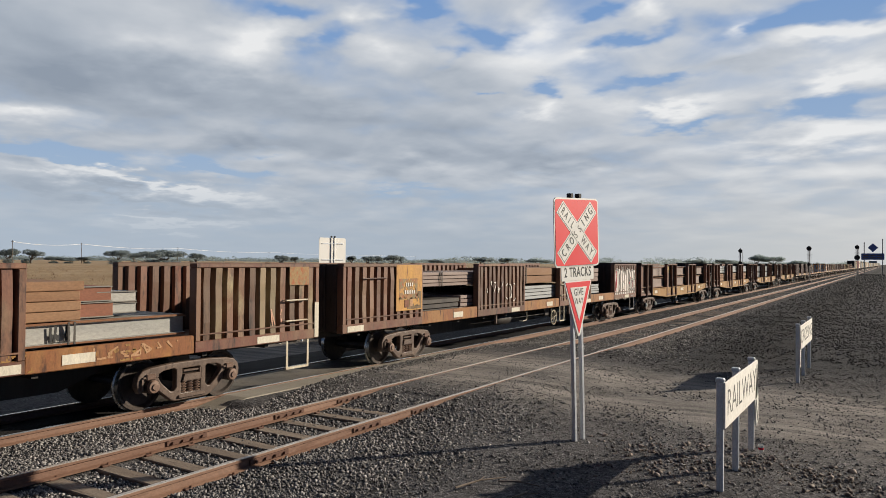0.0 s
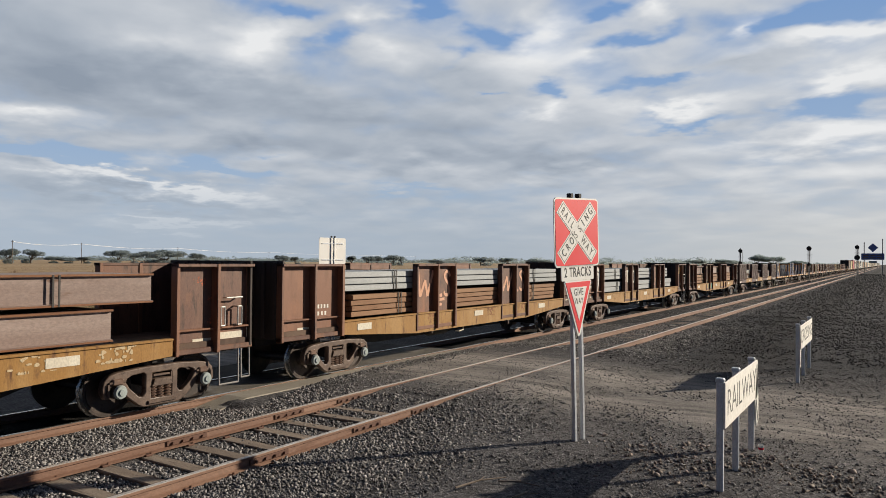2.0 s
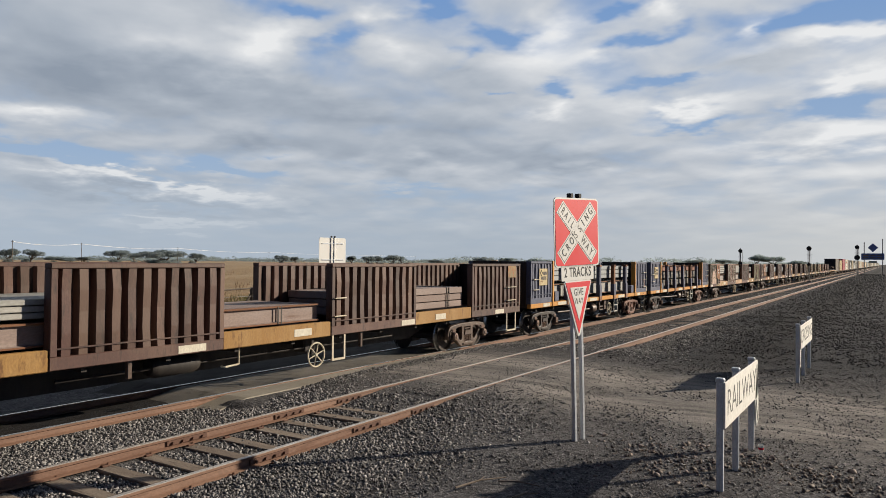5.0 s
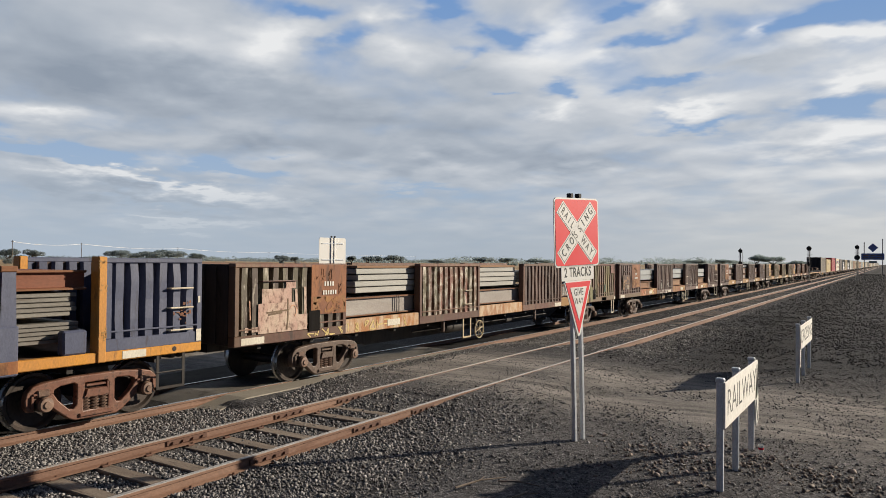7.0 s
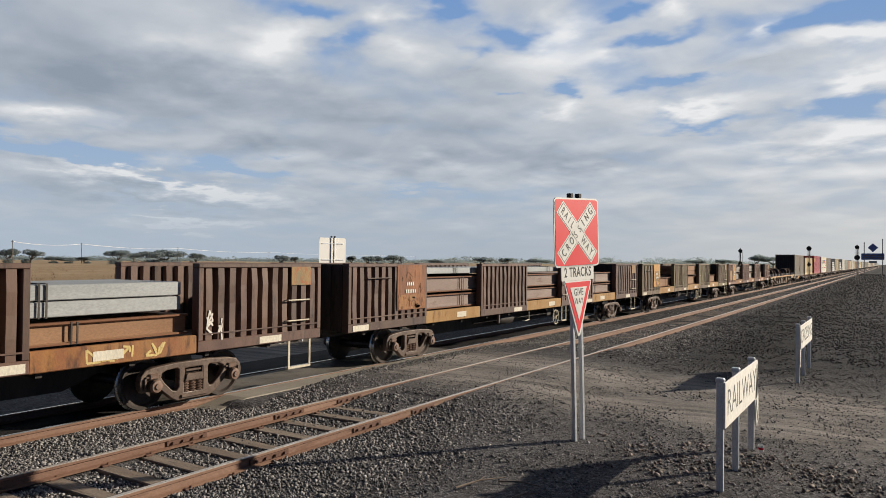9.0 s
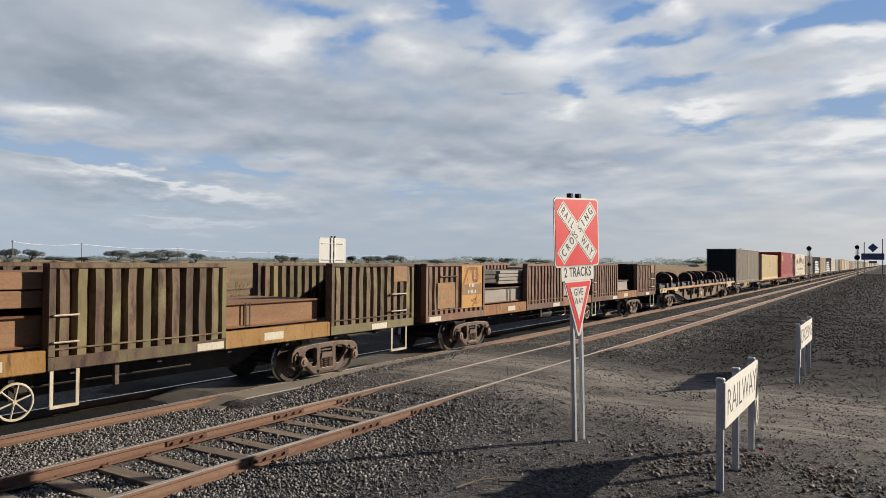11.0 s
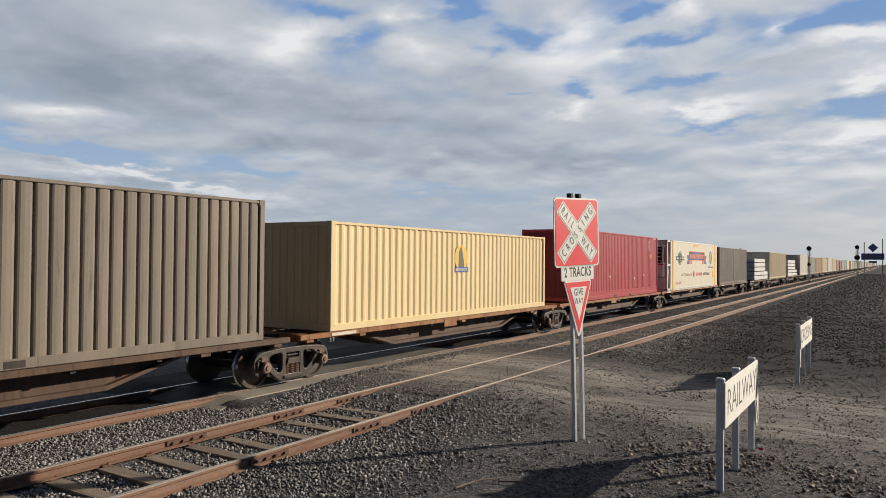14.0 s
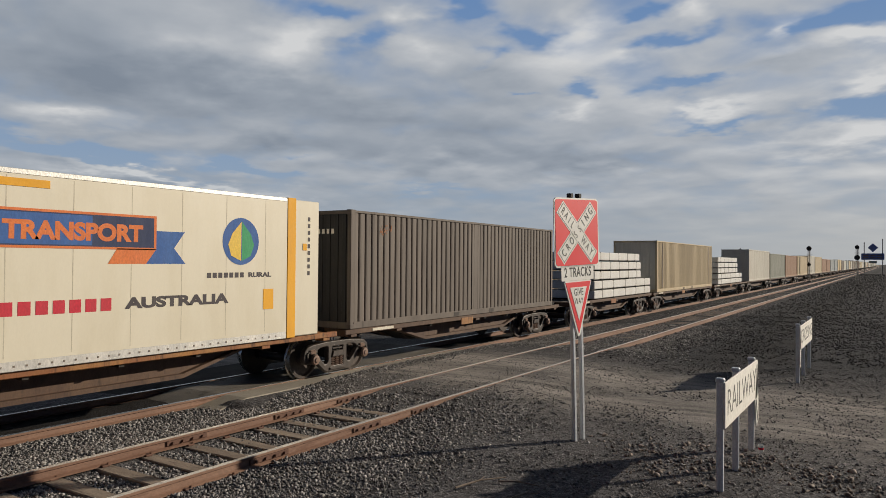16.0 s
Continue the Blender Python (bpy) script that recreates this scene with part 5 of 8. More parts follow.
def add_end_wall(e, y, z0, z1, mat, half=1.26, thick=0.07):
    f = Form()
    f.box(-half, half, y, y + thick, z0, z1, 0.012)
    w = part("end_wall", f, mat, e)
    g = Form()
    g.box(-0.05, 0.05, -0.04, thick + 0.04, z0 + 0.03, z1 - 0.03, 0.01)
    me = g.mesh("stiffener", mat)
    for i in range(7):
        part("stiffener", me, None, w, at=Matrix.Translation((-half + 0.2 + i * (2 * half - 0.4) / 6, y, 0)))


def underframe(L, belly0, belly1, depth=0.5):
    f = Form()
    f.prism([(0.15, 1.02), (0.15, 0.80), (belly0, 0.80), (belly0 + 1.0, depth), (belly1 - 1.0, depth), (belly1, 0.80), (L - 0.15, 0.80), (L - 0.15, 1.02)], "x", -0.32, 0.32)
    for i in range(int(L / 1.6)):
        y = 0.8 + i * 1.6
        f.box(-1.15, 1.15, y - 0.05, y + 0.05, 0.88, 1.02)
    return f


def add_brake_gear(e, L, tank="under_dark"):
    f = Form()
    f.lathe([(0, -0.55), (0.15, -0.53), (0.2, -0.42), (0.2, 0.42), (0.15, 0.53), (0, 0.55)], (0.72, L * 0.40, 0.72), "y", 16)
    part("air_reservoir", f, tank, e, "dirty cylindrical air tank", smooth=True)
    part("brake_valve", Form().box(0.45, 0.85, L * 0.55, L * 0.55 + 0.45, 0.60, 0.95, 0.04), "under_dark", e)
    f = Form()
    f.path([(0.8, L * 0.3, 0.72), (0.8, L * 0.7, 0.70)], 0.028, 6)
    part("brake_pipe", f, "under_dark", e)
    for y, d in ((L * 0.345, 0.34), (L * 0.62, 0.40)):
        part("hanger", Form().box(1.12, 1.2, y, y + 0.09, 1.0 - d, 1.0, 0.012), "bogie_cast", e)
    f = Form()
    f.path([(1.12, L * 0.455, 1.0), (1.12, L * 0.455, 0.62), (1.12, L * 0.44, 0.60), (1.0, L * 0.44, 0.60)], 0.02, 6)
    part("release_rod", f, "grab_white", e)


def ribbed_wagon(s, rib="rib_brown", sill="rust_sill", plate=("gold_plate", 2.15, 3.35, 1.40, 2.62), style="cast", rear_plate=True, seed=0, label="", hand=12.65, step=(13.15, 13.63), ribs={}, tank="under_dark", ladder="grab_white", faded=False, fit="grab_white", grabs=True, tags=(5.1, 11.9, 17.6), sills={}):
    L = 23.05
    e = wagon_root("steel_wagon", label or "weathered brown open steel wagon with ribbed side panels", s)
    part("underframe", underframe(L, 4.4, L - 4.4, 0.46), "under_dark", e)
    add_brake_gear(e, L, tank)
    deck = Form()
    deck.box(-1.22, 1.22, 0.1, L - 0.1, 1.02, 1.16, 0.01)
    part("deck", deck, "brown_sill", e)
    for side in (-1, 1):
        x0, x1 = sorted((side * 1.14, side * 1.275))
        for k, (ya, yb) in enumerate(((3.42, 6.55), (9.95, 13.1), (16.58, 19.66))):
            part("side_sill", Form().box(x0, x1, ya, yb, 0.97, 1.31, 0.015), sills.get(k, sill), e, "rust-stained side sill")
        for k, (ya, yb) in enumerate(((0.0, 3.42), (6.55, 9.95), (13.1, 16.58), (19.66, L))):
            add_ribbed_panel(e, ya, yb, side, rib, seed=seed * 10 + k, rib=ribs.get(k) if side > 0 else None, sheet="rib_sprayed" if side > 0 and ribs.get(k) == "rib_sprayed" else "rib_gap_shade")
    # end walls coloured near black for the shade they stand in
    for y in (0.02, L - 0.09):
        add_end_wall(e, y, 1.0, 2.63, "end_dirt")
    add_couplers(e, L)
    if plate:
        m, ya, yb, za, zb = plate
        add_label(e, ya, za, yb - ya, zb - za, 1.30, m, "faded painted number plate", "number_plate")
        add_bars(e, ya + 0.42, za + 0.64, 0.36, 0.10, 4, 1.314, "chalk", 0.45)
        add_bars(e, ya + 0.37, za + 0.44, 0.50, 0.10, 6, 1.314, "chalk", 0.45)
        if faded:
            add_label(e, ya + 0.02, za + 0.40, 1.2, 0.32, 1.304, "patch_mottled", name="paint_patch")
        elif m == "gold_plate":
            add_scuffs(e, ya + 0.12, yb - 0.22, za + 0.3, za + 0.85, 1.3065, 26, seed + 300, "patch_mottled", 0.34)
            add_scuffs(e, ya + 0.5, yb - 0.04, za + 0.03, za + 0.5, 1.3065, 14, seed + 320, "tank_ochre", 0.34)
            add_label(e, ya + 0.36, za + 0.08, 0.2, 0.2, 1.3105, "rust_plate", name="paint_patch")
            add_label(e, ya + 0.62, za + 0.1, 0.12, 0.2, 1.3105, "rust_pale", name="paint_patch")
        else:
            add_scuffs(e, ya + 0.05, yb - 0.05, za + 0.03, za + 0.4, 1.3065, 20, seed + 300, "rust_sill", 0.34)
            painted(e, strokes_of(ya + 0.15, za + 0.78, 0.7, 0.24, seed + 340, 4) + strokes_of(yb - 0.35, za + 0.45, 0.22, 0.25, seed + 341, 1) + strokes_of(ya + 0.06, za + 0.1, 1.0, 0.22, seed + 342, 3), 0.005, 1.3115, "rust_sill", "faint scratched marks")
    if rear_plate:
        add_label(e, 22.1, 2.18, 0.6, 0.40, 1.30, "patch_mottled", name="small_plate")
    for y in (0.18, 8.9, 15.9, 21.2):
        if y + 0.62 < step[0] or y > step[1]:
            add_label(e, y, 1.005, 0.62, 0.14, 1.296)
    for y in tags:
        if y < hand or y > 13:
            add_label(e, y, 1.05, 0.55, 0.16, 1.277)
    if grabs:
        add_grabs(e, 21.95, 22.6, (1.42, 1.86), 1.36, ladder)
    add_grabs(e, 0.7, 1.7, (2.28,), 1.33, "rib_dark")
    add_handwheel(e, hand, mat=fit)
    add_step(e, *step, 0.40, mat=fit)
    add_grabs(e, step[0] + 0.02, step[1] - 0.06, (1.42, 1.84), 1.335)
    add_step(e, *((22.05, 22.75) if grabs else (22.55, 22.9)), 0.38, mat=ladder)
    add_bogie(e, 2.98, style)
    add_bogie(e, L - 3.3, style)
    return e


def add_door_panel(e, y0, y1, side, z0, z1, mat, out=1.27, last=0.05):
    """High side panel of two flat plates between channel posts."""
    s = side

    def bx(xa, xb, *r, b=0.0):
        xa, xb = sorted((s * xa, s * xb))
        return Form().box(xa, xb, *r, b)
    ym = (y0 + y1) / 2
    p = part("side_panel", bx(out - 0.15, out - 0.12, y0 + 0.03, y1 - 0.03, z0 + 0.05, z1 - 0.04, b=0.006), mat, e)
    for yp, w, d in ((y0, 0.08, 0.0), (ym - 0.04, 0.085, 0.055), (y1 - 0.10, 0.10, last)):
        part("post", bx(out - 0.17, out + d, yp, yp + w, z0 - 0.06, z1, b=0.012), mat, p)
    part("top_rail", bx(out - 0.16, out + 0.04, y0, y1, z1 - 0.06, z1, b=0.01), mat, p)
    part("bottom_rail", bx(out - 0.16, out - 0.02, y0, y1, z0 - 0.04, z0 + 0.06, b=0.01), mat, p)
    part("cross_bar", bx(out - 0.13, out - 0.03, y0 + 0.07, y1 - 0.08, z0 + 0.38, z0 + 0.42, b=0.01), mat, p)


def door_wagon(s, door="door_brown", style="cast", plate=None, seed=0, patch=None):
    L = 17.4
    e = wagon_root("bulkhead_wagon", "brown open steel wagon with plated end panels and ochre sills", s)
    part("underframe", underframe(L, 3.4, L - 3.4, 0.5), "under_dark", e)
    add_brake_gear(e, L)
    deck = Form()
    deck.box(-1.2, 1.2, 0.1, L - 0.1, 1.04, 1.17, 0.01)
    part("deck", deck, "brown_sill", e)
    for side in (-1, 1):
        sl = Form()
        x0, x1 = sorted((side * 1.13, side * 1.24))
        sl.prism([(2.0, 1.27), (2.0, 0.96), (5.2, 0.74), (12.2, 0.74), (15.5, 0.97), (15.5, 1.27)], "x", x0, x1)
        x2, x3 = sorted((side * 1.13, side * 1.27))
        sl.box(x2, x3, 2.0, 15.5, 1.25, 1.29, 0.006)
        part("side_sill", sl, "gold_sill", e, "scuffed ochre fish-bellied side sill")
        for ya, yb, za in ((0.0, 2.03, 1.0), (5.15, 7.2, 0.86), (10.2, 12.25, 0.86), (15.55, L, 1.0)):
            add_door_panel(e, ya, yb, side, za, 2.64, door, last=-0.09 if yb == L else 0.05)
    for y in (0.02, L - 0.09):
        add_end_wall(e, y, 1.0, 2.70, "end_dirt")
    add_couplers(e, L)
    for y in (2.6, 8.4, 13.2):
        add_label(e, y, 1.02, 0.55, 0.16, 1.243)
    for y in (0.6, 16.0):
        add_label(e, y, 1.09, 0.6, 0.13, 1.152)
    add_grabs(e, 16.68, 17.08, (1.98,), 1.30, "alu")
    for y in (16.56, 16.98):
        f = Form()
        f.path([(1.16, y, 1.44), (1.28, y, 1.44), (1.28, y, 1.8), (1.16, y, 1.8)], 0.016, 6)
        f.path([(1.28, y + 0.1, 1.44), (1.28, y + 0.1, 1.8)], 0.016, 6)
        f.path([(1.28, y, 1.44), (1.28, y + 0.1, 1.44)], 0.016, 6)
        f.path([(1.28, y, 1.8), (1.28, y + 0.1, 1.8)], 0.016, 6)
        part("grab_rail", f, "alu", e, "worn bright grab loop")
    for ya, yb, z in ((16.57, 17.05, 0.30), (17.12, 17.33, 0.38)):
        f = Form()
        f.path([(1.22, ya, 1.0), (1.24, ya, z), (1.24, yb, z), (1.22, yb, 1.0)], 0.018, 6)
        part("step", f, "post_grey", e, "bent bar foot step")
    if seed != 5:
        add_bars(e, 1.25, 1.62, 0.42, 0.09, 4, 1.151, gap=0.45)
        add_bars(e, 1.25, 1.46, 0.36, 0.09, 3, 1.151, gap=0.5)
    add_label(e, 16.62, 1.1, 0.6, 0.2, 1.152)
    add_label(e, 17.3, 1.15, 0.09, 0.2, 1.182)
    add_label(e, 17.31, 1.3, 0.06, 0.55, 1.182, "chalk", name="paint_patch")
    if patch:
        for ya, yb in ((5.32, 6.06), (6.28, 7.0)):
            add_label(e, ya, 1.42, yb - ya, 1.05, 1.151, patch[0], "flaking primer patch", "paint_patch")
            add_label(e, ya + 0.12, 1.58, yb - ya - 0.24, 0.76, 1.158, door, name="paint_patch")
    add_bogie(e, 2.05, "pale")
    add_bogie(e, L - 2.0, "pale")
    return e


def blue_wagon(s, seed=0, stakes=True):
    L = 14.45
    e = wagon_root("stake_wagon", "navy blue and orange steel wagon with ribbed ends and stakes", s)
    part("underframe", underframe(L, 3.6, L - 3.6, 0.52), "under_dark", e)
    f = Form()
    f.lathe([(0, -0.27), (0.16, -0.25), (0.18, -0.18), (0.18, 0.18), (0.16, 0.25), (0, 0.27)], (0.98, 7.1, 0.68), "y", 16)
    part("brake_cylinder", f, "bogie_cast", e, "dusty brake cylinder", smooth=True)
    part("brake_bracket", Form().box(0.9, 1.02, 6.86, 7.34, 0.86, 1.02, 0.02), "bogie_cast", e)
    for y in (7.58, 8.2):
        part("hanger", Form().box(1.1, 1.16, y, y + 0.07, 0.56, 1.02, 0.01), "bogie_cast", e)
    for z in (0.72, 0.58):
        f = Form()
        f.tube((1.1, 7.55, z), (1.1, 8.3, z - 0.01), 0.028, 6)
        part("brake_rod", f, "bogie_cast", e)
    part("brake_box", Form().box(0.95, 1.12, 8.3, 8.6, 0.55, 0.98, 0.02), "bogie_cast", e)
    f = Form()
    f.path([(1.0, 3.2, 0.72), (1.0, 6.8, 0.66)], 0.03, 6)
    part("brake_pipe", f, "bogie_cast", e)
    deck = Form()
    deck.box(-1.2, 1.2, 0.1, L - 0.1, 1.06, 1.18, 0.01)
    part("deck", deck, "brown_sill", e)
    for side in (-1, 1):
        sl = Form()
        x0, x1 = sorted((side * 1.15, side * 1.30))
        sl.box(x0, x1, 0.0, L, 1.02, 1.19, 0.015)
        part("side_sill", sl, "orange_paint", e, "scuffed orange side sill")
        for k, (ya, yb) in enumerate(((0.0, 1.9), (12.5, L))):
            add_ribbed_panel(e, ya, yb, side, "blue_paint", 1.2, 2.74, 0.26, seed * 7 + k)
        for ya in (1.9, 12.36):
            p = Form()
            x2, x3 = sorted((side * 1.1, side * 1.33))
            p.box(x2, x3, ya, ya + 0.15, 1.02, 2.76, 0.015)
            part("corner_post", p, "orange_paint", e, "orange end post")
        for y in (3.4, 5.12, 7.15, 9.1, 10.85):
            st = Form()
            x2, x3 = sorted((side * 1.16, side * 1.31))
            st.prism([(y - 0.01, 1.1), (y + 0.25, 1.1), (y + 0.22, 2.42), (y + 0.22, 2.6), (y + 0.02, 2.6), (y + 0.02, 2.42)], "x", x2, x3)
            sk = part("stake", st, "flange_rust" if abs(y - 9.1) < 0.1 else "blue_paint", e)
            part("socket", Form().box(x2, x3 + (0.03 if side > 0 else 0), y - 0.04, y + 0.26, 0.98, 1.72, 0.02), "blue_paint", sk)
            part("foot", Form().box(x2, x3 + (0.034 if side > 0 else 0), y - 0.044, y + 0.264, 1.0, 1.22, 0.02), "rust_sill", sk, "rust-stained foot")
            part("cap", Form().box(x2 - 0.01, x3 + 0.02, y - 0.01, y + 0.24, 2.52, 2.61, 0.012), "flange_rust", sk, "rusty stake head")
        for ya in (2.2, 11.8):
            st = Form()
            x2, x3 = sorted((side * 1.12, side * 1.3))
            st.box(x2, x3, ya, ya + 0.4, 1.19, 1.58, 0.03)
            part("stake_pocket", st, "blue_paint", e)
    for y in (0.02, L - 0.09):
        add_end_wall(e, y, 1.05, 2.74, "end_dirt")
    add_couplers(e, L)
    add_label(e, 0.72, 1.85, 0.72, 0.62, 1.305, "cream_plate", "faded cream number plate", "number_plate")
    part("plate_mark", Form().ring((1.312, 0.88, 2.31), "x", 0.1, 0.014, 4, 4), "logo_dark", e, "dark diamond device")
    add_bars(e, 1.05, 2.24, 0.34, 0.12, 4, 1.312, "logo_dark", 0.35)
    add_bars(e, 0.85, 2.06, 0.52, 0.12, 6, 1.312, "logo_dark", 0.35)
    add_scuffs(e, 0.8, 1.36, 1.88, 2.02, 1.3115, 7, 8, "patch_mottled", 0.06)
    for y in (2.5, 6.0, 9.8):
        add_label(e, y, 1.04, 0.9, 0.13, 1.302, "label_white")
    add_label(e, 1.1, 1.04, 0.6, 0.13, 1.302)
    add_grabs(e, 0.15, 0.6, (1.7, 2.08), 1.36)
    add_grabs(e, 13.72, 14.2, (1.45, 1.85, 2.2), 1.36)
    add_label(e, 14.32, 1.21, 0.11, 0.22, 1.304)
    add_label(e, 14.35, 1.92, 0.05, 0.12, 1.304)
    add_label(e, 12.82, 1.04, 0.45, 0.13, 1.302)
    f = Form()
    f.lathe([(0.0, 1.3005), (0.045, 1.3005), (0.045, 1.304), (0.0, 1.304)], (0, 13.85, 1.11), "x", 14)
    part("drain_hole", f, "end_dirt", e)
    add_scuffs(e, 13.72, 14.2, 1.5, 2.1, 1.298, 10, seed + 360, "rust_plate", 0.08)
    add_scuffs(e, 12.36, 12.51, 1.1, 2.7, 1.3305, 12, seed + 370, "gold_sill", 0.06)
    add_handwheel(e, 8.66, mat="grab_white")
    add_step(e, 9.22, 9.74, 0.42, mat="alu", rungs=2)
    add_step(e, 13.5, 14.1, 0.42, mat="under_dark", rungs=2)
    add_bogie(e, 1.7, "black")
    add_bogie(e, L - 1.95, "rust")
    return e


def wheel_flat(s):
    L = 23.0
    e = wagon_root("wheelset_wagon", "brown flat wagon with pierced girder sides carrying wheelsets", s)
    deck = Form()
    deck.box(-1.25, 1.25, 0.0, L, 1.14, 1.24, 0.01)
    part("deck", deck, "brown_sill", e)
    edge = Form()
    for side in (-1, 1):
        x0, x1 = sorted((side * 1.25, side * 1.29))
        edge.box(x0, x1, 0.0, L, 1.11, 1.255, 0.008)
    part("deck_edge", edge, "deck_timber", e, "rust-stained timber-coloured deck edge")
    for side in (-1, 1):
        x0, x1 = sorted((side * 1.02, side * 1.06))
        outer = [(3.4, 1.12), (3.4, 0.95), (4.2, 0.91), (7.1, 0.36), (15.5, 0.36), (19.5, 0.88), (19.8, 0.95), (19.8, 1.12)]
        holes = [[(h + 0.42 * math.cos(k * math.pi / 12), 0.78 + 0.21 * math.sin(k * math.pi / 12)) for k in range(24)] for h in (7.73, 8.75, 9.8, 12.98, 13.98, 15.0)]
        gw = part("side_girder", pierced("side_girder", outer, holes, x0, x1, "girder_olive", 0.004), None, e, "brown pierced fish-bellied girder")
        x2, x3 = sorted((side * 0.98, side * 1.16))
        g = Form()
        g.prism([(3.9, 0.935), (7.1, 0.375), (15.5, 0.375), (19.6, 0.92), (19.6, 0.885), (15.5, 0.34), (7.1, 0.34), (3.9, 0.90)], "x", x2, x3)
        part("flange", g, "girder_olive", gw)
        for y in (6.2, 8.24, 10.3, 12.47, 14.5, 16.75):
            zb = max(0.36, 0.36 + (7.1 - y) * 0.19, 0.36 + (y - 15.5) * 0.13)
            part("stiffener", Form().box(x2, x3, y - 0.035, y + 0.035, zb, 1.12, 0.006), "girder_olive", gw)
    u = underframe(L, 4, L - 4, 0.6)
    part("underframe", u, "under_dark", e)
    add_couplers(e, L)
    add_label(e, 0.05, 1.0, 1.4, 0.24, 1.292, "cream_plate", name="number_plate")
    add_tag(e, 0.1, 1.02, 1.2, 0.2, 1.30, 3, "logo_dark", 6, 0.01)
    add_label(e, 3.2, 1.02, 0.9, 0.2, 1.292, "cream_plate", name="number_plate")
    add_label(e, 19.4, 0.84, 2.03, 0.41, 1.292, "step_cream", "broad cream number plate stained with rust", "number_plate")
    add_scuffs(e, 19.45, 21.4, 0.85, 1.23, 1.2985, 7, 380, "deck_timber", 0.16)
    add_bars(e, 19.6, 0.90, 0.42, 0.13, 4, 1.3035, "rust_sill", 0.4)
    part("plate_mark", Form().box(1.3035, 1.3065, 20.72, 20.74, 1.02, 1.2), "rust_plate", e)
    f = Form()
    f.path([(1.27, 22.3, 1.1), (1.27, 22.34, 0.84), (1.27, 22.6, 0.84), (1.27, 22.62, 1.1)], 0.014, 6)
    part("end_step", f, "grab_white", e, "thin white end step")
    f = Form()
    f.path([(1.27, 22.7, 1.02), (1.28, 22.76, 0.9), (1.28, 22.7, 0.78), (1.28, 22.68, 0.62)], 0.016, 6)
    f.path([(1.28, 22.72, 0.78), (1.28, 22.95, 0.78)], 0.016, 6)
    part("coupling_lever", f, "grab_white", e, "bent white coupling lever")
    add_handwheel(e, 10.65, x=1.1, z=0.66, r=0.25)
    add_tag(e, 11.15, 0.52, 0.6, 0.22, 1.07, 8, "chalk", 5, 0.012)
    # paired cradle blocks along the deck, joined lengthwise by slender rails
    for k in range(9):
        yc = 0.40 + k * 2.6
        c = part("cradle", Form().box(-0.7, 0.7, yc + 0.05, yc + 0.24, 1.24, 1.40, 0.012), "flange_rust", e, "rusty wheelset cradle with dark blocks")
        part("cross_bar", Form().box(-0.7, 0.7, yc + 1.60, yc + 1.79, 1.24, 1.40, 0.012), "flange_rust", c)
        for x0, x1 in ((0.7, 1.17), (-1.17, -0.7)):
            for yy in (yc, yc + 1.55):
                part("block", Form().box(x0, x1, yy - 0.05, yy + 0.36, 1.24, 1.51, 0.012), "cradle_dark", c, "dark blue-grey steel block")
        for x in (-0.4, 0.4):
            part("rail", Form().box(x - 0.05, x + 0.05, yc + 0.24, yc + 1.60, 1.28, 1.36, 0.008), "door_brown" if k % 3 else "flange_rust", c)
        for x in (-0.98, 0.98):
            part("side_rail", Form().box(x - 0.09, x + 0.09, yc + 0.36, yc + 1.50, 1.25, 1.43, 0.01), "flange_rust" if k in (3, 4, 5) else "cradle_dark", c)
        for yy in (yc + 0.14, yc + 1.69):
            part("socket", Form().box(1.17, 1.176, yy - 0.10, yy + 0.11, 1.26, 1.36), "end_dirt", c)
    for y in (5.7, 10.0, 12.7, 15.3, 18.4):
        f = Form()
        f.path([(1.31, y, 1.1), (1.31, y, 0.97), (1.31, y + 0.12, 0.97), (1.31, y + 0.12, 1.1)], 0.012, 5)
        part("lashing_ring", f, "grab_white", e)
    add_bogie(e, 2.93, "cast")
    add_bogie(e, L - 3.0, "cast")
    return e


def spare_wheelset(s, y, x):
    """Loose wheelset, its axle lengthwise."""
    ob = thing("spare_wheelset", "used railway wheelset lying lengthwise in cradles on a flat wagon", "wheelset", form=Form().tube((0, -0.95, 0), (0, 0.95, 0), 0.085, 14), mat="axle_steel", group="wheelsets on the flat wagon", smooth=True)
    for k in (-1, 1):
        w = Form()
        w.lathe([(0.08, k * 0.66), (0.34, k * 0.69), (0.40, k * 0.685), (0.455, k * 0.685), (0.445, k * 0.82), (0.41, k * 0.82), (0.37, k * 0.775), (0.16, k * 0.765), (0.13, k * 0.82), (0.08, k * 0.83)], (0, 0, 0), "y", 32)
        wh = part("wheel", w, "wheel_face", ob, "dark wheel disc", smooth=True)
        t = Form()
        t.lathe([(0.455, k * 0.684), (0.49, k * 0.685), (0.49, k * 0.71), (0.462, k * 0.725), (0.455, k * 0.821), (0.44, k * 0.821)], (0, 0, 0), "y", 32)
        part("tread", t, "wheel_tread", wh, "bright worn tread", smooth=True)
        q = Form()
        q.lathe([(0.0, k * 1.14), (0.10, k * 1.14), (0.12, k * 1.11), (0.12, k * 0.93), (0.075, k * 0.91), (0.075, k * 0.82)], (0, 0, 0), "y", 16)
        part("bearing", q, "wheel_face", ob, smooth=True)
    for yb, m in ((-0.5, "band_orange"), (-0.36, "band_green"), (0.42, "band_orange")):
        part("paint_band", Form().tube((0, yb, 0), (0, yb + 0.1, 0), 0.089, 14), m, ob, "painted band on the axle", smooth=True)
    return ride(ob, s + y, x, 1.62)


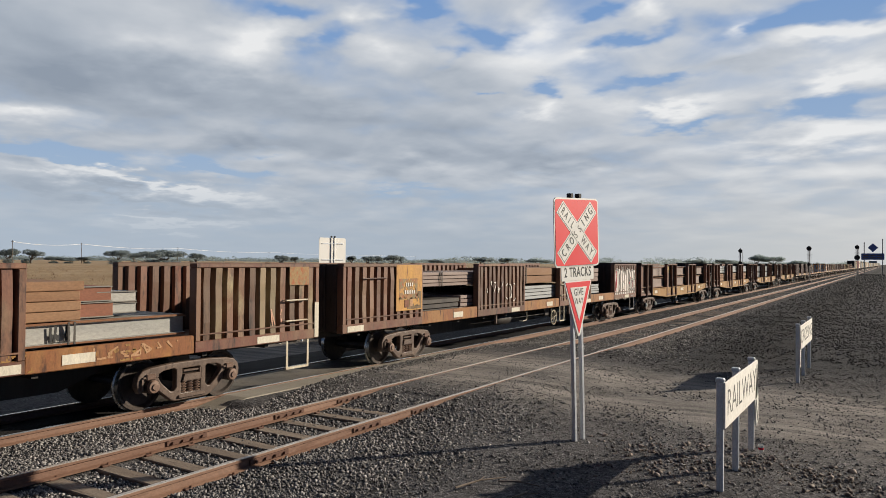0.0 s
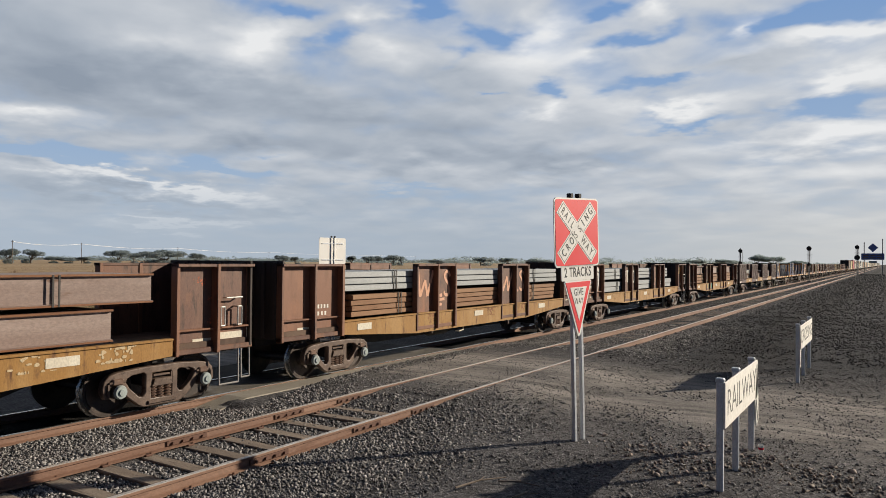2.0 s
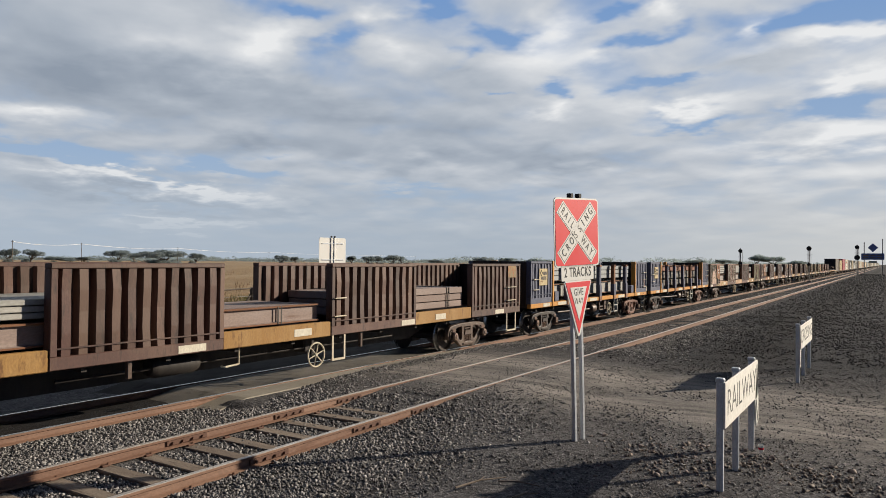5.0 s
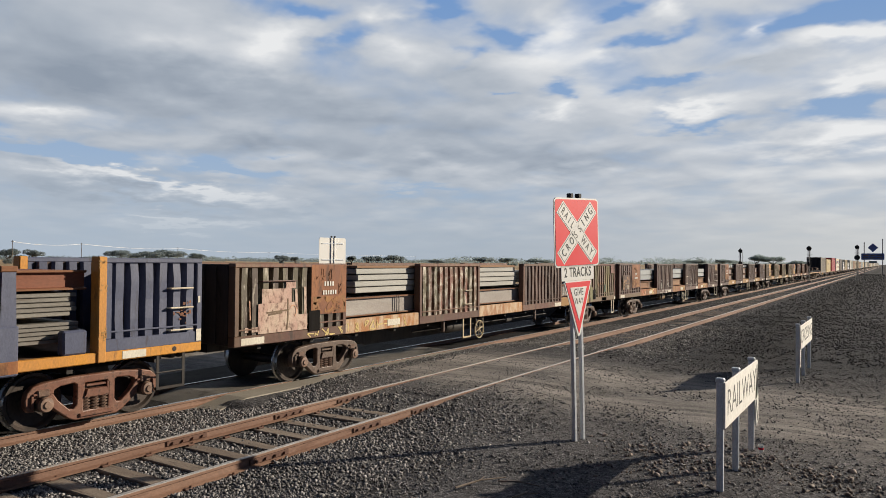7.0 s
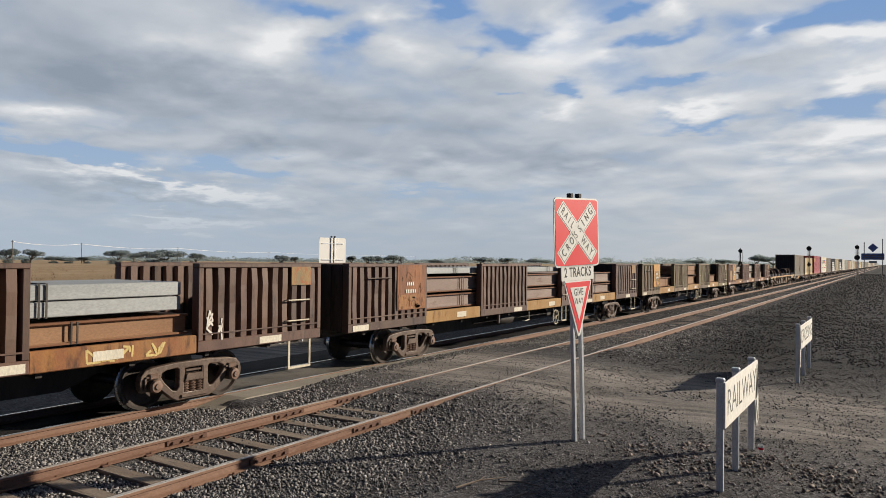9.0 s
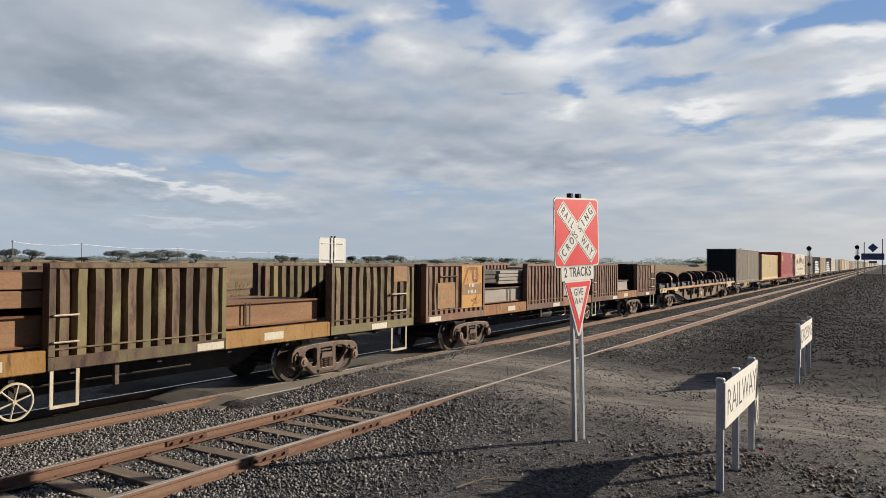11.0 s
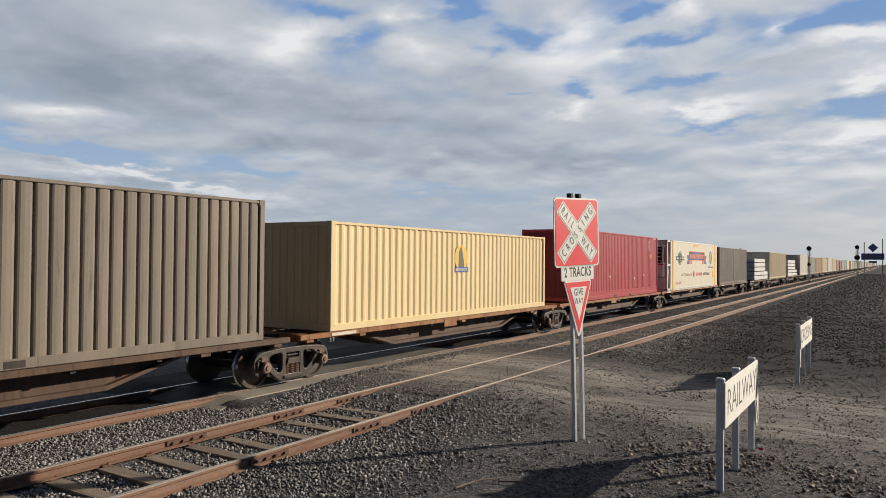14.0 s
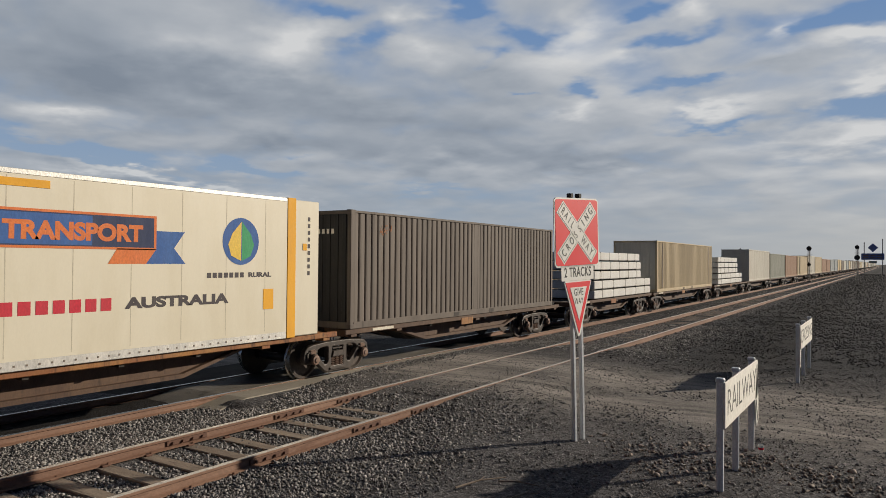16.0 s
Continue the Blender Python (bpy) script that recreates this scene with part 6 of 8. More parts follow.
def corrugated_side(L, x, z0, z1, pitch, depth, top_rail=0.06, bottom_rail=0.16, groove=None):
    """Corrugated container wall at x (sign gives the side), as one closed sheet of trapezoid folds."""
    s = 1 if x > 0 else -1
    ys = []
    y = 0.12
    n = int((L - 0.24) / pitch)
    p = (L - 0.24) / n
    pts = []
    for i in range(n):
        a = 0.12 + i * p
        if groove is None:
            pts += [(a, 0), (a + 0.30 * p, 0), (a + 0.52 * p, -depth), (a + 0.78 * p, -depth)]
        elif abs(a - groove) < 0.26:         # plain seam plate in the middle
            pts += [(a, 0), (a + 0.4 * p, 0), (a + 0.43 * p, -0.012), (a + 0.46 * p, 0)]
        else:
            pts += [(a, -0.25 * depth), (a + 0.10 * p, -0.06 * depth), (a + 0.35 * p, 0), (a + 0.66 * p, -0.05 * depth), (a + 0.80 * p, -0.22 * depth), (a + 0.86 * p, -depth), (a + 0.95 * p, -depth)]
    pts.append((L - 0.12, 0))
    f = Form()
    k = len(pts)
    vs = []
    for off in (0.0, -0.03):
        for z in (z0 + bottom_rail, z1 - top_rail):
            vs += [(s * (abs(x) - 0.022 + d + off), y, z) for y, d in pts]
    fs = []
    for i in range(k - 1):
        fs.append((i, i + 1, k + i + 1, k + i))
        fs.append((2 * k + i, 3 * k + i, 3 * k + i + 1, 2 * k + i + 1))
    f.add(vs, fs)
    return f


def container(s, L, H, W, mat, pitch=0.28, depth=0.045, name="shipping_container", label="", zb=1.06, roof_mat=None, groove=None, pockets=True, foot=0.16, end=None):
    e = ride(tagged(new(name), label, "container", "containers on the train"), s, 0, zb)
    h = W / 2
    fr = Form()
    for side in (-1, 1):
        x0, x1 = sorted((side * (h - 0.11), side * h))
        for ya in (0, L - 0.14):
            fr.box(x0, x1, ya, ya + 0.14, 0.0, H, 0.012)
        fr.box(x0, x1, 0.14, L - 0.14, 0.0, 0.165, 0.012)
        xa, xb = sorted((side * (h - 0.08), side * (h - 0.004)))
        fr.box(xa, xb, 0.14, L - 0.14, H - 0.075, H - 0.012, 0.01)
    for ya in (0.0, L - 0.1):
        fr.box(-h + 0.11, h - 0.11, ya, ya + 0.1, H - 0.1, H - 0.01, 0.01)
        fr.box(-h + 0.11, h - 0.11, ya, ya + 0.1, 0.0, 0.16, 0.01)
    part("frame", fr, mat, e)
    for side in (-1, 1):
        part("side_wall", corrugated_side(L, side * h, 0, H, pitch, depth, bottom_rail=foot, groove=groove), mat, e)
        for ya in (0, L - 0.17):
            for z in (0, H - 0.118):
                c = Form()
                x0, x1 = sorted((side * (h - 0.15), side * (h + 0.003)))
                c.box(x0, x1, ya - (0.003 if ya == 0 else 0), ya + 0.17, z, z + 0.12, 0.012)
                cc = part("corner_casting", c, mat, e)
    part("end_wall", Form().box(-h + 0.11, h - 0.11, L - 0.06, L - 0.03, 0.16, H - 0.1), end or mat, e)
    ew = part("end_wall", Form().box(-h + 0.11, h - 0.11, 0.03, 0.06, 0.16, H - 0.1), end or mat, e, "end wall coloured apart from the sides" if end else "")
    corr = Form().box(-0.06, 0.06, 0.005, 0.045, 0.17, H - 0.11, 0.008).mesh("corrugation", end or mat)
    for i in range(9):
        part("corrugation", corr, None, ew, at=Matrix.Translation((-h + 0.22 + i * (2 * h - 0.44) / 8, 0, 0)))
    rf = Form()
    rf.box(-h + 0.08, h - 0.08, 0.05, L - 0.05, H - 0.045, H - 0.015, 0.005)
    nr = int(L / 0.5)
    for i in range(nr):
        y = 0.25 + i * (L - 0.5) / max(1, nr - 1)
        rf.box(-h + 0.12, h - 0.12, y - 0.1, y + 0.1, H - 0.02, H + 0.002)
    part("roof", rf, roof_mat or mat, e)
    if foot > 0.2:        # stepped lower rail
        part("lower_rail", Form().box(h - 0.09, h - 0.016, 0.14, L - 0.14, 0.16, foot + 0.01, 0.008), mat, e)
        part("rail_lip", Form().box(h - 0.09, h - 0.002, 0.14, L - 0.14, foot - 0.02, foot + 0.02, 0.006), mat, e)
    for ya in (L / 2 - 1.25, L / 2 + 0.95) if pockets else ():
        part("fork_pocket", Form().box(h - 0.06, h + 0.003, ya, ya + 0.32, 0.025, 0.135), "end_dirt", e, "dark fork pocket")
    fl = Form()
    fl.box(-h + 0.11, h - 0.11, 0.1, L - 0.1, 0.02, 0.14)
    part("floor", fl, "under_dark", e)
    return e


def well_wagon(s0, s1, sill="brown_sill", front_bogie=None, rear_bogie=None, plate=True, seed=0, detail=True):
    """Low skeletal container wagon between s0 and s1."""
    L = s1 - s0
    e = wagon_root("container_wagon", "low brown skeletal container wagon with slender side sills", s0)
    for side in (-1, 1):
        x0, x1 = sorted((side * 1.08, side * 1.2))
        part("side_sill", Form().box(x0, x1, 0.15, L - 0.15, 0.93, 1.05, 0.012), sill, e, "worn rust-orange side sill")
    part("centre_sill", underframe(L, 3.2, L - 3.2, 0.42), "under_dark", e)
    for side in (-1, 1):
        belly = Form()
        x0, x1 = sorted((side * 0.64, side * 0.72))
        belly.prism([(2.6, 0.92), (4.2, 0.50), (L - 4.2, 0.50), (L - 2.6, 0.92)], "x", x0, x1)
        belly.prism([(2.6, 0.93), (2.6, 0.88), (4.2, 0.46), (L - 4.2, 0.46), (L - 2.6, 0.88), (L - 2.6, 0.93), (L - 4.2, 0.54), (4.2, 0.54)], "x", *sorted((side * 0.55, side * 0.84)))
        part("belly_girder", belly, "brown_sill", e, "brown fish-bellied girder")
    for y in (0.5, 2.4, L / 2, L - 2.4, L - 0.5):
        part("cross_bearer", Form().box(-1.18, 1.18, y - 0.12, y + 0.12, 0.86, 1.04, 0.01), sill, e)
    if detail:
        add_couplers(e, L)
    if plate:
        if seed == 1:
            add_label(e, 4.3, 0.64, 1.45, 0.36, 1.205, "gold_plate", "broad worn orange number plate", "number_plate")
            add_bars(e, 4.36, 0.84, 0.5, 0.11, 4, 1.2115, "rust_plate", 0.35)
            add_bars(e, 4.4, 0.69, 0.42, 0.1, 4, 1.2115, "rust_plate", 0.4)
            add_label(e, 5.82, 0.84, 0.34, 0.16, 1.205)
            add_label(e, 6.5, 0.78, 0.5, 0.2, 1.205, "rust_pale", "faded orange plate", "number_plate")
        else:
            add_label(e, L * 0.42, 0.80, 0.7, 0.2, 1.205, "rust_sill", "rusty orange number plate", "number_plate")
        add_label(e, 1.2, 0.955, 0.9, 0.07, 1.203, "label_white")
    if seed == 1:
        f = Form()
        f.ring((-1.15, 0.24, 1.72), "y", 0.32, 0.024, 26, 6)
        w = part("handbrake_wheel", f, "flange_rust", e, "rusty upright handbrake wheel on the wagon end", smooth=True)
        for k in range(4):
            a = k * math.pi / 2 + 0.2
            part("spoke", Form().tube((-1.15, 0.24, 1.72), (-1.15 + 0.32 * math.cos(a), 0.24, 1.72 + 0.32 * math.sin(a)), 0.016, 5), "flange_rust", w)
        part("handbrake_post", Form().box(-1.21, -1.09, 0.29, 0.43, 1.0, 1.86, 0.012), "under_dark", e)
        f = Form()
        f.path([(1.16, 0.45, 0.95), (1.24, 0.45, 0.9), (1.24, 0.47, 0.36), (1.24, 0.86, 0.36), (1.24, 0.84, 0.95), (1.24, 0.5, 1.0)], 0.013, 6)
        part("step", f, "grab_white", e, "thin white bar foot step")
    if front_bogie is not None:
        add_bogie(e, front_bogie, "black", detail)
    if rear_bogie is not None:
        add_bogie(e, rear_bogie, "black", detail)
    return e


# ---- loads ----
def slab_stack(s, y0, y1, z0, z1, n, mat, x0=-1.0, x1=1.06, label="", name="steel_slab_stack", straps=True, gap=0.022, lip=None):
    """Stack of n layers of long slabs or plates; lip gives beams their flange edges."""
    rng = random.Random(int(s * 10 + y0 * 7 + z0 * 31))
    e = ride(tagged(new(name), label or "stack of long steel slabs strapped on an open wagon", "steel load", "steel loads of the train"), s + y0, 0, 0)
    h = (z1 - z0) / n
    L = y1 - y0
    for i in range(n):
        f = Form()
        g = min(gap, h * 0.14)
        a, b = rng.uniform(0, 0.12), rng.uniform(0, 0.12)
        d = rng.uniform(-0.015, 0.015)
        f.box(x0 + d, x1 + d, a, L - b, z0 + i * h + g * 0.5, z0 + (i + 1) * h - g * 0.5, min(0.012, h * 0.12))
        b2 = part("slab", f, mat, e)
        if lip:
            k = Form()
            for zc in (z0 + i * h + 0.006, z0 + (i + 1) * h - 0.024):
                k.box(x1 + d - 0.1, x1 + d + 0.03, a - 0.004, L - b + 0.004, zc, zc + 0.018, 0.003)
            part("flange_edge", k, lip, b2, "dark rusty flange edges")
    if straps:
        ys = [L * 0.16, L * 0.16 + 0.12, L * 0.84, L * 0.84 - 0.12] if L > 5 else [L * 0.45, L * 0.45 + 0.1]
        for y in ys:
            f = Form().box(x1 + 0.02, x1 + 0.03, y, y + 0.03, z0, z1 + 0.01)
            f.box(x0, x1 + 0.02, y, y + 0.03, z1 + 0.0, z1 + 0.012)
            part("strap", f, "strap", e, "dark steel binding strap")
    return e


def beam_stack(s, y0, y1, z0, z1, mat, x1=1.1, n=4, label="", straps=True):
    """Row of I-beams lying side by side, webs upright."""
    e = ride(tagged(new("steel_beam_row"), label or "row of long rolled steel beams on an open wagon", "steel load", "steel loads of the train"), s + y0, 0, 0)
    L = y1 - y0
    w = 2.1 / n
    for i in range(n):
        xc = x1 - w * (i + 0.5)
        f = Form()
        hw = w * 0.46
        f.prism([(xc - hw, z0), (xc + hw, z0), (xc + hw, z0 + 0.03), (xc + hw * 0.72, z0 + 0.045), (xc + hw * 0.72, z1 - 0.045), (xc + hw, z1 - 0.03), (xc + hw, z1), (xc - hw, z1), (xc - hw, z1 - 0.03), (xc - 0.03, z1 - 0.045), (xc - 0.03, z0 + 0.045), (xc - hw, z0 + 0.03)], "y", 0.05 * (i % 2), L)
        b = part("beam", f, mat, e)
        if i == 0:
            g = Form()
            g.box(xc + hw * 0.5, xc + hw + 0.006, 0.0, L, z1 - 0.028, z1 + 0.006, 0.004)
            g.box(xc + hw * 0.5, xc + hw + 0.006, 0.0, L, z0 - 0.002, z0 + 0.03, 0.004)
            part("flange_edge", g, "flange_rust", b, "rusty flange edges")
    if straps:
        for y in (L * 0.14, L * 0.14 + 0.1, L * 0.86, L * 0.86 + 0.1):
            part("strap", Form().box(x1 - 0.02, x1 - 0.008, y, y + 0.03, z0, z1), "strap", e, "dark steel binding strap")
    return e


def bearers(s, ys, z0, z1, x1=1.1):
    for y in ys:
        f = Form()
        f.box(-1.0, x1 - 0.05, -0.06, 0.06, z0, z1, 0.01)
        ride(thing("timber_bearer", "dark timber bearer laid across a wagon deck", "timber", form=f, mat="under_dark", group="timber bearers under the loads"), s + y, 0, 0)


def build_train():
    # ribbed wagons
    w0 = ribbed_wagon(12.24 - 23.05, "rib_brown", "rust_sill", seed=1, ribs={3: "rib_mixed"}, tags=(5.1, 11.9, 17.15))
    slab_stack(12.24 - 23.05, 11.5, 17.68, 1.72, 2.36, 4, "steel_rust", straps=False, gap=0.009)
    slab_stack(12.24 - 23.05, 17.9, 18.88, 1.76, 2.16, 2, "steel_grey", x0=-0.6, x1=0.75, straps=False, lip="steel_dark", label="two layers of short pale grey steel beams")
    slab_stack(12.24 - 23.05, 17.2, 18.35, 1.72, 2.26, 2, "steel_umber", x0=-0.7, x1=0.79, straps=False, lip="steel_dark", label="two layers of short rust-brown steel beams")
    beam_stack(12.24 - 23.05, 3.5, 19.6, 1.34, 1.70, "steel_grey")
    add_tag(w0, 17.5, 1.08, 1.9, 0.17, 1.2757, 5, "rust_pale", 9, 0.013)
    add_scuffs(w0, 13.2, 19.5, 1.0, 1.28, 1.2757, 26, 61, "gold_sill", 0.14)
    spray(w0, 19.66, 23.05, strokes_of(21.45, 1.35, 0.5, 0.32, 6, 4), "chalk_pink", 0.014)
    add_label(w0, 22.90, 1.0, 0.13, 0.78, 1.303, name="end_board")
    add_tag(w0, 17.05, 1.4, 0.35, 0.24, 1.055, 65, "sign_black", 4, 0.016)
    s = 13.07
    w1 = ribbed_wagon(s, "rib_brown", "rust_sill", seed=2, ribs={2: "rib_mixed", 3: "rib_sprayed"}, rear_plate=False, ladder="post_grey")
    slab_stack(s, 3.5, 10.5, 1.98, 2.40, 4, "steel_pink")
    slab_stack(s, 3.6, 5.8, 1.20, 1.62, 3, "strap", straps=False, label="dark oily steel plates stacked on a wagon deck")
    slab_stack(s, 5.75, 9.5, 1.20, 1.68, 4, "steel_pink", straps=False)
    slab_stack(s, 9.2, 16.5, 1.92, 2.50, 2, "steel_rust")
    slab_stack(s, 9.2, 15.0, 1.34, 1.84, 4, "steel_pale")
    slab_stack(s, 15.5, 18.25, 1.34, 1.74, 4, "steel_pale")
    slab_stack(s, 15.2, 18.15, 1.86, 2.46, 3, "steel_pink")
    spray(w1, 6.55, 9.95, strokes_of(7.15, 1.72, 1.15, 0.32, 7, 5) + [arc(8.65, 1.72, 0.28, 0.26, 0, 360), arc(9.05, 1.68, 0.2, 0.3, 60, 330)], "chalk", 0.02)
    P4 = (19.66, 23.05)
    spray(w1, *P4, [arc(20.1, 1.72, 0.42, 0.68, 200, -60), arc(20.85, 1.78, 0.42, 0.68, 190, -30), arc(21.6, 1.75, 0.4, 0.68, 200, -20), arc(22.4, 1.7, 0.5, 0.66, 180, -110)], "spray_grey", 0.032)
    spray(w1, *P4, [arc(20.2, 1.2, 0.55, 0.24, 180, 340), arc(21.3, 1.15, 0.5, 0.2, 170, 350), arc(21.0, 1.6, 0.16, 0.2, 0, 300), arc(22.4, 1.65, 0.2, 0.3, 20, 320)], "spray_grey", 0.026)
    spray(w1, *P4, [[(19.95, 2.35), (20.0, 1.55)], [(20.1, 2.2), (20.05, 1.6)], [(19.9, 1.8), (19.86, 1.4)], [(20.35, 1.8), (20.3, 1.45)], [(22.05, 2.4), (22.1, 2.1)], [(21.95, 1.7), (22.15, 1.95)], [(22.5, 1.9), (22.5, 1.5)]], "logo_red", 0.035)
    # plated wagons
    s = 37.1
    w2 = door_wagon(s, seed=3)
    beam_stack(s, 2.15, 15.2, 1.95, 2.46, "steel_pink")
    beam_stack(s, 2.45, 14.43, 1.32, 1.86, "steel_pink", straps=False)
    painted(w2, strokes_of(5.32, 2.24, 0.72, 0.24, 21, 5) + [[(5.35, 2.16), (5.7, 2.2), (6.0, 2.14)]], 0.017, 1.152, "chalk_yellow")
    painted(w2, strokes_of(11.4, 2.1, 0.55, 0.38, 22, 3), 0.017, 1.152, "chalk_yellow")
    add_scuffs(w2, 7.3, 15.2, 0.98, 1.24, 1.243, 34, 23, "step_cream", 0.13)
    add_scuffs(w2, 2.3, 7.0, 0.9, 1.2, 1.243, 14, 24, "rust_sill", 0.12)
    add_scuffs(w2, 16.0, 16.5, 1.3, 2.4, 1.151, 12, 25, "band_orange", 0.05)
    s = 55.3
    w3 = door_wagon(s, seed=4)
    slab_stack(s, 2.2, 15.3, 1.96, 2.46, 3, "steel_pale")
    slab_stack(s, 2.5, 15.1, 1.32, 1.88, 4, "steel_rust")
    for k, y in enumerate((5.28, 10.33)):
        painted(w3, capitals("W", y, 1.72, 0.95, 0.72, 31 + k, 0.16), 0.05, 1.152, "chalk_pink", "sprayed pink letters")
        painted(w3, capitals("LS", y + 1.0, 1.72, 0.82, 0.68, 33 + k, 0.06), 0.045, 1.152, "chalk_pink", "sprayed pink letters")
    painted(w3, [[(6.3, 1.6), (6.75, 1.62)], [(6.4, 1.46), (6.6, 1.47)]], 0.04, 1.152, "chalk_pink")
    add_scuffs(w3, 2.3, 15.2, 0.98, 1.24, 1.243, 30, 35, "rust_sill", 0.12)
    s = 73.47
    w4 = door_wagon(s, seed=5)
    slab_stack(s, 2.3, 13.7, 1.90, 2.42, 3, "steel_pale")
    slab_stack(s, 2.5, 14.6, 1.32, 1.80, 2, "steel_pale")
    painted(w4, capitals("MT", 5.3, 1.74, 0.85, 0.55, 41), 0.045, 1.152, "chalk", "sprayed white letters")
    painted(w4, capitals("WD", 6.44, 1.74, 0.64, 0.55, 42), 0.045, 1.152, "chalk", "sprayed white letters")
    painted(w4, capitals("WLS", 10.3 + 1.05, 1.62, 0.8, 0.52, 43, 0.25) + [[(11.4, 1.52), (11.75, 1.62), (12.0, 1.5)]], 0.018, 1.152, "chalk", "scrawled white letters")
    add_tag(w4, 10.5, 1.5, 0.45, 0.35, 1.151, 44, "chalk_pink", 3, 0.008)
    add_tag(w4, 15.75, 2.02, 0.55, 0.4, 1.152, 45, "chalk_yellow", 4, 0.014)
    add_scuffs(w4, 1.0, 1.95, 1.5, 2.5, 1.150, 22, 46, "band_orange", 0.09)
    add_scuffs(w4, 0.1, 0.9, 1.5, 2.4, 1.150, 14, 47, "rust_plate", 0.12)
    add_scuffs(w4, 2.3, 15.2, 0.98, 1.24, 1.243, 34, 48, "rust_sill", 0.10)
    f = Form()
    f.prism([(1.17, 2.1), (1.22, 2.36), (1.36, 2.49), (1.6, 2.5), (1.78, 2.38), (1.83, 2.1), (1.74, 1.8), (1.58, 1.38), (1.5, 1.3), (1.36, 1.62)], "x", 1.151, 1.155)
    g = stroke(Form(), [(1.4, 2.1), (1.46, 1.6), (1.52, 1.36), (1.56, 1.7), (1.62, 2.14), (1.3, 2.2), (1.2, 2.12)], 0.014, 1.157)
    stroke(g, [(1.25, 2.22), (1.5, 2.3), (1.76, 2.24)], 0.02, 1.157)
    stroke(g, [(1.53, 2.1), (1.52, 1.5)], 0.012, 1.157)
    part("graffiti", g, "logo_dark", w4, "dark sprayed outline strokes")
    part("graffiti", f, "chalk", w4, "sprayed white figure shape")
    add_bars(w4, 0.62, 1.78, 0.32, 0.1, 4, 1.151, gap=0.4)
    add_bars(w4, 0.66, 1.58, 0.18, 0.1, 2, 1.151, gap=0.4)
    s = 91.83
    w5 = door_wagon(s, seed=6, patch=("cream_plate",))
    beam_stack(s, 2.2, 15.1, 1.95, 2.46, "steel_pink")
    slab_stack(s, 2.5, 15.2, 1.32, 1.90, 3, "steel_rust")
    for ya, yb in ((5.95, 6.14), (6.74, 7.06)):
        add_label(w5, ya, 0.9, yb - ya, 0.36, 1.245, "band_green", "green primer patch", "paint_patch")
    add_scuffs(w5, 5.3, 7.1, 1.28, 1.44, 1.152, 10, 51, "step_cream", 0.08)
    add_scuffs(w5, 10.3, 12.1, 1.2, 1.46, 1.152, 16, 52, "band_orange", 0.10)
    add_scuffs(w5, 10.3, 12.1, 1.5, 2.5, 1.151, 16, 53, "rust_plate", 0.16)
    add_scuffs(w5, 7.3, 10.1, 0.98, 1.24, 1.243, 22, 54, "step_cream", 0.16)
    add_scuffs(w5, 12.4, 15.3, 0.98, 1.24, 1.243, 14, 55, "rust_sill", 0.12)
    s = 110.08
    ribbed_wagon(s, "rib_dark", "gold_sill", plate=None, seed=7)
    beam_stack(s, 3.5, 12.9, 1.34, 1.72, "steel_pink")
    slab_stack(s, 3.5, 9.8, 1.78, 2.1, 3, "steel_grey")
    slab_stack(s, 14.0, 19.5, 1.34, 1.95, 3, "steel_pink")
    s = 134.0
    b1 = blue_wagon(s, 1)
    slab_stack(s, 2.2, 12.2, 1.98, 2.56, 3, "steel_pale")
    beam_stack(s, 2.4, 12.0, 1.32, 1.84, "steel_grey")
    s = 149.24
    b2 = blue_wagon(s, 2)
    beam_stack(s, 2.2, 12.3, 2.22, 2.53, "steel_umber", straps=False)
    slab_stack(s, 2.2, 12.15, 1.80, 2.18, 5, "steel_dark", straps=False)
    slab_stack(s, 2.3, 12.3, 1.38, 1.71, 5, "steel_dark", straps=False)
    s = 164.48
    ro = ribbed_wagon(s, "rib_brown", "sill_peeling", plate=("rust_plate", 2.2, 3.4, 1.5, 2.62), seed=8, hand=10.03, step=(8.95, 9.45), ribs={0: "rib_flaking", 1: "rib_peeling", 2: "rib_dark", 3: "rib_olive"}, rear_plate=False, ladder="grab_white", fit="step_cream", grabs=False, tags=(5.1, 11.9, 18.45), sills={2: "gold_sill"})
    for ya, za, w, h in ((0.62, 1.2, 1.15, 0.62), (0.72, 1.82, 0.86, 0.3), (1.4, 2.12, 0.3, 0.14), (1.77, 1.2, 0.3, 0.34)):
        add_label(ro, ya, za, w, h, 1.30, "peeling_cream", "peeling cream paint patch", "paint_patch")
    painted(ro, [[(0.85, 1.62), (1.2, 1.64), (1.5, 1.66)], [(0.9, 1.58), (1.3, 1.61)], [(1.46, 1.9), (1.47, 1.5), (1.44, 1.24)]], 0.018, 1.307, "girder_olive", "dark worn streaks")
    painted(ro, [arc(1.62, 1.62, 0.1, 0.13, 150, -60), [(0.38, 1.9), (0.4, 1.5)]], 0.012, 1.308, "chalk_pink", "faint pink paint strokes")
    add_label(ro, 2.12, 1.14, 0.36, 0.46, 1.3085, "recess_shade", "flat black plate for a shaded handbrake recess", "brake_box")
    spray(ro, 0.0, 3.42, [[(0.4, 2.0), (0.4, 1.25)], [(0.3, 1.3), (2.0, 1.28)], [(1.72, 2.05), (1.78, 1.3)], [(2.0, 2.1), (2.02, 1.3)]], "peeling_cream", 0.05, label="flaking cream paint on the ribs")
    add_tag(ro, 2.1, 1.02, 1.2, 0.14, 1.297, 52, "chalk_yellow", 5, 0.012)
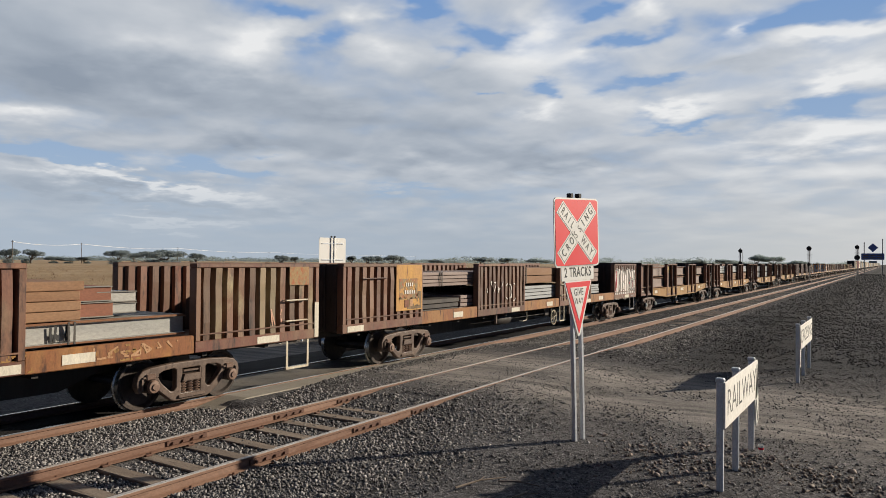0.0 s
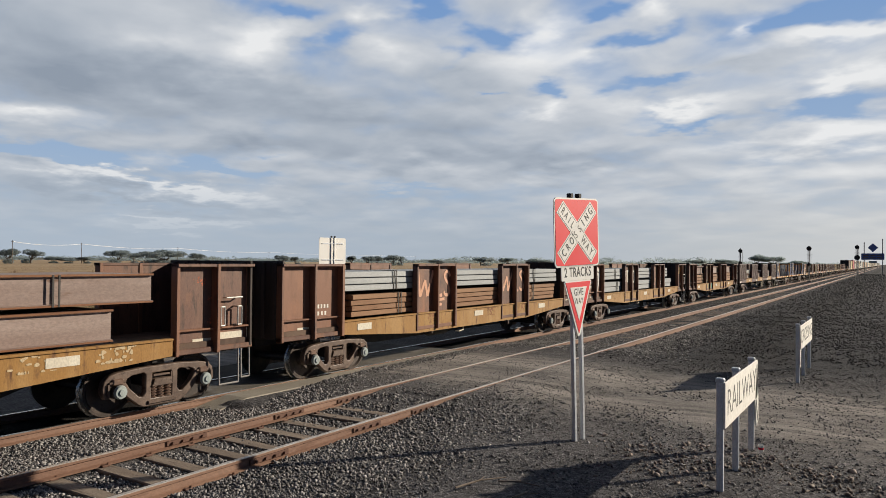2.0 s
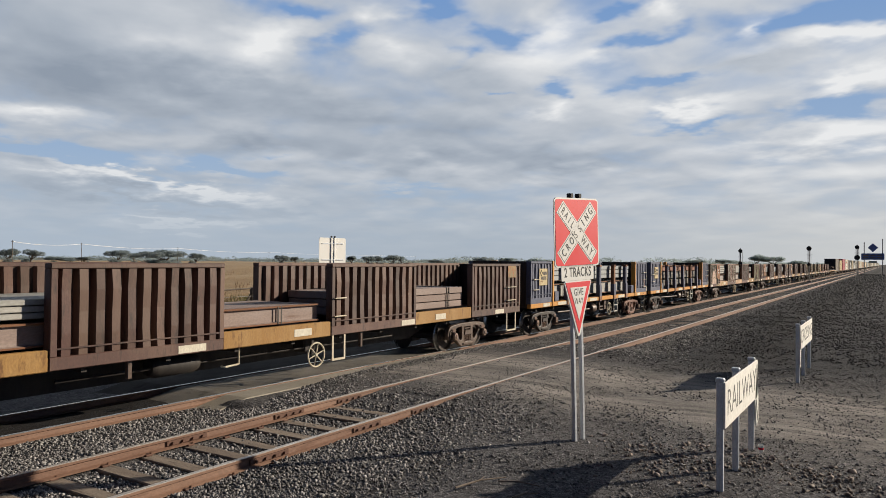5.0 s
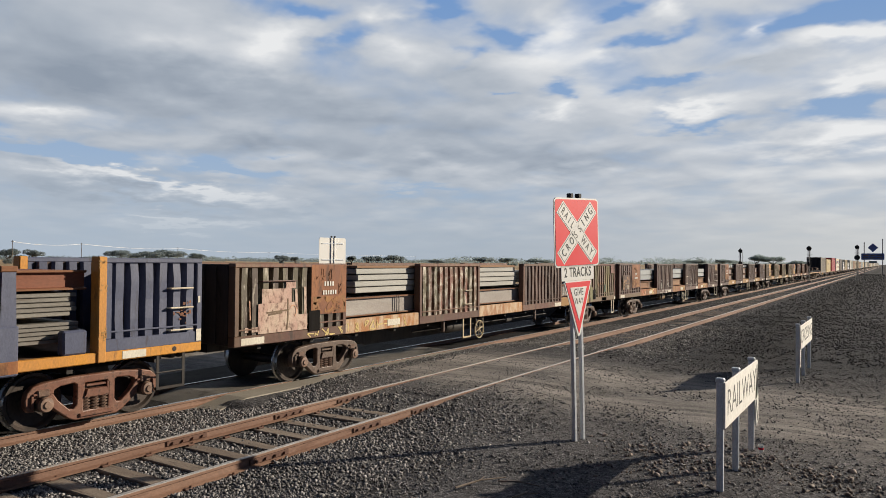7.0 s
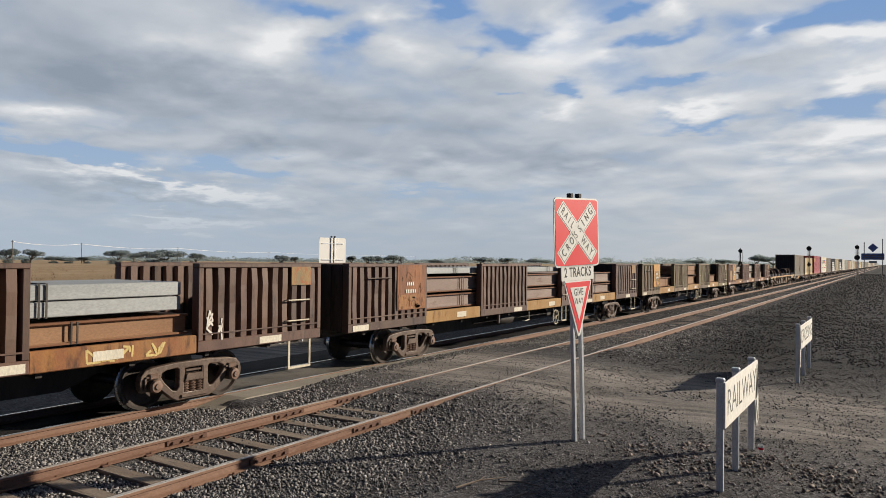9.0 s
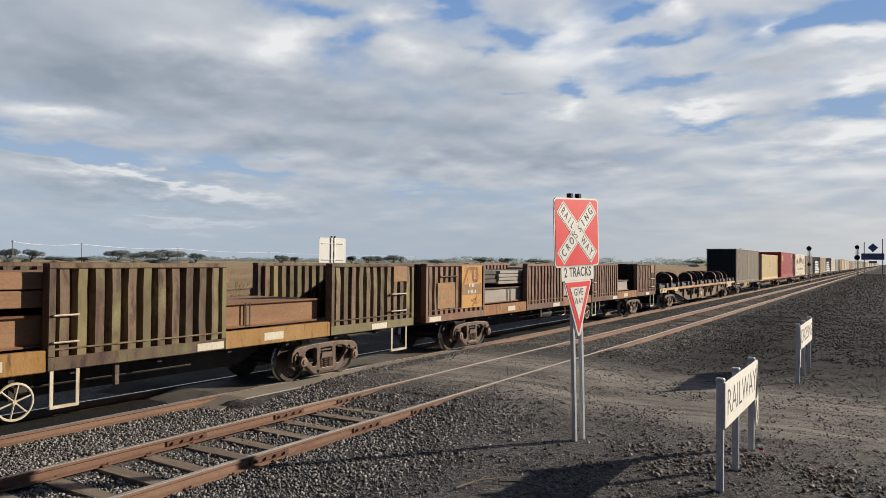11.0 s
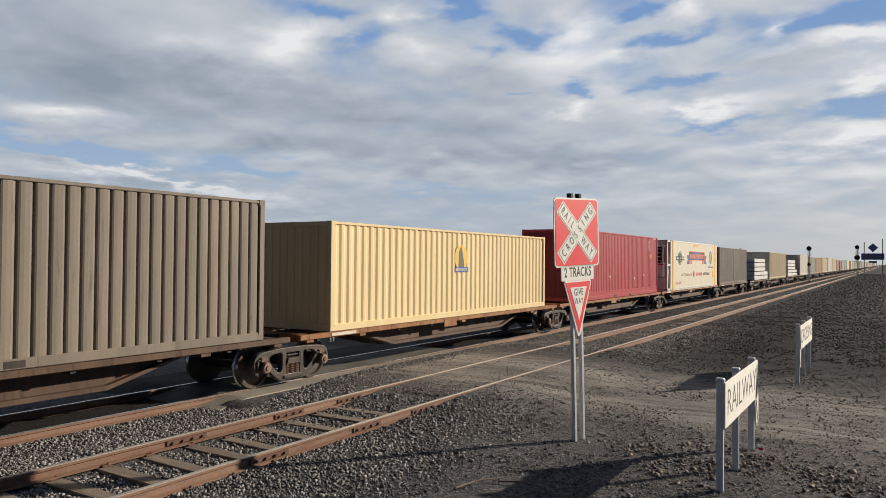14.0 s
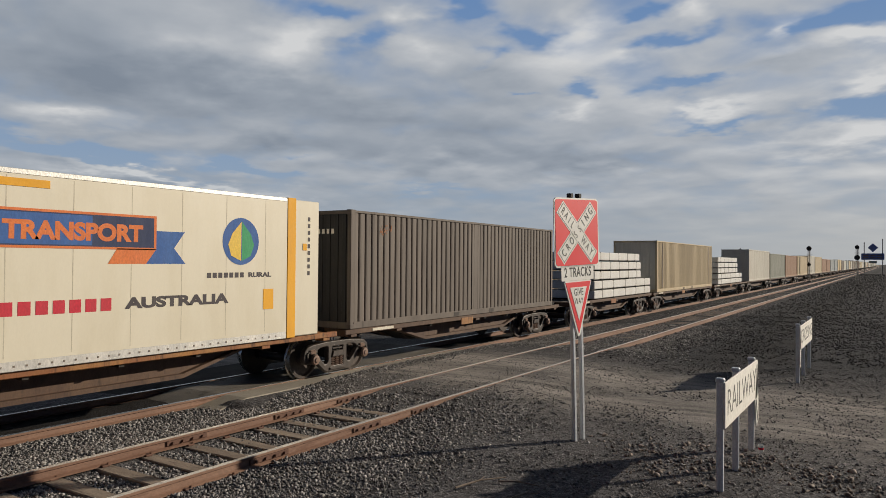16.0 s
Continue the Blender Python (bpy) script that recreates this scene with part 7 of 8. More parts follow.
    add_label(ro, 19.665, 1.19, 0.115, 1.37, 1.301, "moss_paint", name="paint_patch")
    add_label(ro, 19.665, 1.0, 3.3, 0.18, 1.296, "girder_olive", name="paint_patch")
    add_label(ro, 19.80, 1.02, 0.22, 0.62, 1.302, "moss_paint", "green painted lower corner plate", "corner_plate")
    add_label(ro, 22.42, 2.22, 0.42, 0.40, 1.30, "small_maroon", "maroon mottled square plate", "small_plate")
    add_label(ro, 20.06, 1.10, 0.36, 0.42, 1.297, "recess_shade", "flat black plate for a shaded handbrake recess", "brake_box")
    f = Form()
    f.path([(1.306, 20.2, 1.34), (1.34, 20.2, 1.34), (1.34, 20.2, 1.12), (1.306, 20.2, 1.12)], 0.013, 6)
    f.path([(1.306, 20.3, 1.34), (1.34, 20.3, 1.34), (1.34, 20.3, 1.12), (1.306, 20.3, 1.12)], 0.013, 6)
    part("brake_lever", f, "post_grey", ro, "bare steel brake levers")
    f = Form()
    f.path([(1.2, 23.02, 2.05), (1.2, 23.17, 2.03), (1.2, 23.15, 1.52), (1.2, 23.02, 1.5)], 0.014, 6)
    part("grab_rail", f, "grab_white", ro, "white end grab rail")
    add_label(ro, 22.86, 1.0, 0.17, 0.13, 1.304)
    spray(ro, 19.66, 23.05, strokes_of(20.6, 1.62, 0.95, 0.2, 57, 5), "rust_pale", 0.016)
    add_label(ro, 21.56, 1.38, 0.13, 0.34, 1.30, "teal_faded", name="paint_patch")
    slab_stack(s, 4.0, 13.0, 1.90, 2.53, 4, "steel_grey", straps=False)
    slab_stack(s, 4.1, 12.95, 2.528, 2.60, 1, "steel_rust", straps=False, label="rusty steel plate lying on a stack of slabs")
    beam_stack(s, 3.5, 19.6, 1.34, 1.80, "steel_ash")
    slab_stack(s, 13.4, 19.3, 1.98, 2.38, 3, "steel_grey")
    add_tag(ro, 3.5, 1.02, 2.6, 0.2, 1.2757, 31, "chalk_yellow", 9, 0.014)
    s = 188.15
    w10 = ribbed_wagon(s, "rib_dark", "rust_sill", plate=("rust_plate", 2.0, 3.3, 1.45, 2.62), seed=9, tank="tank_ochre")
    add_label(w10, 0.55, 1.38, 0.98, 0.72, 1.30, "rib_dark", "dark patch plate with flaked cream paint", "paint_patch")
    add_scuffs(w10, 0.56, 1.52, 1.39, 2.09, 1.307, 60, 78, "rust_pale", 0.07)
    add_scuffs(w10, 0.56, 1.52, 1.39, 2.09, 1.3085, 40, 79, "girder_olive", 0.08)
    add_label(w10, 1.22, 1.42, 0.12, 0.18, 1.311, name="placard")
    add_label(w10, 0.02, 1.0, 3.38, 0.16, 1.2955, "girder_olive", name="paint_patch")
    slab_stack(s, 3.4, 19.5, 1.78, 2.32, 2, "steel_pale")
    beam_stack(s, 3.4, 19.6, 1.34, 1.70, "steel_rust")
    for seed, (ya, yb), y, w in ((71, (6.55, 9.95), 7.22, 0.3), (72, (6.55, 9.95), 8.72, 0.3), (73, (13.1, 16.58), 14.5, 0.3), (74, (13.1, 16.58), 15.85, 0.35), (75, (19.66, 23.05), 19.85, 0.4)):
        spray(w10, ya, yb, strokes_of(y, 1.22, w, 0.5, seed, 2) + strokes_of(y, 1.3, w, 0.3, seed + 9, 1), "chalk", 0.02)
    add_tag(w10, 3.6, 1.04, 0.9, 0.2, 1.2757, 43, "chalk_pink", 3, 0.012)
    painted(w10, capitals("MK", 5.3, 1.03, 0.75, 0.25, 76), 0.024, 1.2757, "chalk_yellow", "sprayed yellow letters")
    add_tag(w10, 11.6, 1.04, 1.3, 0.2, 1.2757, 43, "chalk_yellow", 5, 0.014)
    add_tag(w10, 17.5, 1.04, 1.6, 0.2, 1.2757, 44, "chalk_yellow", 6, 0.016)
    add_scuffs(w10, 3.5, 6.5, 1.0, 1.29, 1.2755, 22, 77, "band_orange", 0.12)
    add_tag(w10, 7.2, 1.0, 1.7, 0.16, 1.297, 46, "chalk", 7, 0.01)
    s = 212.17
    w11 = ribbed_wagon(s, "rib_dark", "gold_sill", plate=("rust_plate", 2.0, 3.35, 1.42, 2.62), seed=10)
    beam_stack(s, 3.4, 19.6, 1.82, 2.26, "steel_pink")
    beam_stack(s, 3.4, 19.6, 1.34, 1.74, "steel_pink")
    slab_stack(s, 3.6, 14.0, 2.34, 2.54, 1, "steel_pale")
    s = 236.1
    w12 = ribbed_wagon(s, "rib_olive", "gold_sill", plate=("gold_plate", 2.15, 3.35, 1.4, 2.62), seed=11)
    slab_stack(s, 9.5, 16.9, 1.95, 2.52, 2, "steel_rust")
    beam_stack(s, 3.5, 19.5, 1.34, 1.84, "steel_rust")
    s = 259.74
    an = ribbed_wagon(s, "rib_brown", "rust_sill", plate=("gold_plate", 1.95, 3.2, 1.30, 2.60), seed=12, faded=True)
    add_label(an, 0.6, 1.35, 0.95, 0.75, 1.30, "patch_mottled", "faded mottled paint patch", "paint_patch")
    f = stroke(Form(), [(2.08, 2.08), (2.32, 2.5), (2.58, 2.5), (2.66, 2.12), (2.9, 2.12), (2.9, 2.52)], 0.045, 1.308)
    part("plate_mark", f, "rust_plate", an, "faded painted device")
    slab_stack(s, 3.5, 4.7, 2.0, 2.42, 3, "strap", straps=False, label="dark oily steel plates in an open wagon")
    slab_stack(s, 4.75, 9.5, 1.95, 2.42, 4, "steel_ash")
    beam_stack(s, 3.4, 18.9, 1.34, 1.84, "steel_ash")
    slab_stack(s, 9.6, 17.0, 1.98, 2.50, 4, "steel_ash")
    add_scuffs(an, 3.5, 6.5, 1.0, 1.28, 1.2757, 20, 81, "gold_sill", 0.14)
    add_scuffs(an, 2.0, 3.15, 1.35, 2.55, 1.307, 26, 82, "rust_plate", 0.10)
    # flat wagon with wheelsets
    s = 283.72
    wheel_flat(s)
    for y, x in ((3.3, -0.66), (4.05, 0.66), (8.45, -0.66), (9.2, 0.66), (16.1, -0.66), (16.85, 0.66), (18.7, -0.66), (19.5, 0.66)):
        spare_wheelset(s, y, x)
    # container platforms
    dark = container(307.85, 12.19, 2.90, 2.44, "box_grey", 0.2535, 0.065, groove=6.13, end="box_end_shade", label="dusty brown-grey corrugated shipping container on a wagon")
    add_scuffs(dark, 0.9, 1.9, 2.2, 2.62, 1.1985, 9, 91, "rust_pale", 0.09)
    add_scuffs(dark, 0.95, 1.5, 2.25, 2.55, 1.199, 4, 92, "chalk_pink", 0.05)
    yel = container(322.12, 12.19, 2.59, 2.44, "box_yellow", 0.2835, 0.028, pockets=False, label="pale yellow corrugated shipping container on a wagon")
    f = Form()
    f.lathe([(0.0, 1.1975), (0.38, 1.1975), (0.38, 1.200), (0.0, 1.200)], (0, 6.0, 1.77), "x", 28)
    part("logo", f, "logo_yellow", yel, "yellow disc with blue tower device")
    f = Form()
    f.prism([(5.84, 1.4), (5.87, 1.95), (6.0, 2.12), (6.1, 1.9), (6.16, 1.65), (6.2, 1.4)], "x", 1.200, 1.202)
    part("logo", f, "tower_grey", yel)
    part("logo", Form().box(1.200, 1.204, 5.63, 6.44, 1.34, 1.48), "logo_blue", yel)
    add_bars(yel, 5.68, 1.37, 0.7, 0.08, 12, 1.204, "chalk", 0.4)
    red = container(337.43, 12.19, 3.05, 2.5, "box_red", 0.2153, 0.014, groove=99.0, foot=0.33, end="box_red_shade", label="dark red flat-panelled tall shipping container on a wagon")
    f = Form()
    f.lathe([(0.0, 1.2275), (0.38, 1.2275), (0.38, 1.230), (0.0, 1.230)], (0, 1.15, 2.30), "x", 30)
    part("logo", f, "logo_yellow", red, "yellow disc with dark strokes")
    f = Form()
    for i in range(3):
        f.prism([(1.15, 2.1 + 0.14 * i), (1.15, 2.16 + 0.14 * i), (1.4, 2.28 + 0.14 * i), (1.4, 2.22 + 0.14 * i)], "x", 1.230, 1.232)
    part("logo", f, "box_dark", red)
    for i, w in enumerate((0.4, 0.95, 0.62)):
        add_bars(red, 1.78, 2.42 - 0.2 * i, w, 0.12, (8, 20, 14)[i], 1.2275, "logo_pale", 0.45)
    for y, z in ((4.2, 0.95), (8.0, 0.8), (9.6, 0.95)):
        add_label(red, y, z, 0.13, 0.10, 1.2275)
    add_label(red, 10.9, 1.9, 0.16, 0.2, 1.2275, "logo_yellow")
    add_bars(red, 10.55, 2.3, 0.12, 0.55, 1, 1.2275, "chalk")
    for y0 in (0.3, 11.4):
        f = Form()
        for i in range(4):
            f.prism([(y0 + i * 0.13, 2.94), (y0 + i * 0.13 + 0.06, 2.94), (y0 + i * 0.13 + 0.1, 3.0), (y0 + i * 0.13 + 0.04, 3.0)], "x", 1.25, 1.254)
        part("hazard_stripe", f, "chalk", red)
    reefer(351.72)
    # bars of white lettering on the dark end
    grey = container(367.04, 12.19, 2.90, 2.44, "box_dark", 0.2535, 0.065, groove=6.13, end="box_end_shade", label="dark grey-brown corrugated shipping container on a wagon")
    f = Form()
    for k in range(9):
        f.box(-0.6 + k * 0.15, -0.52 + k * 0.15, 0.0, 0.004, 2.32, 2.44)
    part("marking", f, "chalk", grey)
    f = Form()
    for k in range(4):
        f.box(-0.6 + k * 0.12, -0.53 + k * 0.12, 0.0, 0.004, 2.0, 2.1)
    part("marking", f, "chalk", grey)
    add_scuffs(grey, 0.75, 1.7, 2.3, 2.65, 1.1985, 9, 93, "rust_plate", 0.08)
    well_wagon(307.2, 321.0, "brown_sill", 2.12, None, seed=1)
    well_wagon(321.0, 335.7, "rust_sill", 0.05, None, seed=2)
    well_wagon(335.7, 350.65, "rust_sill", 0.0, None, seed=3)
    well_wagon(350.65, 366.75, "rust_sill", 0.0, None, seed=4)
    well_wagon(366.75, 380.1, "brown_sill", 0.0, 11.25, seed=5)
    # timber packs and more boxes, on into the distance
    well_wagon(381.2, 393.0, "brown_sill", 1.9, 9.9)
    timber_packs(383.9, 8.7)
    tan = container(393.75, 14.5, 2.90, 2.5, "box_tan", 0.26, 0.03, end="box_white", label="tan corrugated long shipping container on a wagon")
    for y in (1.1, 13.2):
        add_label(tan, y, 0.2, 0.14, 2.6, 1.253, "box_grey", name="post_cover")
    well_wagon(393.1, 408.7, "brown_sill", 1.2, 14.3)
    well_wagon(409.3, 424.3, "brown_sill", 1.9, 13.0)
    timber_packs(410.8, 10.2)
    far = [(424.8, 13.4, 2.95, "box_white"), (438.8, 13.0, 2.75, "box_green"), (452.3, 13.0, 2.7, "box_rust"), (466.0, 14.5, 2.75, "box_tan"), (481.5, 12.4, 2.95, "box_white"), (494.6, 14.5, 2.9, "box_tan"), (509.7, 12.2, 2.6, "box_rust"), (522.6, 9.5, 2.6, "box_rust"), (533.0, 12.2, 2.6, "box_blue"), (546.5, 12.2, 2.6, "box_blue"), (560.0, 14.5, 2.75, "box_yellow"), (575.6, 12.2, 2.6, "box_dark"), (589.0, 12.2, 2.6, "box_white"), (603.0, 12.2, 2.7, "box_blue"), (617, 12.2, 2.6, "box_tan"), (631, 12.2, 2.6, "box_white"), (645, 14.5, 2.9, "box_grey")]
    s = 661.0
    rng = random.Random(9)
    while s < 1180:
        L = rng.choice((12.19, 12.19, 14.5))
        far.append((s, L, rng.choice((2.59, 2.75, 2.9)), rng.choice(("box_white", "box_tan", "box_grey", "box_rust", "box_blue", "box_green"))))
        s += L + rng.choice((1.2, 1.8))
    words = {"box_white": "off-white", "box_green": "grey-green", "box_rust": "rust-brown", "box_tan": "tan", "box_blue": "pale blue-grey", "box_yellow": "pale yellow", "box_dark": "dark grey", "box_grey": "brown-grey"}
    for s, L, H, m in far:
        box_simple(s, L, H, m, words[m])
        well_wagon(s - 0.5, s + L + 0.5, "brown_sill", 1.6, L - 0.6, plate=False, detail=False)


def box_simple(s, L, H, mat, word):
    """Container far down the line: frame, corrugated walls, ends and roof."""
    e = ride(tagged(new("shipping_container"), "%s corrugated shipping container on a wagon" % word, "container", "containers on the train"), s, 0, 1.06)
    h = 1.22
    f = Form()
    for side in (-1, 1):
        x0, x1 = sorted((side * (h - 0.1), side * h))
        for ya in (0, L - 0.14):
            f.box(x0, x1, ya, ya + 0.14, 0, H)
        f.box(x0, x1, 0.14, L - 0.14, 0, 0.16)
        f.box(x0, x1, 0.14, L - 0.14, H - 0.08, H)
    part("frame", f, mat, e)
    for side in (-1, 1):
        part("side_wall", corrugated_side(L, side * h, 0, H, 0.6, 0.04), mat, e)
    for ya in (0.03, L - 0.06):
        part("end_wall", Form().box(-h + 0.1, h - 0.1, ya, ya + 0.03, 0, H), mat, e)
    r = Form()
    r.box(-h + 0.02, h - 0.02, 0.02, L - 0.02, H - 0.03, H - 0.01)
    part("roof", r, mat, e)


def timber_packs(s, L):
    """White-wrapped timber packs in tiers."""
    tiers = [(0.0, L), (0.0, L), (0.0, L * 0.80), (0.0, L * 0.80), (0.0, L * 0.77)]
    for i, (a, b) in enumerate(tiers):
        for k, x in enumerate((-0.62, 0.62)):
            f = Form()
            f.box(-0.58, 0.58, 0, b - a, 0.04, 0.40, 0.03)
            ob = thing("timber_pack", "white plastic-wrapped pack of sawn timber on a wagon", "timber pack", form=f, mat="lumber_wrap", group="wrapped timber packs")
            for y in (0.12, 0.3, 0.5, 0.7, 0.88):
                part("strap", Form().box(-0.585, 0.585, (b - a) * y, (b - a) * y + 0.035, 0.0, 0.403), "strap", ob, "dark binding strap and bearer")
            ride(ob, s + a, x, 1.05 + i * 0.43)


def reefer(s):
    """Insulated container with a refrigeration unit in an open end frame."""
    L, H, W = 14.15, 3.02, 2.5
    h = W / 2
    e = ride(tagged(new("refrigerated_container"), "cream insulated refrigerated container with yellow posts and an end cooling unit", "container", "containers on the train"), s, 0, 1.04)
    body = Form()
    body.box(-h, h, 0.72, L, 0.02, H - 0.02, 0.02)
    part("body", body, "box_cream", e)
    for i in range(11):
        y = 2.2 + i * 1.03
        part("panel_seam", Form().box(h, h + 0.0012, y, y + 0.014, 0.2, H - 0.1), "seam_cream", e)
    for y, w in ((1.13, 0.31), (13.14, 0.26)):
        part("yellow_post", Form().box(-h - 0.012, h + 0.012, y, y + w, 0.0, H + 0.012, 0.01), "yellow_band", e, "yellow lifting post")
    for side in (-1, 1):
        x0, x1 = sorted((side * (h - 0.05), side * (h + 0.008)))
        part("edge_rail", Form().box(x0, x1, 1.45, 13.13, 0.0, 0.15, 0.008), "alu", e, "riveted aluminium edge rail")
        part("edge_rail", Form().box(x0, x1, 1.45, 13.13, H - 0.08, H + 0.004, 0.008), "alu", e)
    rv = Form()
    for i in range(60):
        y = 1.6 + i * 0.19
        rv.box(h + 0.008, h + 0.014, y, y + 0.03, 0.06, 0.09)
    tagged(part("rivets", rv, "box_grey", e), kind="stuff")
    fr = Form()
    for x in (-h + 0.06, h - 0.06):
        fr.box(x - 0.06, x + 0.06, 0, 0.12, 0, H, 0.012)
        fr.tube((x, 0.06, H - 0.15), (x, 0.55, 1.55), 0.035, 8)
        fr.tube((x, 0.06, 0.2), (x, 0.55, 1.55), 0.035, 8)
        fr.box(x - 0.05, x + 0.05, 0.1, 0.73, H - 0.12, H - 0.02, 0.01)
        fr.box(x - 0.05, x + 0.05, 0.1, 0.73, 0.02, 0.16, 0.01)
        fr.box(x - 0.05, x + 0.05, 0.05, 0.73, 1.48, 1.62, 0.01)
    fr.box(-h, h, 0.0, 0.1, H - 0.1, H, 0.01)
    fr.box(-h, h, 0.0, 0.1, 0.0, 0.14, 0.01)
    part("end_frame", fr, "alu", e, "open white braced end frame")
    u = Form()
    u.box(-0.95, 0.95, 0.30, 0.73, 0.85, 2.75, 0.06)
    unit = part("cooling_unit", u, "reefer_unit", e, "pale grey refrigeration unit")
    part("lower_cover", Form().box(-1.12, 1.12, 0.14, 0.73, 0.16, 0.74, 0.05), "reefer_unit", unit)
    part("grille", Form().box(-0.05, 0.85, 0.26, 0.31, 1.68, 2.62, 0.02), "black_grille", unit, "black radiator grille")
    part("window", Form().box(-0.80, -0.25, 0.27, 0.31, 2.2, 2.6, 0.02), "black_grille", unit)
    part("grille", Form().box(0.949, 0.975, 0.36, 0.70, 1.7, 2.6, 0.01), "black_grille", unit)
    for i in range(4):
        part("grille_bar", Form().box(-0.02, 0.82, 0.235, 0.265, 1.78 + i * 0.23, 1.82 + i * 0.23, 0.008), "reefer_unit", unit)
    rd = Form()
    rd.box(-0.2, -0.14, 0.27, 0.31, 1.6, 2.7, 0.01)
    part("trim_strip", rd, "logo_red", unit, "red trim strip")
    part("trim_strip", Form().box(-0.95, 0.95, 0.28, 0.31, 1.55, 1.6, 0.01), "logo_red", unit)
    part("badge", Form().box(-0.66, -0.38, 0.275, 0.31, 1.85, 2.1), "logo_dark", unit)
    # painted devices in plain shapes
    x = h + 0.002

    def flat(poly, mat, d=0.0, lab=""):
        return part("logo", Form().prism(poly, "x", x + 0.3 * d, x + 0.3 * d + 0.001), mat, e, lab)

    def disc(y, z, r, mat, d=0.0, lab=""):
        f = Form()
        f.lathe([(0.0, x + 0.3 * d), (r, x + 0.3 * d), (r, x + 0.3 * d + 0.001), (0.0, x + 0.3 * d + 0.001)], (0, y, z), "x", 36)
        return part("logo", f, mat, e, lab)
    flat([(4.70, 1.60), (5.9, 1.60), (5.6, 2.18), (4.72, 2.18), (4.95, 1.88)], "logo_blue", lab="blue ribbon tail")
    flat([(9.3, 1.60), (10.52, 1.60), (10.27, 1.88), (10.5, 2.18), (9.6, 2.18)], "logo_blue", lab="blue ribbon tail")
    flat([(5.5, 1.60), (6.25, 1.60), (6.05, 1.86), (5.33, 1.86)], "logo_orange", 0.004)
    flat([(8.98, 1.60), (9.7, 1.60), (9.9, 1.86), (9.15, 1.86)], "logo_orange", 0.004)
    flat([(5.33, 1.84), (9.9, 1.84), (9.9, 2.44), (5.33, 2.44)], "logo_orange", 0.004, "orange banner border")
    flat([(5.38, 1.88), (9.85, 1.88), (9.85, 2.40), (5.38, 2.40)], "logo_navy", 0.008, "navy banner")
    flat([(6.5, 1.9), (8.7, 1.9), (8.7, 2.38), (6.5, 2.38)], "logo_blue", 0.010)

    def words(y0, y1, z, hh, n, mat, d=0.0, lab="", gaps=()):
        f = Form()
        st = (y1 - y0) / n
        for i in range(n):
            if i not in gaps:
                f.box(x + 0.3 * d, x + 0.3 * d + 0.001, y0 + (i + 0.12) * st, y0 + (i + 0.84) * st, z, z + hh)
        return part("company_lettering", f, mat, e, lab)
    words(5.6, 7.1, 1.98, 0.27, 7, "logo_orange", 0.014, "orange lettering on the banner")

    def fitted(text, y0, y1, z0, z1, mat, lab, d=0.0):
        me = lettering(text, 1.0, mat, "lettering", 0.05 if text.isupper() else 0.008)
        xs, zs = [v.co.x for v in me.vertices], [v.co.y for v in me.vertices]
        k = Matrix.Diagonal(((y1 - y0) / (max(xs) - min(xs)), (z1 - z0) / (max(zs) - min(zs)), 1, 1))
        me.transform(k @ Matrix.Translation((-min(xs), -min(zs), 0)))
        part("lettering", me, None, e, lab, at=Matrix.Translation((x + 0.3 * d, y0, z0)) @ FACE_X)
    fitted("TRANSPORT", 7.3, 9.63, 1.97, 2.27, "logo_orange", "orange lettering on the navy banner", 0.016)
    fitted("All Divisions of", 3.34, 6.12, 0.84, 1.03, "logo_dark", "dark lettering")
    words(7.25, 9.1, 0.82, 0.21, 7, "logo_red")
    fitted("AUSTRALIA", 9.3, 11.55, 0.83, 1.03, "logo_dark", "dark lettering")
    words(11.0, 11.95, 1.33, 0.10, 7, "logo_dark")
    fitted("RURAL", 12.05, 12.68, 1.33, 1.43, "logo_dark", "small dark lettering")
    disc(6.66, 0.94, 0.22, "logo_red", lab="red roundel")
    disc(11.85, 2.05, 0.47, "logo_blue", lab="round blue badge with a leaf")
    flat([(11.85, 1.66), (11.6, 1.76), (11.52, 1.98), (11.62, 2.2), (11.85, 2.44)], "logo_yellow", 0.008)
    flat([(11.87, 1.66), (12.1, 1.76), (12.19, 1.98), (12.1, 2.2), (11.87, 2.44)], "logo_green", 0.008)
    f = Form()
    for r in (0.42, 0.3, 0.16):
        f.ring((x, 2.95, 1.97), "x", r, 0.014, 24, 4)
    for i in range(6):
        a = i * math.pi / 6
        f.tube((x, 2.95 - 0.42 * math.cos(a), 1.97 - 0.42 * math.sin(a)), (x, 2.95 + 0.42 * math.cos(a), 1.97 + 0.42 * math.sin(a)), 0.012, 4)
    part("logo", f, "logo_green", e, "green globe device")
    flat([(1.89, 1.84), (2.02, 1.96), (1.89, 2.08), (4.08, 2.08), (3.95, 1.96), (4.08, 1.84)], "logo_navy", 0.016, "navy ribbon")
    words(2.15, 3.85, 1.9, 0.12, 20, "chalk", 0.020, "", (7, 13))
    lt = lettering("46'6\" x 9'10\"", 0.24, "logo_red", "lettering")
    part("lettering", lt, None, e, "red size lettering", at=Matrix.Translation((x, 2.65, 0.42)) @ FACE_X)
    for i in range(9):
        part("marking", Form().box(x, x + 0.003, 13.78, 13.85, 1.35 + i * 0.15, 1.44 + i * 0.15), "logo_dark", e)
    add_label(e, 13.62, 1.9, 0.13, 0.15, x, "yellow_band", name="placard")
    add_label(e, 12.46, 0.66, 0.28, 0.42, x, "yellow_band", name="placard")
    add_label(e, 6.5, 2.76, 1.5, 0.12, x, "yellow_band", name="placard")


build_train()


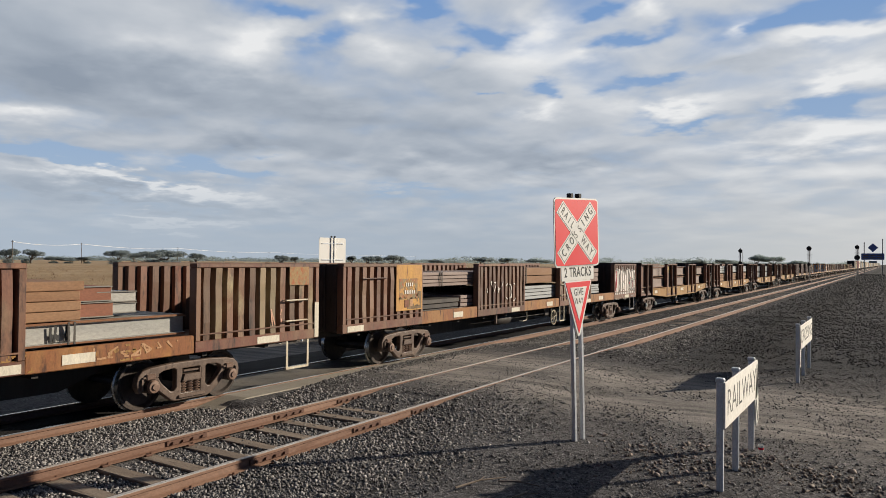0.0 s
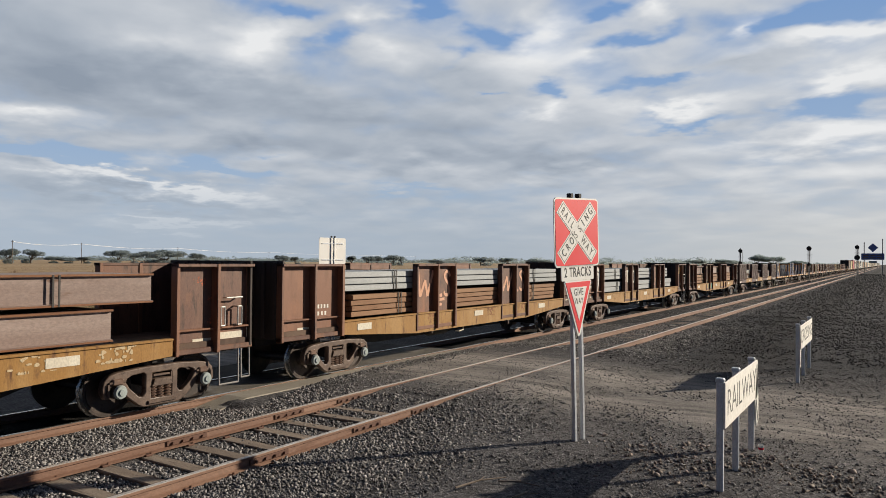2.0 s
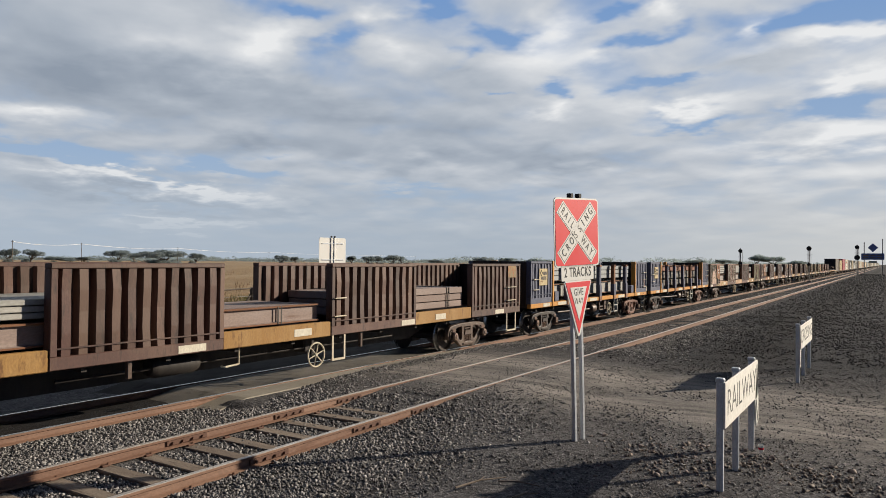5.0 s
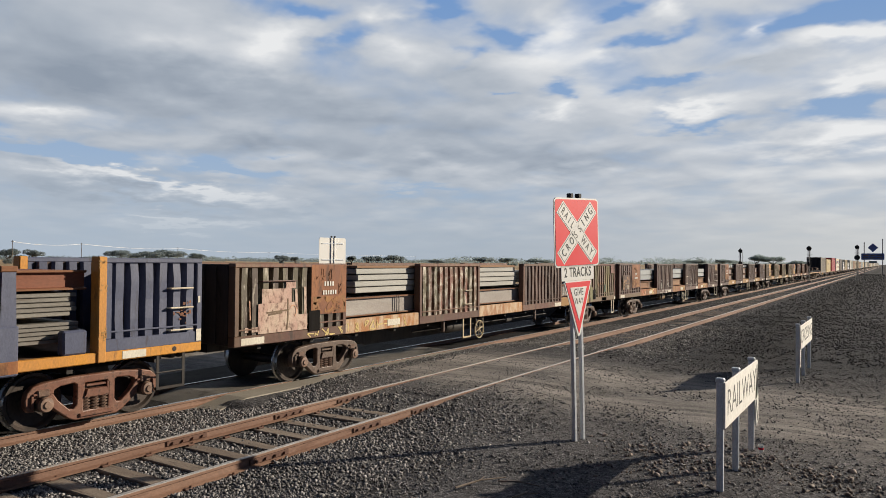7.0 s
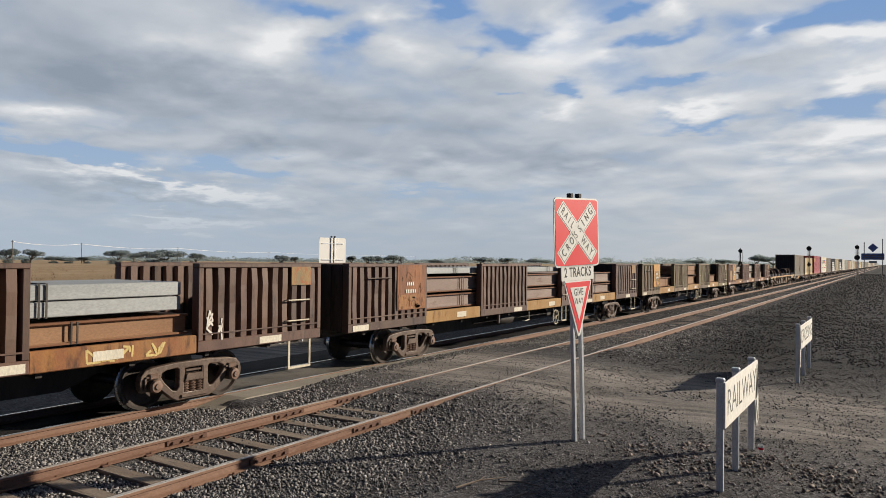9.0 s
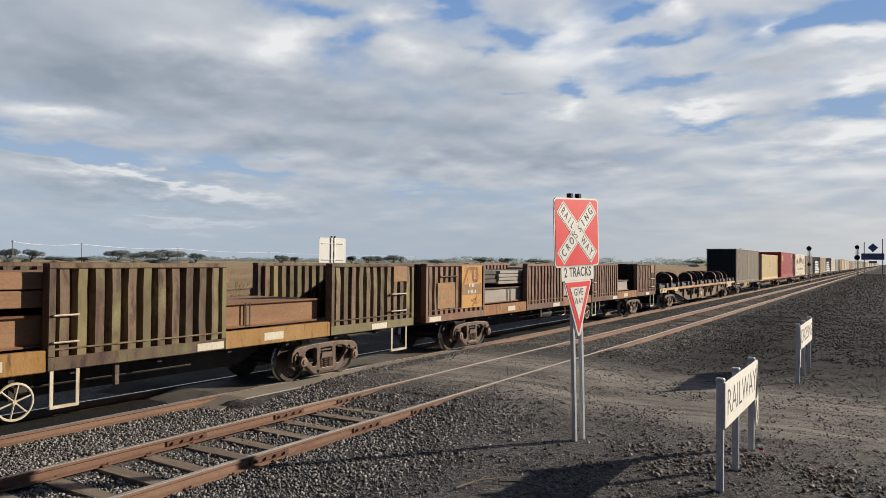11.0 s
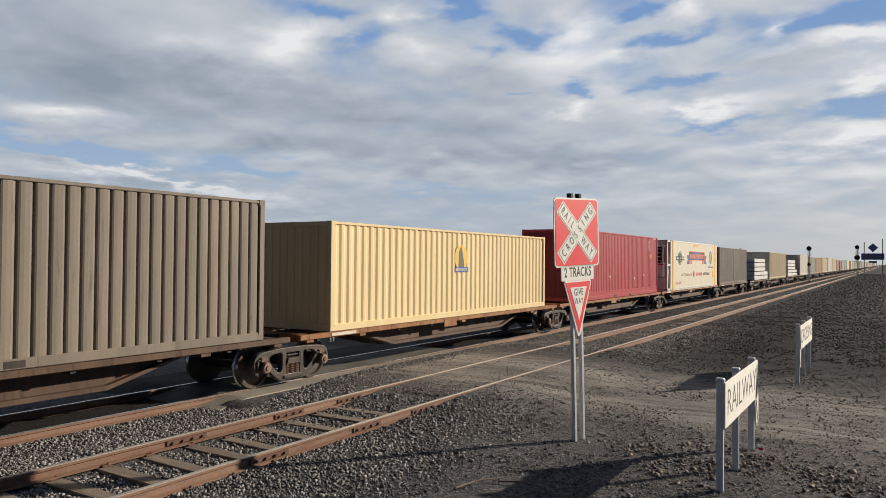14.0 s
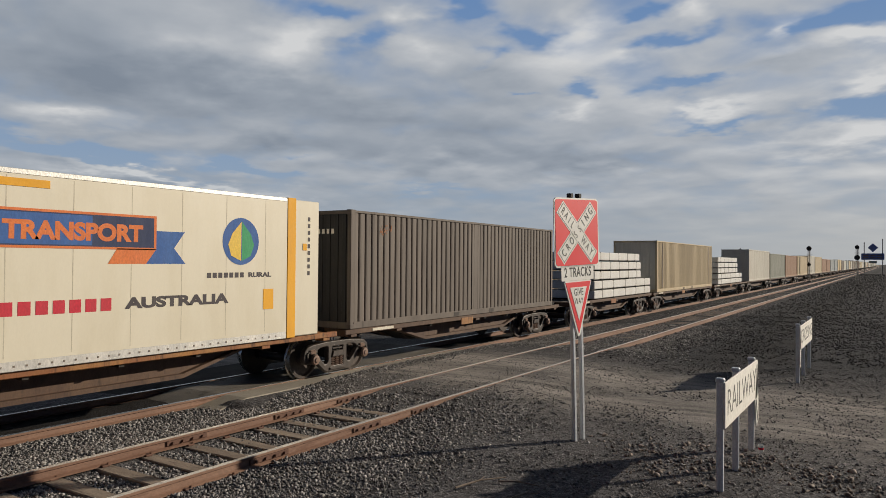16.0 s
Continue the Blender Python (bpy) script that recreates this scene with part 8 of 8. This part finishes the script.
# ---- crossing signs ----
def rounded(w, h, r, n=5):
    pts = []
    for cx, cy, a0 in ((w / 2 - r, h / 2 - r, 0), (-w / 2 + r, h / 2 - r, 90), (-w / 2 + r, -h / 2 + r, 180), (w / 2 - r, -h / 2 + r, 270)):
        for i in range(n + 1):
            a = radians(a0 + 90 * i / n)
            pts.append((cx + r * math.cos(a), cy + r * math.sin(a)))
    return pts


def slab_of(poly, x0, x1):
    """Flat plate in the y, z plane from x0 to x1."""
    return Form().prism(poly, "x", x0, x1)


def crossing_sign(at, W=1.10, gap=0.10, post_mat="galvanised", half=0.03, deep=0.06):
    """Red board with a white cross, a tracks plate and a give way triangle on twin posts; faces local +x, right is +y."""
    e = tagged(new("crossing_sign"), "red and white railway crossing sign on twin galvanised posts", "road sign", "crossing signs")
    e.matrix_basis = at
    for y in (-gap, gap):
        p = Form()
        p.box(-0.015 - deep, -0.015, y - half, y + half, -0.35, 3.70, 0.008)
        post = part("post", p, post_mat, e)
        cap = Form()
        cap.box(-0.025 - deep, -0.005, y - half - 0.01, y + half + 0.01, 3.66, 3.73, 0.01)
        part("cap", cap, "signal_black", post, "dark post cap")
    zc, H = 3.145, 1.03
    br = part("cross_board", slab_of([(a, zc + b) for a, b in rounded(W, H, 0.07)], -0.012, 0.0), "sign_white", e, "white-edged red board")
    part("red_field", slab_of([(a, zc + b) for a, b in rounded(W - 0.05, H - 0.05, 0.055)], 0.0, 0.004), "sign_red", br)
    ang = math.atan2(0.76, 0.82)
    for sgn in (1, -1):
        def arm(lx, w):
            c, s = math.cos(ang * sgn), math.sin(ang * sgn)
            return [(lx * a * c - w * b * s, zc + lx * a * s + w * b * c) for a, b in ((-1, -1), (1, -1), (1, 1), (-1, 1))]
        d = 0.0 if sgn > 0 else 0.001
        part("cross_arm", slab_of(arm(0.565, 0.118), 0.004, 0.005 + d), "sign_white", br)
        part("arm_line", slab_of(arm(0.545, 0.102), 0.005 + d, 0.0055 + d), "sign_black", br)
        part("arm_face", slab_of(arm(0.535, 0.092), 0.0055 + d, 0.006 + d), "sign_white", br)
    hub = 0.092 / math.sin(2 * ang) * 2
    part("arm_hub", slab_of([(0, zc - hub * 0.80), (hub * 0.74, zc), (0, zc + hub * 0.80), (-hub * 0.74, zc)], 0.007, 0.0078), "sign_white", br)

    # words along the arms, letter by letter
    def word(txt, first, last, sgn, size):
        c, s = math.cos(ang * sgn), math.sin(ang * sgn)
        for k, ch in enumerate(txt):
            along = first + (last - first) * k / (len(txt) - 1)
            m = Matrix.Translation((0.0082, along * c, zc + along * s)) @ FACE_X @ Matrix.Rotation(ang * sgn, 4, "Z")
            part("lettering", lettering(ch, size, "sign_black", "lettering", 0.001, 0.70), None, br, at=m)
    word("RAIL", -0.465, -0.165, -1, 0.165)
    word("WAY", 0.20, 0.45, -1, 0.165)
    word("CROSSING", -0.45, 0.465, 1, 0.165)
    tr = part("tracks_plate", slab_of([(a, 2.545 + b) for a, b in rounded(0.80, 0.235, 0.02)], -0.012, 0.0), "sign_white", e, "white plate lettered 2 TRACKS")
    part("lettering", lettering("2 TRACKS", 0.20, "sign_black", "lettering", 0.003, 0.70, 0.08), None, tr, at=Matrix.Translation((0.0008, 0, 2.545)) @ FACE_X)
    gw = part("give_way_plate", slab_of([(-0.335, 2.40), (-0.31, 2.425), (0.31, 2.425), (0.335, 2.40), (0.03, 1.60), (0.0, 1.585), (-0.03, 1.60)], -0.012, 0.0), "sign_white", e, "give way triangle")
    part("red_border", slab_of([(-0.312, 2.402), (0.312, 2.402), (0.0, 1.625)], 0.0, 0.004), "sign_red", gw)
    part("white_field", slab_of([(-0.205, 2.325), (0.205, 2.325), (0.0, 1.82)], 0.004, 0.008), "sign_white", gw)
    part("lettering", lettering("GIVE", 0.155, "sign_black", "lettering", 0.0, 0.68, 0.06), None, gw, at=Matrix.Translation((0.0088, 0, 2.245)) @ FACE_X)
    part("lettering", lettering("WAY", 0.135, "sign_black", "lettering", -0.001, 0.66, 0.06), None, gw, at=Matrix.Translation((0.0088, 0, 2.11)) @ FACE_X)
    for z, w in ((3.45, 0.5), (2.85, 0.5), (2.545, 0.36), (2.33, 0.24)):
        part("bracket", Form().box(-0.03, -0.012, -w, w, z - 0.02, z + 0.02, 0.004), "galvanised", e)
    return e


SIGN_TURN = radians(-15)
near_sign = crossing_sign(Matrix.Translation((-3.94, 10.28, 0.04)) @ Matrix.Rotation(SIGN_TURN, 4, "Z") @ Matrix.Rotation(radians(2.4), 4, "X"))
far_sign = crossing_sign(Matrix.Translation((-17.4, 20.15, -0.12)) @ Matrix.Rotation(math.pi + radians(-10), 4, "Z"), 1.24, 0.075, "sign_white", 0.024, 0.028)


def wing_board(x, y0, y1, leg_at, text, facing=1, zg=0.03, tilt=0.0):
    """Long white lettered board on three posts beside the track, with a striped leg at one end; faces +x or -x."""
    e = tagged(new("crossing_board"), "weathered white board lettered %s on three posts" % text, "warning board", "crossing boards")
    e.matrix_basis = Matrix.Translation((x, 0, zg))
    L = y1 - y0
    f = facing
    for y in (y0 + 0.04, y0 + L * 0.44, y1 - 0.10):
        p = Form()
        xa, xb = sorted((-f * 0.10, -f * 0.02))
        p.box(xa, xb, y - 0.035, y + 0.035, -0.3, 1.33, 0.01)
        post = part("post", p, "galvanised", e)
        c = Form()
        c.box(xa - 0.012, xb + 0.012, y - 0.047, y + 0.047, 1.30, 1.35, 0.012)
        part("cap", c, "galvanised", post)
    xa, xb = sorted((-f * 0.02, f * 0.005))
    b = Form()
    b.box(xa, xb, y0, y1, 0.755, 1.30, 0.006)
    board = part("board", b, "board_white", e)
    lg = Form()
    if leg_at > 0:
        lg.prism([(y1 - 0.16, 0.76), (y1, 1.30), (y1 + 0.05, 1.30), (y1 + 0.12, 0.75), (y1 + 0.12, 0.42), (y1 - 0.04, 0.36)], "x", xa, xb)
    else:
        lg.prism([(y0 + 0.16, 0.76), (y0, 1.30), (y0 - 0.05, 1.30), (y0 - 0.10, 0.75), (y0 - 0.10, 0.42), (y0 + 0.04, 0.36)], "x", xa, xb)
    leg = part("leg", lg, "board_white", e)
    st = Form()
    q = (f * 0.005, f * 0.009)
    k = y1 if leg_at > 0 else y0
    g = 1 if leg_at > 0 else -1
    st.prism([(k - g * 0.06, 1.2), (k - g * 0.01, 1.25), (k + g * 0.10, 0.82), (k + g * 0.05, 0.78)], "x", *sorted(q))
    st.prism([(k - g * 0.10, 0.74), (k - g * 0.05, 0.74), (k + g * 0.05, 0.46), (k + g * 0.0, 0.42)], "x", *sorted(q))
    part("leg_stripe", st, "sign_black", leg, "black diagonal stripes")
    m = Matrix.Translation((f * 0.006, (y0 + y1) / 2, 1.03)) @ (FACE_X if f > 0 else Matrix.Rotation(math.pi, 4, "Z") @ FACE_X)
    lt = lettering(text, 0.45, "letter_grey", "lettering", -0.004)
    w = max(v.co.x for v in lt.vertices) * 2
    lt.transform(Matrix.Diagonal(((L - 0.22) / w, 1, 1, 1)))
    part("lettering", lt, None, board, "black lettering", at=m)
    return e


wing_board(-1.64, 8.90, 11.28, 1, "RAILWAY")
wing_board(-1.70, 17.95, 20.75, -1, "CROSSING")
wing_board(-18.4, 9.1, 11.5, 1, "CROSSING", -1, -0.25)
wing_board(-18.4, 18.4, 21.1, -1, "RAILWAY", -1, -0.15)


# ---- signals and far signs ----
def signal_mast(x, y, height, heads, box=True):
    e = tagged(new("signal_mast"), "black two-headed railway signal on a slender mast", "railway signal", "signals along the line")
    e.matrix_basis = Matrix.Translation((x, y, 0))
    p = Form()
    p.tube((0, 0, -0.3), (0, 0, height), 0.08, 10)
    p.box(-0.3, 0.3, -0.3, 0.3, -0.3, 0.25, 0.04)
    part("mast", p, "post_grey", e)
    for z, r in heads:
        h = Form()
        h.lathe([(0.0, -0.06), (r, -0.06), (r, 0.02), (0.0, 0.02)], (0, -0.18, z), "y", 24)
        h.tube((0, -0.05, z), (0, -0.22, z), 0.12, 12)
        part("signal_head", h, "signal_black", e, "round black target")
        v = Form()
        for dz in (0.22, -0.18):
            v.tube((0, -0.24, z + dz), (0, -0.5, z + dz), 0.12, 12)
        part("hood", v, "signal_black", e)
    st = Form()
    for z, _ in heads:
        st.box(-0.4, 0.4, 0.05, 0.6, z - 0.95, z - 0.9)
    st.path([(-0.2, 0.35, 0), (-0.2, 0.35, height - 0.5)], 0.025, 6)
    st.path([(0.2, 0.35, 0), (0.2, 0.35, height - 0.5)], 0.025, 6)
    part("ladder", st, "post_grey", e)
    return e


signal_mast(-9.95, 117.0, 5.3, ((4.95, 0.34), (2.6, 0.24)))
signal_mast(-4.5, 136.0, 5.9, ((5.5, 0.33), (3.8, 0.42)))
signal_mast(-19.5, 118.0, 5.0, ((4.6, 0.30), (2.7, 0.30)))


def line_board():
    e = tagged(new("station_board"), "blue lettered board with a diamond plate on two tall posts", "sign")
    e.matrix_basis = Matrix.Translation((-3.7, 222, 0))
    for x in (-2.0, 2.2):
        p = Form()
        p.box(x - 0.1, x + 0.1, -0.1, 0.1, -0.3, 8.6 + (0.8 if x > 0 else 0), 0.02)
        part("post", p, "post_grey", e)
    b = Form()
    b.box(-2.7, 2.6, -0.18, -0.1, 3.9, 5.6, 0.02)
    part("board", b, "sign_blue", e)
    w = Form()
    for i in range(3):
        w.box(-2.3 + i * 1.6, -1.0 + i * 1.6, -0.19, -0.18, 4.9, 5.2)
        w.box(-2.3 + i * 1.6, -1.0 + i * 1.6, -0.19, -0.18, 4.3, 4.6)
    part("marking", w, "box_grey", e)
    d = Form()
    d.prism([(-1.2, 7.1), (0, 8.3), (1.2, 7.1), (0, 5.9)], "y", -0.18, -0.1)
    part("diamond", d, "sign_blue", e)
    g = Form()
    g.box(-0.9, 0.9, -0.15, -0.1, 3.0, 3.6)
    part("lower_plate", g, "box_blue", e)
    return e


line_board()


# ---- poles, wires and fences ----
def far_place(px_az, dist):
    return -dist * math.sin(px_az), dist * math.cos(px_az)


def power_poles():
    spots = [far_place(radians(az), d) for az, d in ((63.1, 390), (58.86, 430), (52.4, 560), (45.7, 800), (37.0, 1150), (34.2, 1350))]
    tops = []
    for x, y in spots:
        e = tagged(new("power_pole"), "tall timber power pole carrying thin wires over the paddock", "power pole", "power poles")
        e.matrix_basis = Matrix.Translation((x, y, -0.6))
        p = Form()
        p.tube((0, 0, -0.5), (0, 0, 11.2), 0.16, 8, 0.11)
        part("pole", p, "bark", e)
        c = Form()
        c.box(-1.1, 1.1, -0.08, 0.08, 10.4, 10.6)
        part("cross_arm", c, "bark", e)
        tops.append(Vector((x, y, 9.9)))
    for a, b in zip(tops, tops[1:]):
        for dx in (-0.8, 0.8):
            f = Form()
            pts = []
            for i in range(9):
                t = i / 8
                q = a.lerp(b, t)
                pts.append((q.x + dx, q.y, q.z - 1.2 * 4 * t * (1 - t)))
            f.path(pts, 0.05, 4)
            # white paint stands for the sun's gleam on the wire
            thing("power_wire", "thin power wire sagging between poles, painted white as if sunlit", "wire", form=f, mat="sign_white", group="power wires")


power_poles()


def cattle_fence():
    """Braced strainer panel beside the crossing."""
    e = tagged(new("strainer_fence"), "dark braced timber strainer fence beside the crossing", "fence")
    e.matrix_basis = Matrix.Translation((-21.0, 0, -0.3))
    for y, h, r, m in ((17.05, 1.85, 0.09, "sleeper_wood"), (19.66, 1.93, 0.11, "bark"), (21.55, 1.75, 0.08, "bark")):
        part("post", Form().tube((0, y, -0.3), (0, y, h), r, 8), m, e)
    f = Form()
    f.tube((0, 17.05, 1.84), (0, 19.66, 1.90), 0.035, 6)
    part("top_rail", f, "bark", e)
    f = Form()
    f.tube((0, 18.6, 0.4), (0, 19.66, 1.8), 0.04, 6)
    part("brace", f, "bark", e)
    for z in (0.6, 1.0, 1.6):
        part("wire", Form().tube((0.1, 17.05, z), (0.1, 21.55, z), 0.008, 4), "post_grey", e)


cattle_fence()


# ---- paddock grass, weeds, trees ----
def tufts(name, label, spots, mat, seed, blades=7):
    """Grass as one mesh of bent blade triangles at spots (x, y, z, height, spread)."""
    rng = np.random.default_rng(seed)
    n = len(spots)
    P = np.repeat(spots, blades, axis=0)
    k = len(P)
    a = rng.uniform(0, 6.28, k)
    off = rng.uniform(0, 1, k) * P[:, 4]
    bx, by = P[:, 0] + off * np.cos(a), P[:, 1] + off * np.sin(a)
    h = P[:, 3] * rng.uniform(0.55, 1.15, k)
    w = 0.022 * P[:, 3] + 0.005
    lean = rng.uniform(0.05, 0.45, k) * h
    b = rng.uniform(0, 6.28, k)
    c, s = np.cos(a), np.sin(a)
    v = np.stack([
        np.stack([bx - w * s, by + w * c, P[:, 2] - 0.05], 1),
        np.stack([bx + w * s, by - w * c, P[:, 2] - 0.05], 1),
        np.stack([bx + 0.5 * lean * np.cos(b) + 0.7 * w * s, by + 0.5 * lean * np.sin(b) - 0.7 * w * c, P[:, 2] + 0.6 * h], 1),
        np.stack([bx + lean * np.cos(b), by + lean * np.sin(b), P[:, 2] + h], 1)], 1)
    idx = np.arange(k)[:, None] * 4
    f = np.concatenate([idx + np.array([[0, 1, 2]]), idx + np.array([[0, 2, 3]])], 0)
    me = bpy.data.meshes.new(name)
    me.vertices.add(4 * k)
    me.vertices.foreach_set("co", v.reshape(-1).astype(np.float32))
    me.loops.add(f.size)
    me.loops.foreach_set("vertex_index", f.reshape(-1).astype(np.int32))
    me.polygons.add(len(f))
    me.polygons.foreach_set("loop_start", np.arange(0, f.size, 3, dtype=np.int32))
    me.update(calc_edges=True)
    me.materials.append(M[mat])
    return thing(name, label, "grass", form=me, kind="stuff")


def build_grass():
    rng = np.random.default_rng(5)
    # a sector of the paddock: distance grows, clumps grow with it
    n = 25000
    d = 38 * (330 / 38) ** rng.uniform(0, 1, n)
    az = rng.uniform(radians(10), radians(70), n)
    x, y = -d * np.sin(az), d * np.cos(az)
    ok = x < -30 + 2.5 * np.sin(y * 0.25)
    x, y, d = x[ok], y[ok], d[ok]
    z = np.interp(x, [-4000, -60, -24], [-0.9, -0.5, -0.32])
    clump = np.sin(0.31 * x + 0.11 * y) + np.sin(0.07 * x - 0.23 * y + 1) + np.sin(0.53 * y + 0.17 * x + 2)
    hh = (0.10 + 0.16 * rng.uniform(0, 1, len(x)) + 0.05 * np.clip(clump, -1, 2)) * (1 + d / 400)
    tufts("paddock_grass", "tall dry golden paddock grass", np.stack([x, y, z, hh, 0.25 + d / 120], 1), "dry_grass", 1, 9)
    k = 900
    d = 45 * (230 / 45) ** rng.uniform(0, 1, k)
    az = rng.uniform(radians(26), radians(66), k)
    keep = np.sin(az * 60) + np.sin(az * 23 + d * 0.09) + rng.normal(0, 0.6, k) > 0.3
    x, y, d = (-d * np.sin(az))[keep], (d * np.cos(az))[keep], d[keep]
    z = np.interp(x, [-4000, -60, -24], [-0.9, -0.5, -0.32])
    far = x < -33
    tufts("seed_heads", "brown dry dock seed heads standing in the grass", np.stack([x, y, z, 0.55 + 0.3 * rng.uniform(0, 1, len(x)), 0.2 + d / 200], 1)[far], "dock_brown", 3, 6)
    m = 5200
    x = rng.normal(-36, 3.2, m)
    y = rng.uniform(8, 46, m)
    keep = np.sin(y * 0.7) + 0.6 * np.sin(y * 0.23 + 1) + rng.normal(0, 0.5, m) > 0.0
    x, y = x[keep], y[keep]
    z = np.full(len(x), -0.38)
    tufts("roadside_weeds", "low green weeds along the paddock edge", np.stack([x, y, z, 0.22 + 0.3 * rng.uniform(0, 1, len(x)), np.full(len(x), 0.4)], 1), "weeds", 2, 9)


build_grass()


def leaf_cloud(rng, lobes, count, size):
    """Many small bent leaf sprays filling lobes."""
    vs, fs = [], []
    for _ in range(count):
        cx, cy, cz, rx, ry, rz = lobes[rng.randrange(len(lobes))]
        a, u = rng.uniform(0, 6.28), rng.uniform(-1, 1)
        r = rng.uniform(0.55, 1.0)
        s = math.sqrt(1 - u * u)
        p = (cx + rx * r * s * math.cos(a), cy + ry * r * s * math.sin(a), cz + rz * r * u)
        o = len(vs)
        for _ in range(4):
            vs.append((p[0] + rng.uniform(-1, 1) * size, p[1] + rng.uniform(-1, 1) * size, p[2] + rng.uniform(-0.55, 0.55) * size))
        fs += [(o, o + 1, o + 2), (o, o + 2, o + 3)]
    f = Form()
    f.v, f.f = vs, fs
    return f


def gum_tree(x, y, height, width, seed, base=-0.8, flat=0.35, label="spreading flat-topped gum tree on the far paddock edge"):
    rng = random.Random(seed)
    e = tagged(new("tree"), label, "tree", "trees on the horizon")
    e.matrix_basis = Matrix.Translation((x, y, base))
    t = Form()
    n = max(2, int(width / 6))
    crowns = []
    t.tube((0, 0, -0.5), (0.1, 0, height * 0.4), 0.05 * height, 8, 0.035 * height)
    for i in range(n + 4):
        a = rng.uniform(0, 6.28)
        rr = rng.uniform(0.08, 0.42) * width
        dome = 1 - (rr / (0.62 * width)) ** 2
        tip = (rr * math.cos(a), rr * math.sin(a), height * (0.44 + 0.34 * dome * rng.uniform(0.7, 1.0)))
        t.tube((0.1, 0, height * rng.uniform(0.15, 0.3)), tip, 0.025 * height, 6, 0.008 * height)
        lw = width * rng.uniform(0.18, 0.30)
        crowns.append((*tip, lw, lw, height * flat * rng.uniform(0.4, 0.62)))
    for i in range(3 if width > 20 else 1):          # low scrub round the foot
        a = rng.uniform(0, 6.28)
        crowns.append((0.25 * width * math.cos(a), 0.25 * width * math.sin(a), 0.16 * height, 0.26 * width, 0.26 * width, 0.16 * height))
    part("trunk", t, "bark", e)
    part("crown", leaf_cloud(rng, crowns, 1500 + int(width * 110), 0.016 * width + 0.28), "far_leaves_haze" if y > 440 else "gum_leaves_haze", e)
    return e


def build_trees():
    # azimuth left of the line (degrees), distance, height, width
    rows = [(63.3, 400, 7.4, 10), (62.0, 410, 7.0, 11), (60.6, 430, 3.4, 9), (58.7, 430, 3.6, 7), (56.5, 400, 7.6, 13), (55.4, 410, 5.6, 8), (53.3, 375, 7.4, 24), (51.1, 400, 6.2, 8), (59.6, 430, 2.6, 10), (44.8, 420, 5.6, 8), (43.7, 430, 4.6, 7), (41.5, 450, 3.2, 8), (39.3, 380, 5.2, 6), (38.1, 420, 5.8, 9), (37.3, 430, 5.6, 9), (36.0, 420, 6.0, 9), (35.3, 430, 5.8, 9), (32.5, 470, 3.6, 12), (29.0, 480, 5.6, 16), (26.8, 500, 5.4, 16), (24.5, 520, 4.8, 18),
            (8.4, 520, 9.0, 16), (7.2, 520, 8.5, 14), (10.5, 600, 6.0, 18), (12.5, 600, 5.5, 18), (5.6, 540, 5.0, 12)]
    for k, (az, d, h, w) in enumerate(rows):
        x, y = far_place(radians(az), d)
        gum_tree(x, y, h + 0.8, w, 100 + k)
    # low wood along the horizon, its haze put into the leaf colour
    rng = random.Random(77)
    lobes = []
    for i in range(260):
        az = radians(rng.uniform(2, 66))
        d = rng.uniform(800, 1100)
        x, y = far_place(az, d)
        h = rng.uniform(2.0, 6.0) * (1.2 if 10 < math.degrees(az) < 32 else 0.8)
        lobes.append((x, y, h * 0.4 - 0.8, rng.uniform(8, 22), rng.uniform(8, 22), h))
    f = leaf_cloud(rng, lobes, 40000, 1.3)
    thing("distant_wood", "low dark line of distant trees on the horizon", "woodland", form=f, mat="far_leaves_haze", kind="stuff")


build_trees()


# ---- movement ----
def motions():
    cloud_rows = [(t, Matrix.Translation(Vector((0, 0, 0)) + CLOUD_DRIFT * t)) for t in (0.0, 8.0, 16.0)]
    walk(cloud_layer, cloud_rows)
    for ob, s, x, z in RIDERS:
        walk(ob, [(t, pose(XT + x, s - SPEED * t, z)) for t in (0.0, 4.0, 8.0, 12.0, 16.0)])
    turn = 88.0
    for w, y, start in ROLLERS:
        walk(w, [(i / FPS, pose(0, y, 0.458, (start + turn * i) % 360.0)) for i in range(int(16 * FPS) + 1)])


CLOUD_DRIFT = Vector((7.4, 4.6, 0))
motions()
